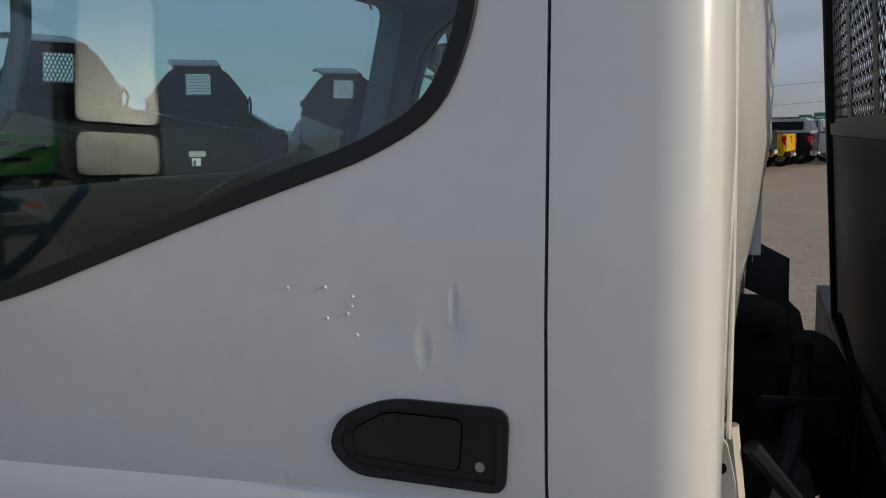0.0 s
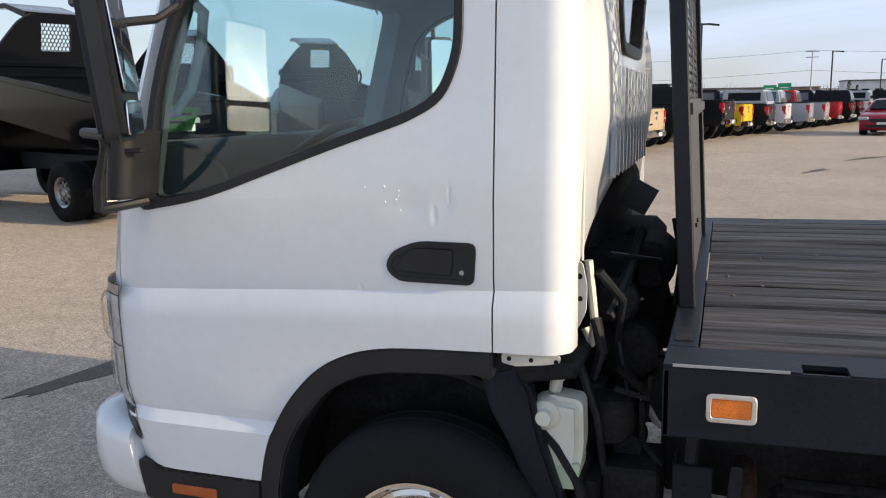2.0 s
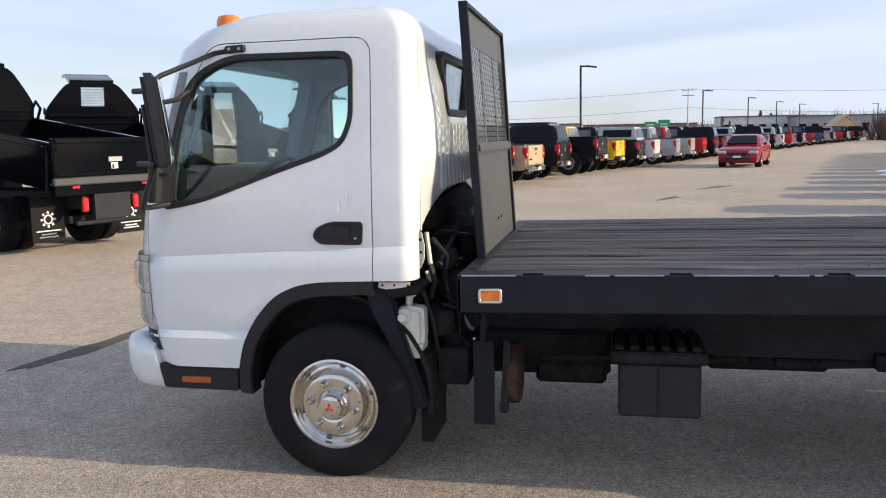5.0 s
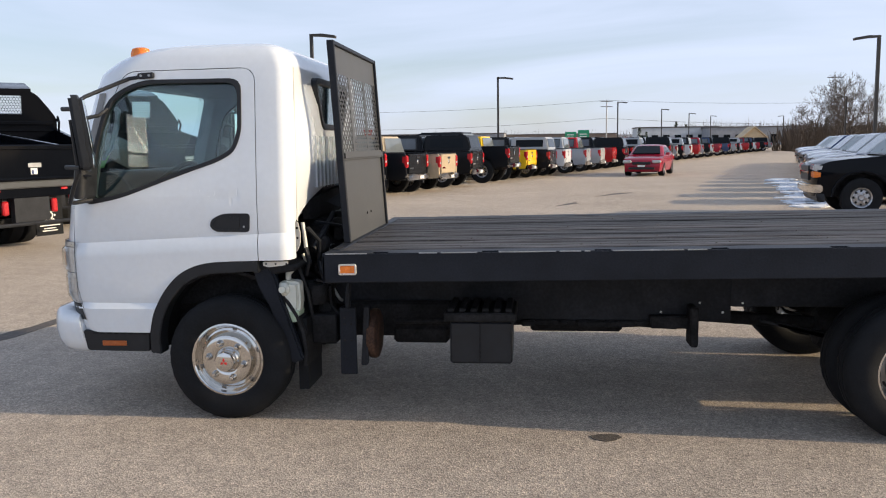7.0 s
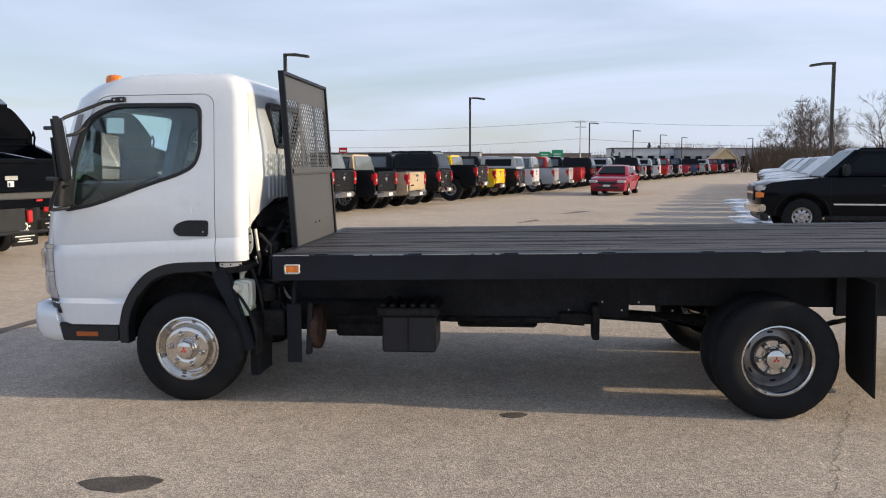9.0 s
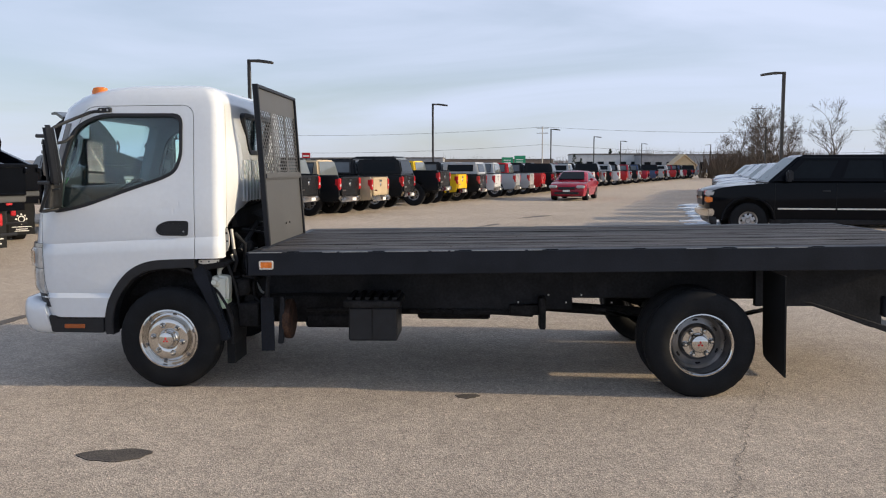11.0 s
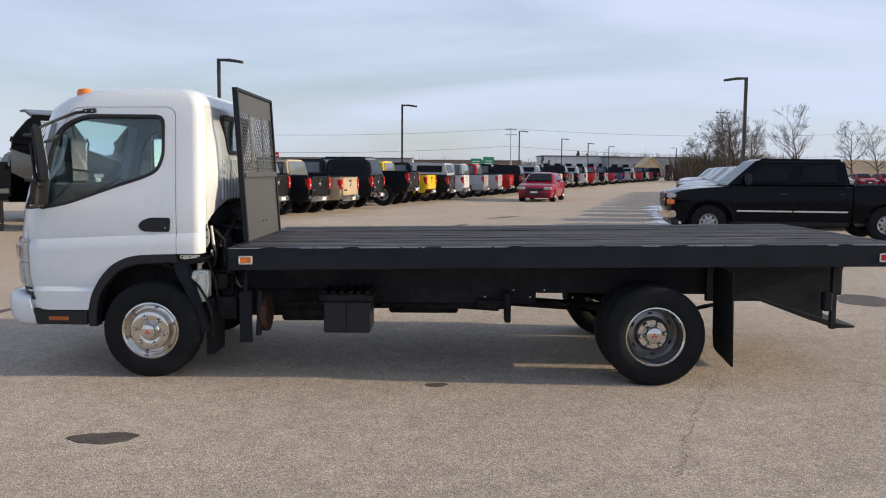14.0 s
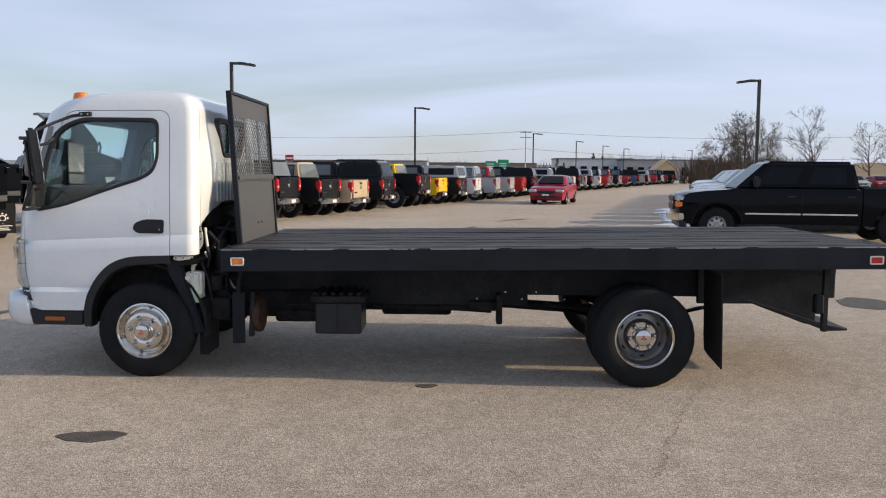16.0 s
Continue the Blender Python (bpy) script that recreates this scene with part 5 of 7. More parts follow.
prism(bm, rounded([(0.318, 0.735), (0.325, 0.80), (0.355, 0.835), (0.448, 0.825), (0.452, 0.70), (0.435, 0.585), (0.375, 0.582), (0.322, 0.705)], 0.022), "y", 0.268, 0.385)
bottle = part("washer_bottle", bm, BOTTLE, truck, "milky plastic fluid bottle", bevel=0.022, segments=3)
bm = bmesh.new()
lathe(bm, [(0.0, -0.052), (0.026, -0.050), (0.040, -0.038), (0.046, -0.012), (0.046, 0.03), (0.0, 0.03)], (0.352, 0.300, 0.785), "y", 22)
part("bulge", bm, BOTTLE, bottle)
bm = bmesh.new()
prism(bm, rounded([(0.352, 0.645), (0.447, 0.655), (0.438, 0.584), (0.376, 0.581)], 0.014), "y", 0.2665, 0.3865)
part("fluid_level", bm, FLUID, bottle, "greenish fluid showing through", bevel=0.012)
bm = bmesh.new()
tube(bm, [(0.37, 0.32, 0.84), (0.375, 0.31, 0.875), (0.40, 0.30, 0.90)], 0.018, 10)
part("filler_neck", bm, BOTTLE, bottle)
bm = bmesh.new()
lathe(bm, [(0.0, -0.012), (0.020, -0.012), (0.024, 0.0)], (0.352, 0.248, 0.785), "y", 16)
part("cap", bm, BOTTLE, bottle)
bottle.location.x = -0.022
# rear mudflaps, tail
for flip in (False, True):
    bm = bmesh.new()
    prism(bm, [(-0.04, 0.88), (0.42, 0.88), (0.42, 0.34), (0.40, 0.235), (0.33, 0.21), (-0.045, 0.168)], "x", 4.425, 4.437)
    part("rear_mudflap", mirrored(bm) if flip else bm, RUBBER, truck, "hanging black rubber mudflap",
         warp=lambda c: Vector((c.x + 0.02 * (0.88 - c.z), c.y, c.z)))
    bm = bmesh.new()
    prism(bm, [(4.44, 0.86), (5.40, 0.88), (5.40, 0.40), (5.32, 0.405), (4.88, 0.568), (4.44, 0.565)], "y", 0.62, 0.68)
    part("tail_gusset", mirrored(bm) if flip else bm, FRAME, truck)
    bm = boxes((5.375, 5.41, 0.40, 0.455, 0.38, 0.90))
    part("tail_post", mirrored(bm) if flip else bm, FRAME, truck)
    bm = boxes((5.30, 5.37, 0.375, 0.45, 0.525, 0.68))
    part("tail_lamp", mirrored(bm) if flip else bm, DECKSTEEL, truck, "dark tail lamp box", bevel=0.012)
bm = bmesh.new()
prism(bm, [(4.80, 0.60), (4.86, 0.60), (5.52, 0.392), (5.67, 0.372), (5.67, 0.352), (5.50, 0.346)], "y", 0.612, FAR - 0.612)
part("underride_guard", bm, FRAME, truck, "black steel underride guard", bevel=0.006)

# ---- parked vehicles ----
def paint(name, color, rough=0.22):
    return mat(name, color, rough, spread=0.06, scale=3, coat=0.25 if max(color) > 0.02 else 0.0, bump=0.02, bump_scale=8, spec=0.3 if max(color) > 0.02 else 0.12)


PAINTS = {
    "black": paint("black_car_paint", (0.004, 0.005, 0.0075), 0.08), "white": paint("white_car_paint", (0.74, 0.75, 0.76)), "tan": paint("tan_car_paint", (0.50, 0.40, 0.27)),
    "grey": paint("dark_grey_car_paint", (0.085, 0.09, 0.095)), "yellow": paint("yellow_car_paint", (0.80, 0.52, 0.02)), "silver": paint("silver_car_paint", (0.40, 0.42, 0.44)),
    "red": paint("red_car_paint", (0.42, 0.012, 0.016)), "maroon": paint("maroon_car_paint", (0.30, 0.010, 0.030)), "charcoal": paint("charcoal_car_paint", (0.012, 0.0135, 0.016)), "blue": paint("blue_car_paint", (0.04, 0.07, 0.16)),
}


def small_tyre():
    bm = bmesh.new()
    lathe(bm, [(0.21, -0.115), (0.26, -0.138), (0.37, -0.135), (0.405, -0.11), (0.41, 0.0), (0.405, 0.11), (0.37, 0.135), (0.26, 0.138), (0.21, 0.115), (0.21, -0.115)], (0, 0, 0), "y", 28)
    finish(bm)
    return to_mesh("tyre", bm, RUBBER, 40)


def small_rim():
    bm = bmesh.new()
    lathe(bm, [(0.0, 0.10), (0.05, 0.105), (0.065, 0.08), (0.165, 0.065), (0.188, 0.105), (0.212, 0.118), (0.216, 0.10)], (0, 0, 0), "y", 20)
    for k in range(6):
        a = math.pi * k / 3
        p = Vector((0.10 * math.cos(a), 0.075, 0.10 * math.sin(a)))
        lathe(bm, [(0.0, 0.028), (0.028, 0.024), (0.03, 0.0)], p, "y", 6)
    finish(bm)
    return to_mesh("rim", bm, STEEL, 30)


def small_slots():
    bm = bmesh.new()
    for k in range(8):
        a = math.pi * k / 4
        lathe(bm, [(0.0, 0.078), (0.026, 0.077), (0.026, 0.06)], (0.142 * math.cos(a), 0, 0.142 * math.sin(a)), "y", 8)
    finish(bm)
    return to_mesh("rim_slots", bm, GRIME, 30)


CAR_TYRE, CAR_RIM, CAR_SLOTS = small_tyre(), small_rim(), small_slots()


def car_wheel(parent, x, y, r=0.41, s=1.0):
    w = new("wheel")
    w.parent = parent
    k = r / 0.41
    w.matrix_basis = pose(x, y, r, 0, 0, 0 if y > 0 else 180) @ Matrix.Diagonal((k, 1, k, 1))
    for name, me in (("tyre", CAR_TYRE), ("rim", CAR_RIM), ("rim_slots", CAR_SLOTS)):
        o = new(name, me)
        o.parent = w
    return w


def arch_line(x0, r, z0, n=7):
    """A wheel arch on a sill line, from back to front."""
    return [(x0 - r * math.cos(math.pi * k / (n - 1)), z0 + r * 0.92 * math.sin(math.pi * k / (n - 1))) for k in range(n)]


def loft_cab(bm, base, top, z0, z1, wb, wt):
    """A tapering greenhouse between two stretches."""
    lo = [bm.verts.new(p) for p in ((base[0], -wb, z0), (base[1], -wb, z0), (base[1], wb, z0), (base[0], wb, z0))]
    hi = [bm.verts.new(p) for p in ((top[0], -wt, z1), (top[1], -wt, z1), (top[1], wt, z1), (top[0], wt, z1))]
    bm.faces.new(lo)
    bm.faces.new(hi[::-1])
    for i in range(4):
        j = (i + 1) % 4
        bm.faces.new([lo[i], hi[i], hi[j], lo[j]])


def pane_on(bm, p00, p10, p11, p01, out):
    """A four-cornered pane, laid a little outside the faces it covers."""
    n = (Vector(p10) - Vector(p00)).cross(Vector(p01) - Vector(p00)).normalized() * out
    lo, hi = [bm.verts.new(Vector(p)) for p in (p00, p10, p11, p01)], [bm.verts.new(Vector(p) + n) for p in (p00, p10, p11, p01)]
    bm.faces.new(lo)
    bm.faces.new(hi)
    for i in range(4):
        j = (i + 1) % 4
        bm.faces.new([lo[i], hi[i], hi[j], lo[j]])


def pickup(color, label, m, lift=0.0, crew=True, topper="", frost=False, group="pickups in the lot", chrome=True, tail=-3.30, pane=None):
    """A full-size pickup, nose along +x."""
    t = thing("pickup", label, "pickup", m, group)
    pane = pane or ROWGLASS
    body_m, zb = PAINTS[color], 0.44 + lift
    R = 0.415 + lift * 0.4
    back = -1.45 if crew else -0.45
    rx = tail + 1.12

    def swell(c):
        """Bowed flanks, a crowned hood and a nose that narrows in plan."""
        z = c.z - lift
        k = 1.0 - 0.035 * ((z - 0.92) / 0.42) ** 2 - 0.075 * (max(0.0, c.x - 1.75) / 0.95) ** 2 - 0.02 * (max(0.0, tail + 0.6 - c.x) / 0.6) ** 2
        lower = 0.035 * (c.y / 0.98) ** 2 * max(0.0, c.x - 1.2) if z > 1.05 else 0.0
        back_off = 0.10 * (c.y / 0.98) ** 4 * max(0.0, (c.x - 2.28) / 0.4)
        return Vector((c.x - back_off, c.y * k, c.z - lower))
    # cab and nose
    low = [(back, zb), (back, 1.28 + lift)]
    nose = [(1.32, 1.285 + lift), (2.0, 1.255 + lift), (2.42, 1.215 + lift), (2.64, 1.15 + lift), (2.71, 1.06 + lift), (2.71, zb + 0.12)]
    arch = arch_line(1.75, 0.54, zb)[::-1]
    bm = bmesh.new()
    prism(bm, low + nose + [(2.66, zb)] + arch, "y", -0.98, 0.98)
    sliced(bm, (1.6, 2.2, 2.53), (-0.85, -0.5, 0, 0.5, 0.85), (0.70 + lift, 0.86 + lift, 1.0 + lift, 1.16 + lift, 1.27 + lift))
    body = part("body", bm, body_m, t, bevel=0.03, segments=2, warp=swell)
    for s in (-1, 1):
        bm = bmesh.new()
        for r0, r1 in ((0.54, 0.60),):
            lo_a, hi_a = arch_line(1.75, r0, zb, 11), arch_line(1.75, r1, zb, 11)
            prism(bm, lo_a + hi_a[::-1], "y", s * 0.96 - 0.045, s * 0.96 + 0.045)
        part("arch_flare", bm, body_m, body, bevel=0.015)
        bm = boxes((1.22, 2.28, s * 0.62 - 0.02, s * 0.62 + 0.02, zb - 0.02, 1.12 + lift))
        part("wheel_well", bm, GRIME, body)
    # bed
    for s in (-1, 1):
        bm = bmesh.new()
        wall = [(back - 0.025, zb), (back - 0.025, 1.315 + lift), (tail + 0.040, 1.305 + lift), (tail + 0.0, 1.25 + lift), (tail + 0.0, zb + 0.05)]
        prism(bm, wall + arch_line(rx, 0.52, zb), "y", s * 0.90, s * 0.985)
        sliced(bm, (), (), (0.70 + lift, 0.86 + lift, 1.0 + lift, 1.16 + lift))
        side = part("bed_side", bm, body_m, t, bevel=0.025, segments=2, warp=swell)
        bm = boxes((rx - 0.5, rx + 0.5, s * 0.60 - 0.02, s * 0.60 + 0.02, zb - 0.02, 1.1 + lift))
        part("wheel_well", bm, GRIME, side)
        bm = boxes((tail + 0.04, back - 0.03, s * 0.93 - 0.05, s * 0.93 + 0.05, 1.308 + lift, 1.328 + lift))
        part("bed_rail_cap", bm, BLACK, side, bevel=0.008)
    bm = boxes((tail + 0.040, back - 0.02, -0.9, 0.9, zb + 0.15, zb + 0.25))
    part("bed_floor", bm, GRIME, t)
    bm = boxes((tail - 0.030, tail + 0.040, -0.76, 0.76, zb + 0.20, 1.285 + lift))
    gate = part("tailgate", bm, body_m, t, bevel=0.025, segments=2)
    bm = boxes((tail - 0.040, tail - 0.028, -0.70, 0.70, 1.20 + lift, 1.262 + lift))
    part("gate_lip", bm, body_m, gate, bevel=0.008)
    bm = boxes((tail - 0.050, tail - 0.028, -0.12, 0.12, 1.13 + lift, 1.20 + lift))
    part("gate_handle", bm, BLACK, gate, bevel=0.01)
    bm = bmesh.new()
    lathe(bm, [(0.0, -0.012), (0.06, -0.010), (0.075, 0.0)], (tail - 0.030, 0, 1.02 + lift), "x", 12)
    part("gate_badge", bm, CHROME, gate)
    bm = boxes((tail - 0.036, tail - 0.028, 0.38, 0.66, 0.80 + lift, 0.85 + lift))
    part("gate_lettering", bm, CHROME, gate, smooth=0)
    for s in (-1, 1):
        bm = boxes((tail - 0.035, tail + 0.14, s * 0.865 - 0.10, s * 0.865 + 0.10, 0.84 + lift, 1.24 + lift))
        lamp = part("tail_lamp", bm, RED, t, "red tail lamp", bevel=0.03, segments=2)
        bm = boxes((tail - 0.040, tail - 0.03, s * 0.86 - 0.06, s * 0.86 + 0.06, 0.96 + lift, 1.03 + lift))
        part("reverse_lens", bm, LENS, lamp, "clear reversing lens", bevel=0.01)
        bm = boxes((2.40, 2.705, s * 0.71 - 0.205, s * 0.71 + 0.205, 0.975 + lift, 1.115 + lift))
        head_l = part("head_lamp", bm, LENS, t, "clear head lamp", bevel=0.03, segments=2)
        bm = boxes((2.40, 2.690, s * 0.755 - 0.160, s * 0.755 + 0.160, 0.835 + lift, 0.965 + lift))
        part("turn_lamp", bm, AMBER, head_l, "amber turn lamp", bevel=0.02)
        bm = boxes((0.84, 0.98, s * 1.10 - 0.10, s * 1.10 + 0.10, 1.32 + lift, 1.58 + lift))
        mir = part("door_mirror", bm, BLACK, t, bevel=0.035, segments=2)
        bm = boxes((0.87, 0.95, s * 0.98 - 0.06, s * 0.98 + 0.06, 1.32 + lift, 1.38 + lift))
        part("mirror_stalk", bm, BLACK, mir)
        for x0, x1 in (((-0.12, 1.12), (-1.36, -0.16)) if crew else ((-0.36, 1.12),)):
            bm = boxes((x0, x1, s * 0.982 - 0.006, s * 0.982 + 0.006, 0.685 + lift, 0.72 + lift))
            part("side_moulding", bm, TRIM, body, "bright side moulding", bevel=0.003)
        for x in ((0.0, 0.17), (-1.30, -1.13)) if crew else ((-0.30, -0.13),):
            bm = boxes((*x, s * 0.965 - 0.015, s * 0.965 + 0.018, 1.09 + lift, 1.13 + lift))
            part("door_handle", bm, BLACK, body, bevel=0.008)
        for x in (1.18, -0.14, -1.40) if crew else (1.18, -0.40):
            for z0, z1, y in ((0.60, 0.80, 0.972), (0.80, 1.06, 0.977), (1.06, 1.20, 0.972), (1.20, 1.275, 0.956)):
                bm = boxes((x - 0.004, x + 0.004, s * y - 0.004, s * y + 0.004, z0 + lift, z1 + lift))
                part("door_gap", bm, GRIME, body, smooth=0)
        bm = boxes((back + 0.05, 1.28, s * 0.93 - 0.05, s * 0.93 + 0.05, zb - 0.09, zb + 0.02))
        part("rocker_panel", bm, GRIME, body, bevel=0.02)
        bm = boxes((1.24, 1.40, s * 0.972 - 0.004, s * 0.972 + 0.004, 0.985 + lift, 1.01 + lift))
        part("fender_badge", bm, CHROME, body, smooth=0)
    bm = boxes((tail - 0.170, tail - 0.02, -0.94, 0.94, zb + 0.0, zb + 0.20))
    sliced(bm, (), (-0.6, -0.25, 0.25, 0.6), ())
    rear_b = part("rear_bumper", bm, CHROME if chrome else BLACK, t, "chrome rear bumper", bevel=0.035, segments=2,
                  warp=lambda c: Vector((c.x + 0.08 * max(0, abs(c.y) - 0.6) / 0.34, c.y, c.z - (0.035 if abs(c.y) < 0.3 and c.z > zb + 0.1 else 0))))
    bm = boxes((tail - 0.178, tail - 0.165, -0.16, 0.16, zb + 0.03, zb + 0.13))
    part("plate", bm, WHITEBAR, rear_b)
    bm = boxes((tail - 0.22, tail - 0.1, -0.06, 0.06, zb - 0.10, zb - 0.01))
    part("hitch", bm, GRIME, rear_b)
    bm = boxes((2.64, 2.80, -0.95, 0.95, zb + 0.08, zb + 0.25))
    sliced(bm, (), (-0.8, -0.5, 0, 0.5, 0.8), ())
    part("front_bumper", bm, CHROME if chrome else BLACK, t, "chrome front bumper", bevel=0.03, segments=2,
         warp=lambda c: Vector((c.x - 0.16 * (c.y / 0.95) ** 4, c.y, c.z)))
    bm = boxes((2.58, 2.75, -0.90, 0.90, zb - 0.12, zb + 0.09))
    part("valance", bm, BLACK, t, bevel=0.04, warp=lambda c: Vector((c.x - 0.16 * (c.y / 0.9) ** 4 - 0.3 * max(0, zb - c.z), c.y, c.z)))
    bm = boxes((2.62, 2.73, -0.50, 0.50, 0.76 + lift, 1.09 + lift))
    grille = part("grille", bm, BLACK, t, bevel=0.02)
    bm = boxes((2.725, 2.745, -0.52, 0.52, 0.91 + lift, 0.965 + lift))
    part("grille_bar", bm, CHROME, grille)
    # greenhouse
    z0, z1 = 1.26 + lift, 1.93 + lift
    base, top, wb, wt = (back + 0.02, 1.38), (back + 0.16, 0.62), 0.94, 0.76
    bm = bmesh.new()
    loft_cab(bm, base, top, z0, z1, wb, wt)
    house = part("greenhouse", bm, body_m, t, bevel=0.07, segments=3)

    def on_side(x_lo, x_hi, a, b, s):
        w0, w1 = lerp(wb, wt, a), lerp(wb, wt, b)
        return ((x_lo[0], s * w0, lerp(z0, z1, a)), (x_hi[0], s * w0, lerp(z0, z1, a)), (x_hi[1], s * w1, lerp(z0, z1, b)), (x_lo[1], s * w1, lerp(z0, z1, b)))

    def xs(u, f):
        return lerp(lerp(base[0], top[0], f), lerp(base[1], top[1], f), u)
    for s in (-1, 1):
        for u0, u1 in (((0.08, 0.45), (0.52, 0.90)) if crew else ((0.16, 0.88),)):
            bm = bmesh.new()
            pane_on(bm, *on_side((xs(u0, 0.18), xs(u0, 0.82)), (xs(u1, 0.18), xs(u1, 0.82)), 0.18, 0.82, s), 0.006 * -s)
            part("side_glass", bm, pane, house, smooth=0)
            bm = bmesh.new()
            lo, hi = on_side((xs(u0, 0.16), xs(u0, 0.84)), (xs(u1, 0.16), xs(u1, 0.84)), 0.15, 0.85, s), on_side((xs(u0 + 0.02, 0.2), xs(u0 + 0.02, 0.80)), (xs(u1 - 0.02, 0.2), xs(u1 - 0.02, 0.80)), 0.20, 0.80, s)
            off = Vector((0, 0.010 * s, 0.003))
            for i in range(4):
                j = (i + 1) % 4
                bm.faces.new([bm.verts.new(Vector(v) + off) for v in (lo[i], lo[j], hi[j], hi[i])])
            bmesh.ops.remove_doubles(bm, verts=bm.verts, dist=1e-5)
            bmesh.ops.solidify(bm, geom=bm.faces[:], thickness=0.012)
            part("window_surround", bm, body_m if color == "black" else BLACK, house, smooth=0)
    for x_pick, name in ((0, "rear_glass"), (1, "windscreen")):
        bm = bmesh.new()
        sgn = -1 if x_pick == 0 else 1
        x_a, x_b = lerp(base[x_pick], top[x_pick], 0.10), lerp(base[x_pick], top[x_pick], 0.90)
        wa, wbb = lerp(wb, wt, 0.1) - 0.08, lerp(wb, wt, 0.9) - 0.08
        pane_on(bm, (x_a, -wa, lerp(z0, z1, 0.1)), (x_a, wa, lerp(z0, z1, 0.1)), (x_b, wbb, lerp(z0, z1, 0.9)), (x_b, -wbb, lerp(z0, z1, 0.9)), 0.006 * sgn)
        part(name, bm, FROSTED if (frost and x_pick) else (PANECLEAR if x_pick else pane), house, "frosted windscreen" if (frost and x_pick) else "", smooth=0)
    if topper:
        bm = bmesh.new()
        loft_cab(bm, (tail + 0.02, back - 0.02), (tail + 0.18, back), 1.30 + lift, 1.90 + lift, 0.93, 0.80)
        cap = part("bed_topper", bm, PAINTS[topper], t, "hard bed topper", bevel=0.05, segments=2)
        bm = bmesh.new()
        pane_on(bm, (tail + 0.035, -0.75, 1.42 + lift), (tail + 0.035, 0.75, 1.42 + lift), (tail + 0.145, 0.66, 1.82 + lift), (tail + 0.145, -0.66, 1.82 + lift), -0.008)
        part("topper_glass", bm, CARGLASS, cap, smooth=0)
        for s in (-1, 1):
            bm = bmesh.new()
            pane_on(bm, (tail + 0.3, s * 0.905, 1.45 + lift), (back - 0.25, s * 0.905, 1.45 + lift), (back - 0.25, s * 0.82, 1.78 + lift), (tail + 0.3, s * 0.82, 1.78 + lift), -0.008 * s)
            part("topper_window", bm, CARGLASS, cap, smooth=0)
    bm = boxes((tail + 0.4, 2.5, -0.5, 0.5, 0.42 + lift * 0.6, 0.62 + lift))
    part("underbody", bm, GRIME, t)
    for x in (rx, 1.75):
        for s in (-1, 1):
            car_wheel(t, x, s * 0.84, R)
    return t


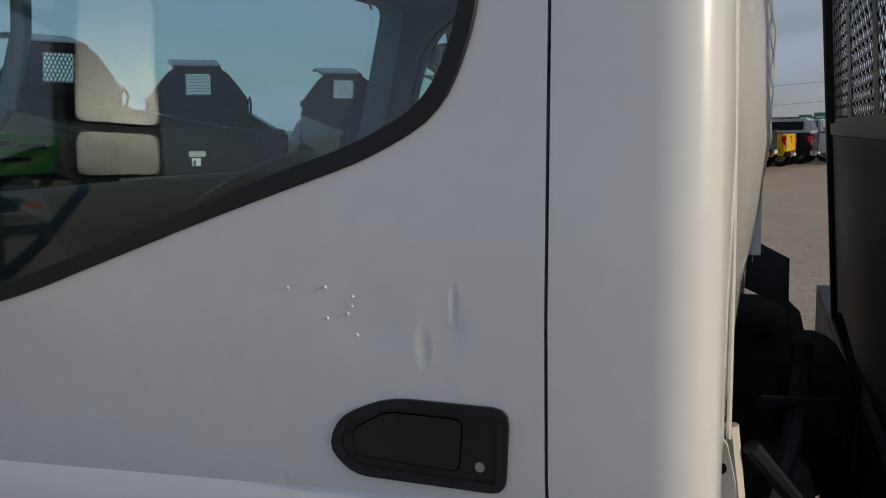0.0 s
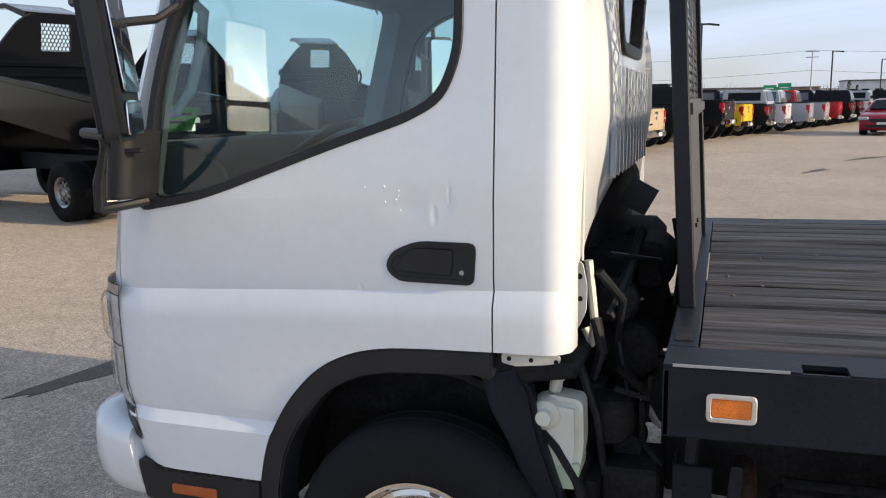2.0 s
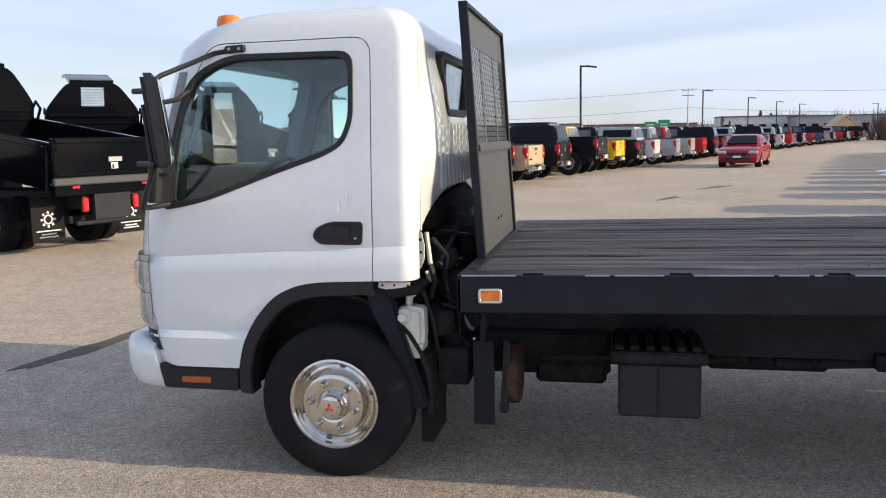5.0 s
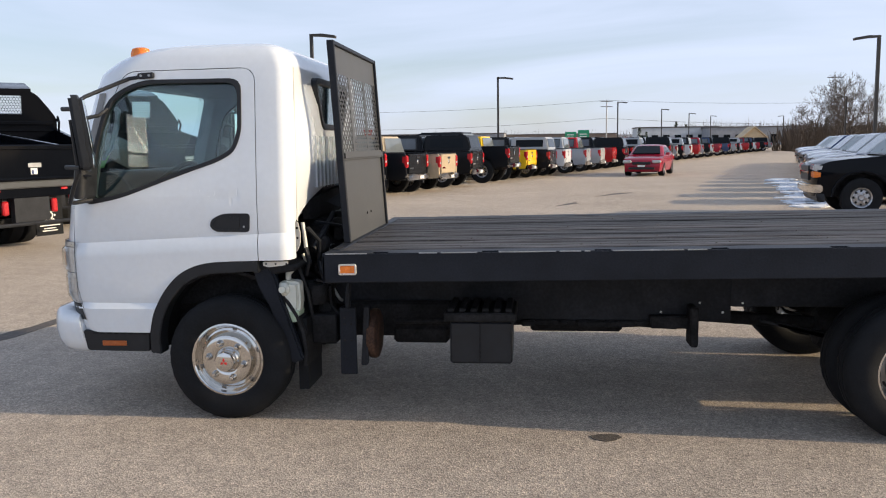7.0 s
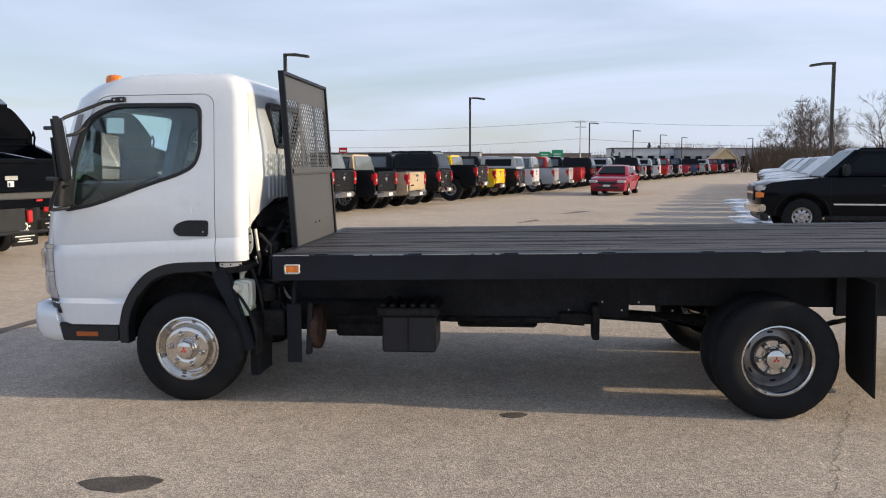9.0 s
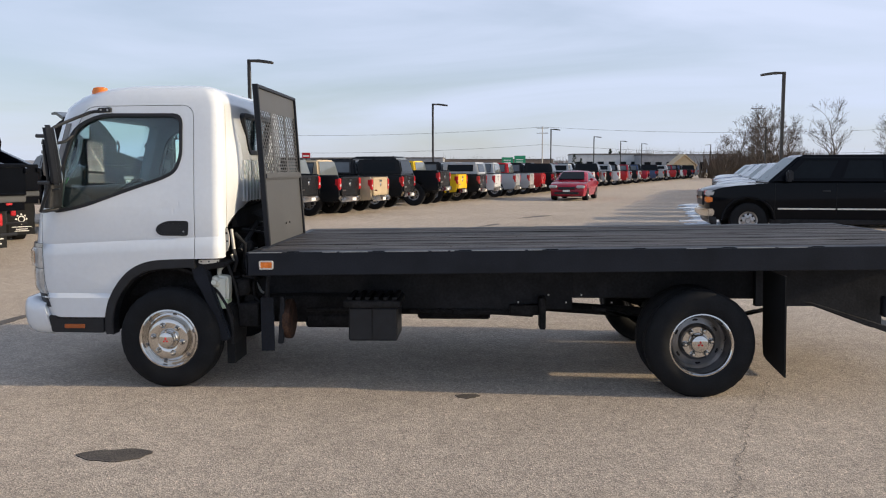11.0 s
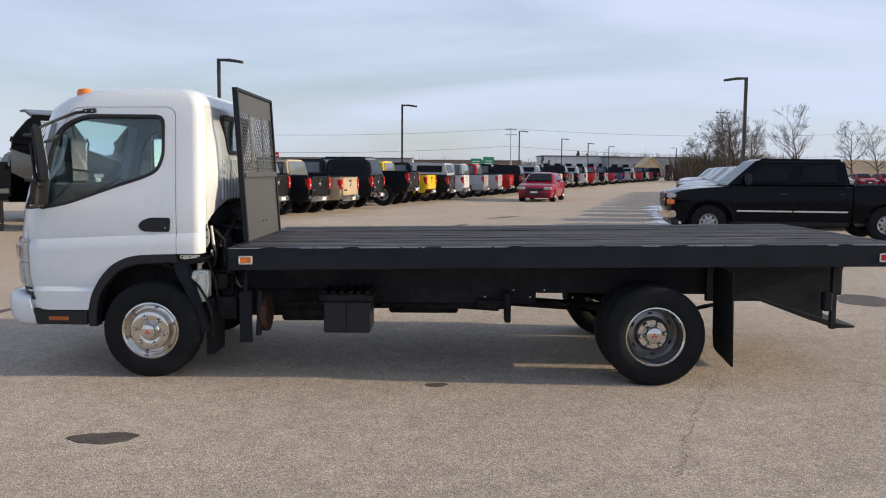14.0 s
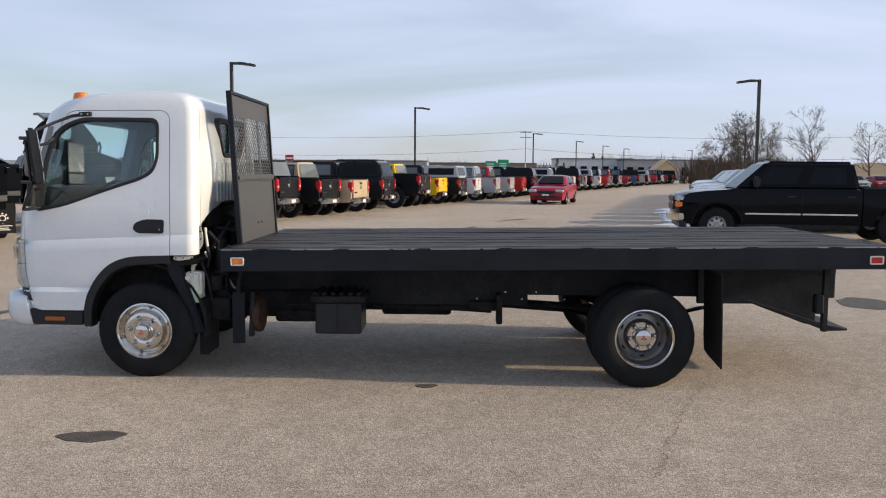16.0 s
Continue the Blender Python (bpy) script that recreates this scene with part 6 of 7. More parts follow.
def sedan(color, label, m):
    t = thing("sedan", label, "car", m)
    def swell(c):
        k = 1.0 - 0.05 * ((c.z - 0.62) / 0.38) ** 2 - 0.10 * (max(0.0, abs(c.x) - 1.5) / 1.0) ** 2
        return Vector((c.x - 0.16 * (c.y / 0.91) ** 2 * max(0.0, (c.x - 1.9) / 0.6) + 0.12 * (c.y / 0.91) ** 2 * max(0.0, (-c.x - 1.9) / 0.6), c.y * k, c.z - 0.035 * (c.y / 0.9) ** 2 * (c.z > 0.7)))
    bm = bmesh.new()
    prism(bm, [(-2.42, 0.30), (-2.48, 0.55), (-2.46, 0.80), (-2.36, 0.95), (-1.7, 1.0), (1.0, 0.98), (1.6, 0.93), (2.1, 0.84), (2.36, 0.72), (2.46, 0.55), (2.44, 0.30), (2.36, 0.22)] + arch_line(1.45, 0.37, 0.24)[::-1] + arch_line(-1.4, 0.37, 0.24)[::-1],
          "y", -0.91, 0.91)
    sliced(bm, (-1.9, -0.5, 0.4, 1.9), (-0.75, -0.4, 0, 0.4, 0.75), (0.42, 0.55, 0.68, 0.8, 0.9))
    body = part("body", bm, PAINTS[color], t, bevel=0.03, segments=2, warp=swell)
    line = smooth_line([(1.18, 0.955), (0.75, 1.17), (0.36, 1.36), (0.0, 1.445), (-0.45, 1.465), (-0.90, 1.43), (-1.35, 1.30), (-1.75, 1.12), (-2.02, 0.985)], 3)

    def half(z):
        return 0.85 - 0.20 * max(0.0, z - 0.94) / 0.50
    bm = bmesh.new()
    rows = []
    for x, z in line:
        e = min(0.07, 0.4 * (z - 0.94))
        w = half(z - e)
        near = [(x, -half(0.94), 0.93), (x, -w, z - e), (x, -w + 0.05, z - e * 0.35), (x, -w * 0.70, z), (x, -w * 0.35, z + 0.012)]
        rows.append(near + [(x, 0, z + 0.016)] + [(px, -py, pz) for px, py, pz in near[::-1]])
    skin(bm, rows)
    house = part("greenhouse", bm, PAINTS[color], t, smooth=50)
    for s in (-1, 1):
        for quad in (((0.80, 0.985), (-0.16, 0.985), (-0.16, 1.375), (0.26, 1.30)), ((-0.24, 0.985), (-1.15, 0.985), (-1.10, 1.29), (-0.24, 1.375)), ((-1.22, 1.0), (-1.55, 1.0), (-1.50, 1.12), (-1.20, 1.24))):
            bm = bmesh.new()
            pane_on(bm, *[(x, s * (half(z) + 0.001), z) for x, z in quad], 0.008 * s)
            part("side_glass", bm, CARGLASS, house, smooth=0)
        bm = boxes((2.20, 2.475, s * 0.68 - 0.2, s * 0.68 + 0.2, 0.62, 0.76))
        part("head_lamp", bm, LENS, t, "clear head lamp", bevel=0.04)
        bm = boxes((0.75, 0.9, s * 0.98 - 0.09, s * 0.98 + 0.09, 0.98, 1.10))
        part("door_mirror", bm, PAINTS[color], t, bevel=0.03)
        bm = boxes((-2.5, -2.40, s * 0.66 - 0.2, s * 0.66 + 0.2, 0.72, 0.88))
        part("tail_lamp", bm, RED, t, bevel=0.03)
        for x in (-1.4, 1.45):
            car_wheel(t, x, s * 0.78, 0.33)
    for x0, z0, x1, z1, name in ((1.08, 1.03, 0.38, 1.372, "windscreen"), (-1.86, 1.09, -1.30, 1.34, "rear_glass")):
        bm = bmesh.new()
        pane_on(bm, (x0, -0.66, z0), (x0, 0.66, z0), (x1, 0.54, z1), (x1, -0.54, z1), 0.045 * (1 if x0 > 0 else -1))
        part(name, bm, CARGLASS, house, smooth=0)
    bm = boxes((2.44, 2.512, -0.42, 0.42, 0.56, 0.68))
    part("grille", bm, BLACK, t, bevel=0.01)
    bm = boxes((2.46, 2.522, -0.60, 0.60, 0.33, 0.43))
    part("air_intake", bm, BLACK, t, bevel=0.01)
    bm = boxes((2.49, 2.525, -0.17, 0.17, 0.45, 0.54))
    part("plate", bm, WHITEBAR, t)
    bm = boxes((-2.3, 2.3, -0.7, 0.7, 0.2, 0.4))
    part("underbody", bm, GRIME, t)
    return t


def dump_truck(m, label, tilt=8.0):
    """A black contractor's dump truck, nose along +x, tail at the origin."""
    t = thing("dump_truck", label, "dump truck", m, "dump trucks in a row")
    K = PAINTS["black"]
    for s in (-1, 1):
        bm = boxes((0.1, 6.2, s * 0.42 - 0.04, s * 0.42 + 0.04, 0.66, 0.90))
        part("frame_rail", bm, FRAME, t)
    hinge = Matrix.Translation((0.25, 0, 1.0)) @ Matrix.Rotation(radians(-tilt), 4, "Y") @ Matrix.Translation((-0.25, 0, -1.0))

    def up(c):
        return hinge @ Vector((c.x, c.y * 0.84, c.z))
    bm = boxes((0.05, 3.5, -1.16, 1.16, 1.0, 1.10))
    floor = part("bed_floor", bm, K, t, warp=up)
    for s in (-1, 1):
        bm = bmesh.new()
        prism(bm, [(0.05, 1.10), (3.5, 1.10), (3.5, 1.64), (0.05, 1.58)], "y", s * 1.15 - 0.03, s * 1.15 + 0.03)
        wall = part("bed_side", bm, K, t, "glossy black steel bed side", warp=up)
        bm = boxes((0.0, 3.52, s * 1.16 - 0.06, s * 1.16 + 0.06, 1.58, 1.68))
        part("top_rail", bm, K, wall, bevel=0.015, warp=up)
        bm = bmesh.new()
        prism(bm, [(0.05, 0.98), (3.5, 0.98), (3.5, 1.10), (0.05, 1.10)], "y", s * 1.10 - 0.05, s * 1.10 + 0.05)
        part("lower_beam", bm, K, wall, bevel=0.01, warp=up)
        bm = boxes((0.10, 0.24, s * 1.20 - 0.05, s * 1.20 + 0.05, 0.98, 1.62))
        part("corner_post", bm, K, wall, bevel=0.01, warp=up)
    # headboard with a meshed window and a forward shield
    bm = bmesh.new()
    o = rounded([(-1.18, 1.10), (1.18, 1.10), (1.18, 1.92), (1.02, 2.12), (0.66, 2.50), (0.34, 2.60), (-0.34, 2.60), (-0.66, 2.50), (-1.02, 2.12), (-1.18, 1.92)], [0.02, 0.02, 0.2, 0.2, 0.22, 0.1, 0.1, 0.22, 0.2, 0.2], 4)
    prism(bm, o, "x", 3.44, 3.50)
    hole = bmesh.new()
    prism(hole, [(-0.29, 2.02), (0.29, 2.02), (0.29, 2.44), (-0.29, 2.44)], "x", 3.3, 3.7)
    c = solid(hole)
    board = solid(bm)
    cutb = carve(board, [("DIFFERENCE", c)])
    discard(c, board)
    hb = part("headboard", cutb, K, t, "black steel headboard with mesh window", warp=up)
    bm = bmesh.new()
    for i in range(8):
        for j in range(7):
            y, z = -0.30 + 0.0725 * (i + 0.5 * (j % 2)), 2.02 + 0.060 * j
            tube(bm, [(3.46, y, z), (3.46, y + 0.036, z + 0.026)], 0.008, 4)
            tube(bm, [(3.46, y + 0.0725, z), (3.46, y + 0.036, z + 0.026)], 0.008, 4)
            tube(bm, [(3.46, y + 0.036, z + 0.026), (3.46, y + 0.036, z + 0.060)], 0.008, 4)
    part("window_mesh", bm, K, hb, "honeycomb mesh", warp=up, smooth=0)
    bm = bmesh.new()
    prism(bm, [(3.49, 2.50), (3.49, 2.60), (4.15, 2.68), (4.55, 2.62), (4.53, 2.56), (4.1, 2.60)], "y", -0.55, 0.55)
    part("cab_shield", bm, K, hb, "forward shield over the cab", warp=up)
    bm = boxes((3.40, 3.44, -1.1, 1.1, 1.78, 1.86), (3.41, 3.44, -1.15, 1.15, 1.62, 1.67))
    part("headboard_rib", bm, K, hb, bevel=0.01, warp=up)
    for s in (-1, 1):
        bm = bmesh.new()
        tube(bm, [(3.36, s * 1.2, 1.66), (3.28, s * 1.2, 1.86), (3.42, s * 1.2, 1.97), (3.50, s * 1.2, 1.86)], 0.03, 6)
        part("step_loop", bm, K, hb, warp=up)
    # tailgate
    bm = boxes((-0.04, 0.05, -0.98, 0.98, 1.15, 1.72))
    gate = part("tailgate", bm, K, t, "black tailgate with small stickers", bevel=0.02)
    for y0, y1, z0, z1 in ((-0.95, 0.95, 1.64, 1.71), (-0.95, 0.95, 1.16, 1.20)):
        bm = boxes((-0.07, -0.04, y0, y1, z0, z1))
        part("gate_rib", bm, K, gate, bevel=0.01)
    for y0, y1, z0, z1, mm in ((-0.18, 0.06, 1.36, 1.43, GALV), (-0.10, 0.02, 1.25, 1.345, WHITEBAR), (-0.03, 0.005, 1.255, 1.32, PAINTS["blue"])):
        bm = boxes((-0.046 if mm is not PAINTS["blue"] else -0.050, -0.04, y0, y1, z0, z1))
        part("sticker", bm, mm, gate, smooth=0)
    bm = boxes((-0.03, 0.15, -0.98, 0.98, 1.03, 1.148))
    part("rear_beam", bm, PAINTS["grey"], t, "dark grey rear beam", bevel=0.02)
    bm = boxes((0.0, 0.12, -0.96, 0.96, 0.88, 1.028))
    part("rear_apron", bm, K, t, "black apron below the beam", bevel=0.01)
    for s in (-1, 1):
        bm = boxes((0.02, 0.09, s * 0.45 - 0.055, s * 0.45 + 0.055, 0.62, 0.84))
        part("tail_lamp", bm, RED, t, "red tail lamp", bevel=0.02)
        bm = boxes((-0.01, 0.0, s * 0.62 - 0.06, s * 0.62 + 0.06, 0.985, 1.02))
        part("marker_lamp", bm, RED, t)
        bm = boxes((0.55, 0.565, s * 0.74 - 0.27, s * 0.74 + 0.27, 0.18, 0.86))
        flap = part("mudflap", bm, RUBBER, t, "black mudflap with white emblem")
        bm = bmesh.new()
        lathe(bm, [(0.052, -0.002), (0.075, -0.002), (0.075, 0.0)], (0.548, s * 0.74, 0.52), "x", 20)
        for k in range(8):
            a = math.pi * k / 4
            lathe(bm, [(0.0, -0.002), (0.022, -0.002), (0.022, 0.0)], (0.548, s * 0.74 + 0.105 * math.cos(a), 0.52 + 0.105 * math.sin(a)), "x", 6)
        part("flap_emblem", bm, WHITEBAR, flap, "round white emblem", smooth=0)
        for y0, y1, z in ((-0.20, 0.20, 0.34), (-0.12, 0.12, 0.29), (-0.15, 0.15, 0.25)):
            bm = boxes((0.544, 0.55, s * 0.74 + y0, s * 0.74 + y1, z, z + 0.018))
            part("flap_bar", bm, WHITEBAR, flap, smooth=0)
        for y in (0.90, 0.60):
            car_wheel(t, 1.55, s * y, 0.42)
        car_wheel(t, 5.5, s * 0.92, 0.42)
    bm = boxes((0.0, 0.10, -0.32, 0.32, 0.50, 0.88))
    hitch = part("hitch_plate", bm, FRAME, t)
    bm = bmesh.new()
    tube(bm, [(-0.06, -0.7, 0.47), (-0.06, 0.7, 0.47)], 0.03, 8)
    part("hitch_bar", bm, FRAME, hitch)
    bm = boxes((1.13, 1.63, -0.9, 0.9, 0.36, 0.48))
    part("axle", bm, GRIME, t)
    # cab
    bm = bmesh.new()
    prism(bm, [(3.80, 0.62), (3.80, 1.42), (5.20, 1.45), (6.35, 1.36), (6.70, 1.2), (6.75, 0.62)] + arch_line(5.5, 0.52, 0.6)[::-1], "y", -1.0, 1.0)
    body = part("cab_body", bm, K, t, bevel=0.05, segments=2)
    bm = bmesh.new()
    loft_cab(bm, (3.82, 5.25), (3.95, 4.65), 1.42, 2.02, 0.96, 0.78)
    house = part("greenhouse", bm, K, t, bevel=0.05, segments=2)
    for s in (-1, 1):
        bm = bmesh.new()
        pane_on(bm, (4.10, s * 0.935, 1.5), (5.0, s * 0.935, 1.5), (4.57, s * 0.80, 1.94), (4.13, s * 0.80, 1.94), -0.01 * s)
        part("side_glass", bm, CARGLASS, house, smooth=0)
    return t


first_dump = dump_truck(pose(-6.20, 8.20, 0, 0, 0, 160), "glossy black dump truck with slightly raised bed in a row")
for x, y, a in ((-7.92, 11.5, 133), (-6.52, 15.15, 133), (-5.2, 19.0, 133), (-6.6, 3.8, 160)):
    copy_thing(first_dump, pose(x, y, 0, 0, 0, a))

HEAD_L = 167.0
head_v, right_v = Vector((-0.974, 0.225, 0)), Vector((0.225, 0.974, 0))
ROW_L = [("charcoal", 0.12, True, "", False), ("charcoal", 0.05, True, "", False), ("tan", 0, False, "", False), ("charcoal", 0.06, True, "charcoal", False), ("charcoal", 0.20, True, "", False), ("yellow", 0.03, False, "", False),
         ("charcoal", 0, True, "silver", False), ("white", 0, True, "", False), ("silver", 0, True, "", False), ("silver", 0, False, "", False), ("red", 0, False, "", False), ("charcoal", 0.0, True, "charcoal", False),
         ("charcoal", 0.03, True, "", False), ("white", 0, True, "silver", False), ("red", 0, False, "", False), ("white", 0, True, "", False)]
LATER = [("charcoal", 0.03, True, "", False), ("white", 0, True, "", False), ("charcoal", 0.06, True, "charcoal", False), ("maroon", 0, True, "", False), ("silver", 0, True, "", False), ("charcoal", 0, True, "silver", False),
         ("blue", 0, True, "", False), ("white", 0, False, "", False), ("red", 0, False, "", False), ("silver", 0, False, "", False), ("charcoal", 0.05, True, "", False)]
STEPS = [-1.75, 0.85, 2.9, 5.7, 9.3, 12.45, 14.95, 17.35]
made = {}
for k in range(40):
    color, lift, crew, topper, frost = ROW_L[k] if k < len(ROW_L) else LATER[(k * 7) % len(LATER)]
    along = STEPS[k] if k < len(STEPS) else STEPS[-1] + 2.85 * (k + 1 - len(STEPS))
    corner = Vector((-2.05, 23.6, 0)) + Vector((0.33, 0.944, 0)) * along + head_v * random.uniform(-0.25, 0.25) + Vector((0.0021 * max(0, k - 6) ** 2, 0, 0))
    tail = -3.30 if crew else -2.40
    c = corner - right_v * 1.0 + head_v * (0.05 - tail)
    m = pose(c.x, c.y, 0, 0, 0, HEAD_L + random.uniform(-2, 2))
    key = (color, lift, crew, topper)
    if key in made:
        copy_thing(made[key], m)
    else:
        word = {"silver": "silver-grey", "charcoal": "black", "maroon": "dark red", "blue": "dark blue"}.get(color, color)
        made[key] = pickup(color, f"{word} {'crew-cab' if crew else 'two-door'} pickup{' with bed topper' if topper else ''} parked in a long row", m, lift, crew, topper, tail=tail)
HEAD_R = 172.0
hr, rr_v = Vector((math.cos(radians(HEAD_R)), math.sin(radians(HEAD_R)), 0)), Vector((0.262, 0.965, 0)).normalized()
ROW_R = [("black", True, True), ("silver", True, True), ("blue", True, False), ("white", True, True), ("silver", True, False), ("grey", True, True), ("white", False, True), ("silver", True, False)]
made_r = {}
for k, (color, crew, frost) in enumerate(ROW_R + ROW_R[1:]):
    c = Vector((8.06, 15.9, 0)) - hr * 2.75 + rr_v * (2.95 * k) + hr * (random.uniform(-0.2, 0.2) - 0.35) * (k > 0) + Vector((-0.40, -0.95, 0)) * (k == 0)
    m = pose(c.x, c.y, 0, 0, 0, HEAD_R)
    if (color, crew, frost) in made_r:
        copy_thing(made_r[(color, crew, frost)], m)
    else:
        word = {"silver": "silver-grey", "grey": "dark grey", "blue": "dark blue"}.get(color, color)
        made_r[(color, crew, frost)] = pickup(color, f"{word} pickup{' with frosted glass' if frost else ''} parked nose to the lane", m, -0.01 if k == 0 else -0.12, crew, "", frost, tail=-3.35, pane=CARGLASS if k == 0 else None)
far_cars = [sedan(c, f"{w} car parked in a far row across the lot", pose(41 + 2.7 * i, 84 + 0.4 * i, 0, 0, 0, 265)) for i, (c, w) in enumerate((("white", "white"), ("silver", "silver-grey"), ("maroon", "red")))]
for k in range(3, 11):
    copy_thing(far_cars[(0, 1, 0, 2, 0)[k % 5]], pose(41 + 2.7 * k, 84 + 0.4 * k, 0, 0, 0, 265))
copy_thing(made_r[("silver", True, True)], pose(-12.5, -9.5, 0, 0, 0, 40))
sedan("maroon", "red sedan standing in the lane between the rows", pose(7.35, 38.6, 0, 0, 0, 254))


# ---- lamp posts, wires, signs ----
def lamp_post(x, y, h, arm, base=0.45):
    t = thing("lamp_post", "dark bronze square lamp post with one flat head", "lamp post", pose(x, y, 0), "lot lamp posts")
    bm = boxes((-0.07, 0.07, -0.07, 0.07, 0.0, h))
    part("pole", bm, POLE, t, bevel=0.01)
    bm = bmesh.new()
    lathe(bm, [(0.28, 0.0), (0.28, base), (0.0, base)], (0, 0, 0), "z", 16)
    part("footing", bm, GALV, t, "concrete footing")
    bm = bmesh.new()
    prism(bm, rounded([(0.05 * arm, h - 0.10), (0.45 * arm, h - 0.12), (1.05 * arm, h - 0.20), (1.08 * arm, h - 0.10), (0.5 * arm, h - 0.01), (0.05 * arm, h - 0.02)], 0.02), "y", -0.17, 0.17)
    part("head", bm, POLE, t, bevel=0.01)
    return t


for x, y, h, arm in ((-7.9, 32.3, 6.45, 1), (-0.9, 55.6, 6.2, 1), (17.0, 36.2, 6.2, -1), (11.0, 96.3, 6.2, 1), (19.5, 121.7, 6.2, 1), (26.9, 142.7, 6.2, 1), (33.7, 159.6, 6.2, 1), (35.0, 93.0, 6.2, -1), (49.0, 168, 6.2, -1)):
    lamp_post(x, y, h, arm)
for x, y, h in ((-70, 196, 10.2), (17.2, 192, 11.0), (105, 190, 10.8), (52.4, 150, 12.4)):
    slim = h > 12
    t = thing("utility_pole", "grey wooden utility pole with cross-arm", "utility pole", pose(x, y, 0))
    bm = bmesh.new()
    tube(bm, [(0, 0, 0), (0, 0, h)], 0.09 if slim else 0.17, 8, 0.07 if slim else 0.12)
    part("post", bm, GALV, t)
    for z in (h - 0.35,) if slim else (h - 0.35, h - 1.5):
        bm = boxes((-1.3, 1.3, -0.06, 0.06, z - 0.07, z + 0.07))
        part("cross_arm", bm, BARK, t)
for (x0, y0, z0), (x1, y1, z1) in (((-70, 196, 10.1), (17.2, 192, 10.9)), ((17.2, 192, 10.9), (105, 190, 10.6)), ((-70, 196, 6.0), (17.2, 192, 6.9)), ((17.2, 192, 6.9), (105, 190, 5.4))):
    bm = bmesh.new()
    tube(bm, [(lerp(x0, x1, k / 14), lerp(y0, y1, k / 14), lerp(z0, z1, k / 14) - 5.2 * (k / 14) * (1 - k / 14)) for k in range(15)], 0.028, 4)
    tagged(part("overhead_wire", bm, GRIME), "dark sagging overhead wire", "wire")
t = thing("road_sign", "green overhead road sign panels on steel posts", "road sign", pose(10.2, 180, 0))
for x0, x1, z0, z1 in ((-2.6, -0.2, 2.2, 3.85), (0.1, 2.5, 2.3, 4.2)):
    bm = boxes((x0, x1, -0.05, 0.05, z0, z1))
    panel = part("panel", bm, GREENSIGN, t)
    for k in range(2):
        bm = boxes((x0 + 0.4, x1 - 0.5, -0.06, -0.05, z0 + 0.45 + 0.5 * k, z0 + 0.62 + 0.5 * k))
        part("sign_bar", bm, WHITEBAR, panel)
bm = boxes((-1.5, -1.35, 0.06, 0.2, 0, 3.6), (1.2, 1.35, 0.06, 0.2, 0, 4.0))
part("sign_post", bm, GALV, t)
t = thing("pylon_sign", "small dark red and white pylon sign", "sign", pose(-23.2, 121, 0))
bm = boxes((-0.08, 0.08, -0.08, 0.08, 0, 3.2))
part("post", bm, POLE, t)
bm = boxes((-0.6, 0.6, -0.12, 0.12, 3.1, 3.9))
part("panel", bm, PAINTS["red"], t)
bm = boxes((-0.45, 0.45, -0.13, -0.12, 3.3, 3.5))
part("sign_bar", bm, WHITEBAR, t)

# ---- far buildings ----
WALL_W = mat("pale_metal_wall", (0.55, 0.56, 0.57), 0.6, spread=0.12, scale=0.6)
WALL_G = mat("grey_block_wall", (0.28, 0.29, 0.31), 0.8, spread=0.15, scale=0.8)
WALL_T = mat("tan_siding", (0.55, 0.42, 0.26), 0.8, spread=0.12, scale=0.8)
ROOF = mat("dark_roof", (0.12, 0.11, 0.105), 0.85, spread=0.15, scale=1)
BRICKW = mat("brown_brick", (0.20, 0.155, 0.125), 0.85, spread=0.2, scale=2)


def shed(x, y, w, d, h, wall, label, bays, gable=0.0):
    t = thing("building", label, "building", pose(x, y, 0))
    bm = bmesh.new()
    if gable:
        prism(bm, [(-w / 2, 0), (w / 2, 0), (w / 2, h), (0, h + gable), (-w / 2, h)], "y", 0, d)
    else:
        box(bm, -w / 2, w / 2, 0, d, 0, h)
    part("wall", bm, wall, t)
    bm = bmesh.new()
    if gable:
        prism(bm, [(-w / 2 - 0.4, h - 0.2), (0, h + gable + 0.1), (w / 2 + 0.4, h - 0.2), (w / 2 + 0.4, h + 0.1), (0, h + gable + 0.4), (-w / 2 - 0.4, h + 0.1)], "y", -0.4, d + 0.4)
    else:
        box(bm, -w / 2 - 0.2, w / 2 + 0.2, -0.2, d + 0.2, h, h + 0.35)
    part("roof", bm, ROOF if not gable else WALL_T, t)
    for k in range(bays):
        x0 = -w / 2 + w * (k + 0.22) / bays
        bm = boxes((x0, x0 + w * 0.56 / bays, -0.12, 0.0, 0.6, h * 0.62))
        win = part("window", bm, CARGLASS, t)
        bm = boxes((x0 - 0.1, x0 + w * 0.56 / bays + 0.1, -0.16, -0.12, h * 0.62, h * 0.62 + 0.15))
        part("lintel", bm, wall, win)
    return t


shed(44, 262, 24, 14, 5.6, WALL_W, "long pale flat-roofed showroom", 7)
shed(64, 250, 26, 14, 5.2, WALL_G, "long grey flat-roofed dealership building", 8)
shed(58.2, 228, 6, 7, 2.2, WALL_T, "tan gabled house with pale roof", 2, 2.6)
shed(-40, 300, 60, 20, 5.0, WALL_G, "low grey warehouse far beyond the lot", 10)
shed(8, 320, 46, 20, 4.6, BRICKW, "low brown brick building", 9)

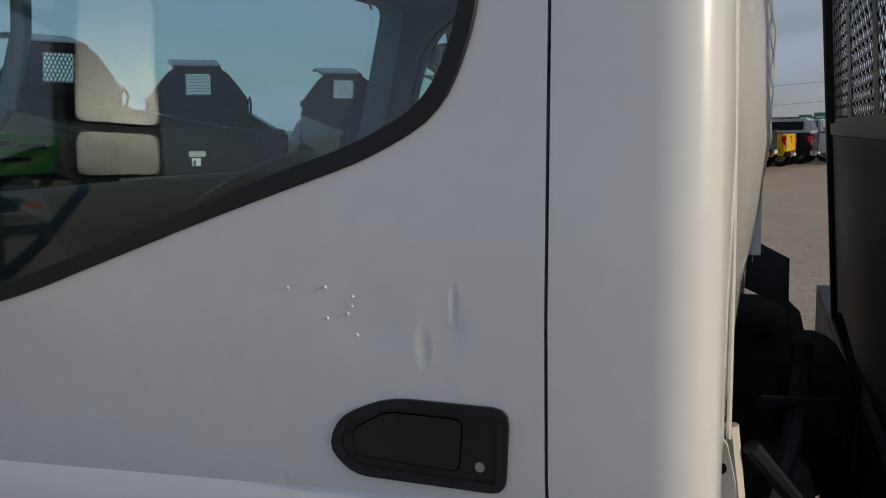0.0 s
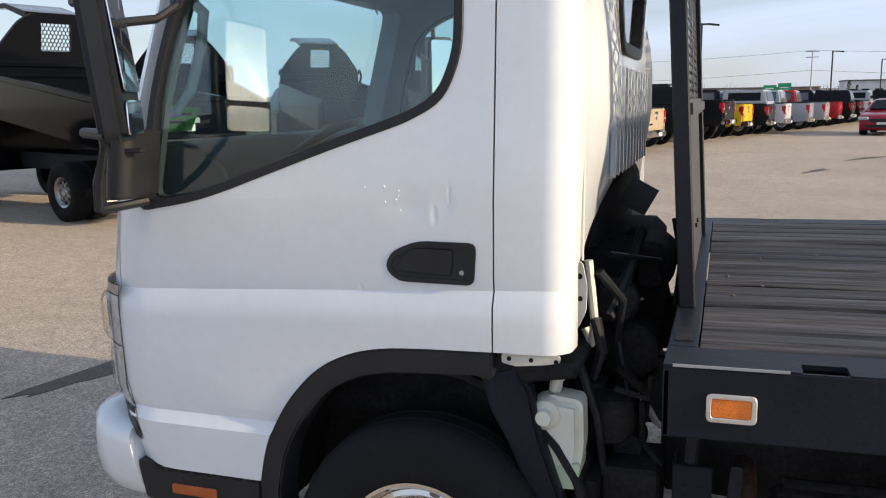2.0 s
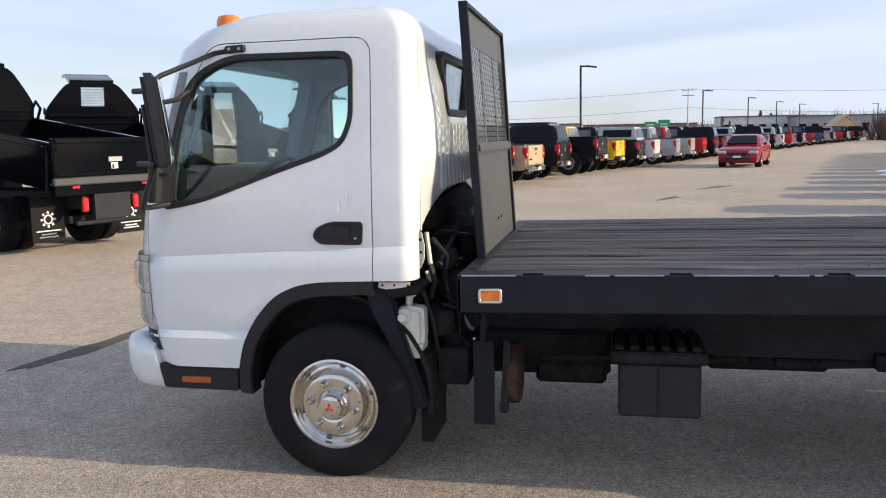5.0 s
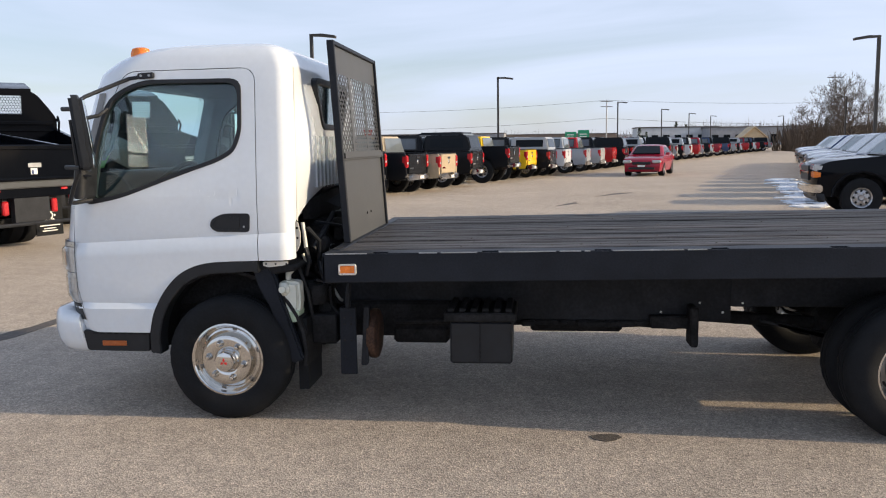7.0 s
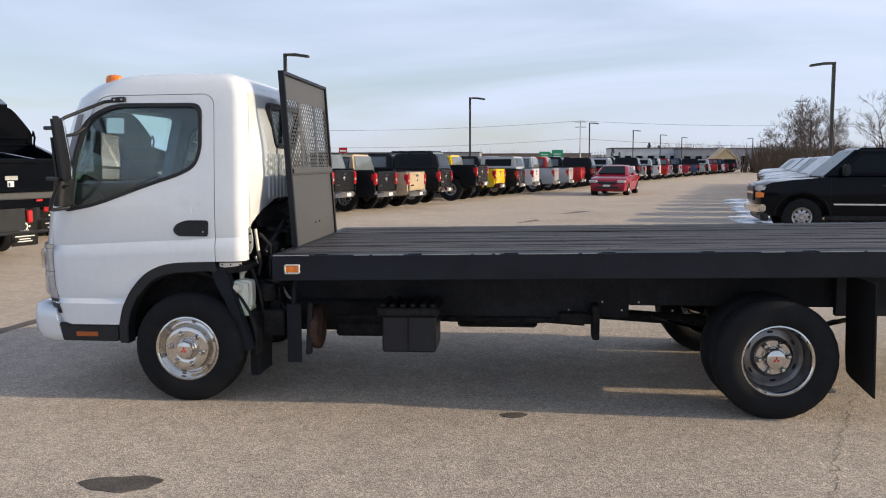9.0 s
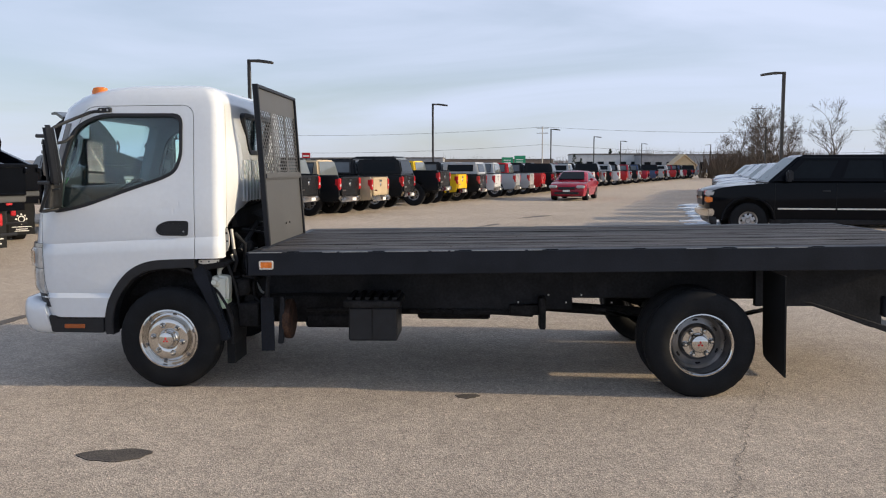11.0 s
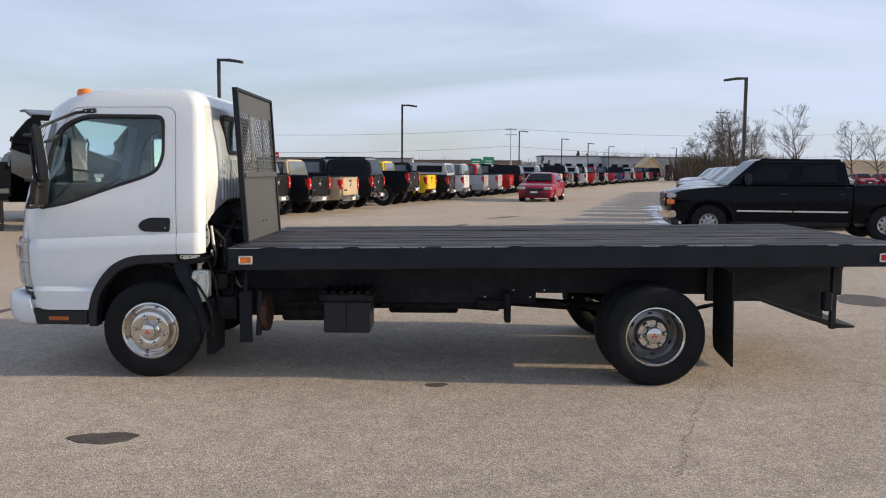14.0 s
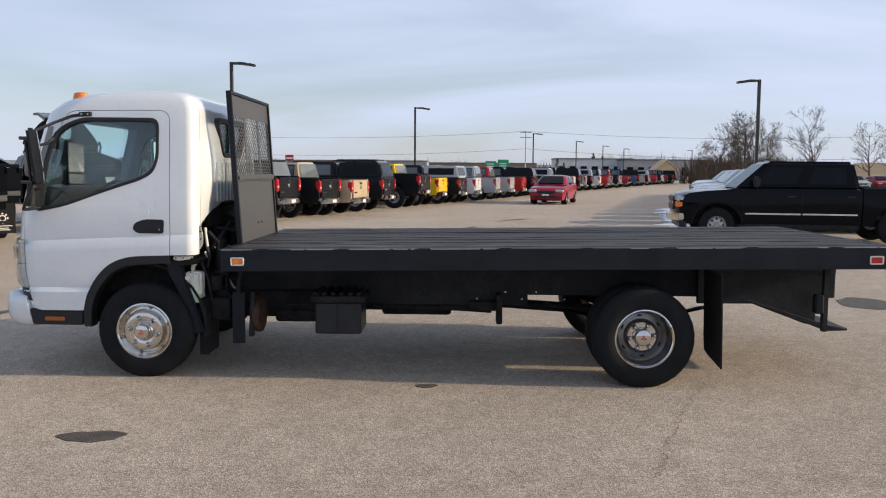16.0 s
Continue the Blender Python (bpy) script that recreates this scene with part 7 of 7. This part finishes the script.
# ---- bare trees ----
def branch(verts, faces, p, d, length, r, depth, rng, spread):
    if depth == 0:
        return
    r = max(r, 0.009)
    n, q, rad = 3, p.copy(), r
    side = d.orthogonal().normalized()
    ring = None
    for i in range(n + 1):
        up = d.cross(side)
        start = len(verts)
        for k in range(4):
            a = math.pi * k / 2
            verts.append(q + rad * (math.cos(a) * side + math.sin(a) * up))
        if ring is not None:
            for k in range(4):
                j = (k + 1) % 4
                faces.append((ring + k, ring + j, start + j, start + k))
        ring = start
        if i < n:
            d = (d + Vector((rng.uniform(-1, 1), rng.uniform(-1, 1), rng.uniform(-0.5, 0.9))) * 0.14).normalized()
            side = (side - d * side.dot(d)).normalized()
            q = q + d * length / n
            rad *= 0.87
    kids = 3 if depth > 2 else rng.choice((3, 3, 4))
    for k in range(kids):
        a, tilt = rng.uniform(0, 2 * math.pi), rng.uniform(0.35, spread)
        s = d.orthogonal().normalized()
        u = d.cross(s)
        nd = (d * math.cos(tilt) + (s * math.cos(a) + u * math.sin(a)) * math.sin(tilt) + Vector((0, 0, 0.12))).normalized()
        branch(verts, faces, q - d * length * rng.uniform(0, 0.3), nd, length * rng.uniform(0.58, 0.88), rad * rng.uniform(0.55, 0.78), depth - 1, rng, spread)


def tree_meshes(seed, h, depth, spread=0.95):
    """A leader with limbs all the way up, the low ones longest."""
    rng = random.Random(seed)
    v0, f0, v1, f1 = [], [], [], []
    p, d = Vector((0, 0, 0)), Vector((0, 0, 1))
    r, n, at = h * 0.022, 12, []
    for i in range(n + 1):
        s = len(v0)
        for k in range(6):
            a = math.pi * k / 3
            v0.append(p + r * Vector((math.cos(a), math.sin(a), 0)))
        if i:
            for k in range(6):
                j = (k + 1) % 6
                f0.append((s - 6 + k, s - 6 + j, s + j, s + k))
        at.append((p.copy(), r))
        d = (d + Vector((rng.uniform(-1, 1), rng.uniform(-1, 1), 0.6)) * 0.11).normalized()
        p, r = p + d * h * 0.70 / n, max(0.02, r * 0.86)
    for i in range(3, n + 1):
        for k in range(2):
            a = rng.uniform(0, 2 * math.pi)
            rise_k = rng.uniform(0.6, 1.3)
            nd = Vector((math.cos(a), math.sin(a), rise_k)).normalized()
            branch(v1, f1, at[i][0], nd, h * rng.uniform(0.11, 0.20) * (1.15 - 0.45 * i / n), at[i][1] * 0.6, depth, rng, spread)
    out, grow = [], h / max(p.z for p in v1)
    v0, v1 = [p * grow for p in v0], [p * grow for p in v1]
    for name, v, f in (("trunk", v0, f0), ("crown", v1, f1)):
        me = bpy.data.meshes.new(name)
        me.from_pydata([tuple(x) for x in v], [], f)
        me.materials.append(BARK)
        out.append(me)
    return out


TREES = [tree_meshes(5 + k, 9.0, 5, 0.95) for k in range(5)] + [tree_meshes(31 + k, 9.0, 4, 0.8) for k in range(3)]


def bare_tree(k, x, y, h, turn):
    t = thing("tree", "leafless grey-brown deciduous tree beside the lot", "tree", pose(x, y, 0, 0, 0, turn) @ Matrix.Diagonal((h / 9, h / 9, h / 9, 1)), "bare trees")
    for name, me in zip(("trunk", "crown"), TREES[k]):
        o = new(name, me)
        o.parent = t
    return t


spots = [(46.2, 100, 10.2), (62, 120, 9.4), (71, 130, 9.2), (79.5, 136, 8.6)]
for k, (x, y, h) in enumerate(spots):
    bare_tree(5 + k % 3, x, y, h, 67 * k)
spots = [(38.4, 106, 8.2), (41.5, 112, 10.4), (44.5, 118, 10.2), (36.5, 114, 6.4), (48.5, 124, 9.6), (40.5, 122, 9.4), (51.5, 130, 9.0), (46.5, 128, 10.6), (40.2, 109, 9.2)]
for k, (x, y, h) in enumerate(spots):
    bare_tree(5 + k % 3 if k % 3 else k % 5, x, y, h, 67 * k)
# brush and far woods
rng = random.Random(11)
bm_v, bm_f = [], []
for k in range(1500):
    zone = rng.random()
    if zone < 0.55:
        u = rng.random()
        x, y, h = 37 + 28 * u + rng.uniform(-2, 2), 112 + 40 * u + rng.uniform(0, 14), rng.uniform(2.2, 5.4)
    elif zone < 0.8:
        x, y, h = rng.uniform(50, 130), rng.uniform(280, 320), rng.uniform(5, 10)
    else:
        x, y, h = rng.uniform(-150, 60), rng.uniform(330, 420), rng.uniform(4, 8.5)
    for b in range(6):
        lean = Vector((rng.uniform(-0.45, 0.45), rng.uniform(-0.3, 0.3), 1)).normalized() * h * rng.uniform(0.6, 1)
        w = 0.05 + h * 0.006
        s = len(bm_v)
        base = Vector((x + rng.uniform(-0.5, 0.5), y, 0))
        bm_v += [tuple(base + Vector((-w, 0, 0))), tuple(base + Vector((w, 0, 0))), tuple(base + lean * 0.6 + Vector((w * 0.6, 0, 0))), tuple(base + lean), tuple(base + lean * 0.6 + Vector((-w * 0.6, 0, 0)))]
        bm_f.append((s, s + 1, s + 2, s + 3, s + 4))
me = bpy.data.meshes.new("brush")
me.from_pydata(bm_v, [], bm_f)
BRUSH = mat("brown_brush", (0.088, 0.066, 0.050), 0.95, spread=0.35, scale=0.3)
me.materials.append(BRUSH)
tagged(new("brush", me), "brown leafless brush and far woods", "brush", kind="stuff")
EVERGREEN = mat("dark_conifer", (0.03, 0.045, 0.028), 0.95, spread=0.4, scale=1.5)
for x, y, h in ((26, 205, 5), (28, 208, 4), (96, 290, 9), (92, 292, 8), (100, 288, 9), (47, 285, 8), (50, 284, 7), (-30, 150, 3.5)):
    t = thing("conifer", "dark green conifer far beyond the lot", "tree", pose(x, y, 0), "conifers")
    bm = bmesh.new()
    tube(bm, [(0, 0, 0), (0, 0, h * 0.9)], h * 0.02, 6, 0.01)
    part("trunk", bm, BARK, t)
    bm = bmesh.new()
    rg = random.Random(int(x * 7 + y))
    for k in range(260):
        z = h * rg.uniform(0.1, 1.0)
        r = (h - z) * 0.26 * rg.uniform(0.3, 1.0) + 0.05
        a = rg.uniform(0, 2 * math.pi)
        p = Vector((r * math.cos(a), r * math.sin(a), z))
        s = h * 0.06
        q = [bm.verts.new(p + Vector((rg.uniform(-s, s), rg.uniform(-s, s), rg.uniform(-s, s * 0.4)))) for _ in range(3)]
        bm.faces.new(q)
    part("crown", bm, EVERGREEN, t, smooth=0)

# dry field and distant rise
FIELD = mat("dry_winter_grass", (0.26, 0.19, 0.11), 0.95, spread=0.3, scale=0.15, grain=0.3, grain_scale=4)
HILL = mat("hazy_distant_land", (0.24, 0.235, 0.24), 0.95, spread=0.25, scale=0.02)


def rise(name, x0, x1, y0, y1, top, seed, m, label):
    rg = random.Random(seed)
    bm = bmesh.new()
    n = 60
    rows = [[], [], []]
    for i in range(n + 1):
        x = lerp(x0, x1, i / n)
        h = top * (0.75 + 0.25 * noise.noise(Vector((x * 0.01, seed, 0)))) * min(1, 6 * i / n, 6 * (n - i) / n)
        rows[0].append(bm.verts.new((x, y0, 0.02)))
        rows[1].append(bm.verts.new((x, lerp(y0, y1, 0.5), h + 0.03)))
        rows[2].append(bm.verts.new((x, y1, 0.02)))
    for a, b in zip(rows, rows[1:]):
        for i in range(n):
            bm.faces.new([a[i], a[i + 1], b[i + 1], b[i]])
    return tagged(part(name, bm, m), label, "land", kind="structure")


rise("backdrop_rise", -700, 500, 420, 900, 9.0, 3, HILL, "low hazy rise along the horizon")
rise("backdrop_field", 47, 260, 118, 210, 4.8, 5, FIELD, "dry brown winter field")
rise("backdrop_bank", -60, 30, 215, 260, 4.0, 8, FIELD, "dry grass bank below the road")


# ---- stains, cracks and old snow on the asphalt ----
def patch(name, x, y, rx, ry, m, label, seed, turn=0.0, n=26, rough=0.18, lift=0.004, kind="structure"):
    rg = random.Random(seed)
    bm = bmesh.new()
    ph = [rg.uniform(0, 6.28) for _ in range(4)]
    pts = []
    for k in range(n):
        a = 2 * math.pi * k / n
        w = 1 + rough * (math.sin(2 * a + ph[0]) * 0.5 + math.sin(3 * a + ph[1]) * 0.5 + math.sin(7 * a + ph[2]) * 0.3)
        u, v = rx * w * math.cos(a), ry * w * math.sin(a)
        pts.append((x + u * math.cos(turn) - v * math.sin(turn), y + u * math.sin(turn) + v * math.cos(turn)))
    prism(bm, pts, "z", 0.0005, lift)
    return tagged(part(name, bm, m, smooth=0), label, "stain" if m is not SNOW else "snow", kind=kind)


patch("stain", 0.225, -1.33, 0.19, 0.115, WET, "round dark oil stain on asphalt", 1)
patch("stain", 2.225, 0.005, 0.085, 0.055, WET, "small dark oil spot on asphalt", 2)
patch("stain", 7.67, 4.41, 0.36, 0.55, WET, "damp patch on asphalt", 3)
patch("stain", -2.80, 2.52, 0.72, 0.115, WET, "dark streak on asphalt beside the truck", 4, 1.40, rough=0.4)
patch("stain", 4.25, 22.6, 1.10, 0.13, WET, "thin damp streak on asphalt", 5, 1.05, rough=0.5)
patch("stain", 2.65, 18.3, 0.80, 0.09, WET, "thin damp streak on asphalt", 6, 1.15, rough=0.5)
for k in range(26):
    c = Vector((8.50, 17.0, 0)) + Vector((0.215, 0.977, 0)) * 0.62 * k
    patch("snow_patch", c.x + random.uniform(-0.12, 0.30), c.y, random.uniform(0.30, 0.58), random.uniform(0.26, 0.46), SNOW, "thin patch of old snow by the parked pickups", 20 + k, rough=0.45, lift=0.03)
for k, (x0, y0, x1, y1) in enumerate(((3.54, -1.92, 3.78, -1.24), (3.78, -1.24, 4.08, -0.47), (4.08, -0.47, 4.55, 0.55))):
    bm = bmesh.new()
    rg, pts = random.Random(40 + k), []
    for i in range(25):
        f = i / 24
        pts.append(Vector((lerp(x0, x1, f) + rg.uniform(-0.025, 0.025), lerp(y0, y1, f) + rg.uniform(-0.025, 0.025), 0.002)))
    for a, b in zip(pts, pts[1:]):
        n = Vector((-(b - a).y, (b - a).x, 0)).normalized() * rg.uniform(0.0015, 0.0035)
        bm.faces.new([bm.verts.new(v) for v in (a - n, b - n, b + n, a + n)])
    tagged(part("crack", bm, CRACK, smooth=0), "thin dark crack across the asphalt", "crack", kind="structure")
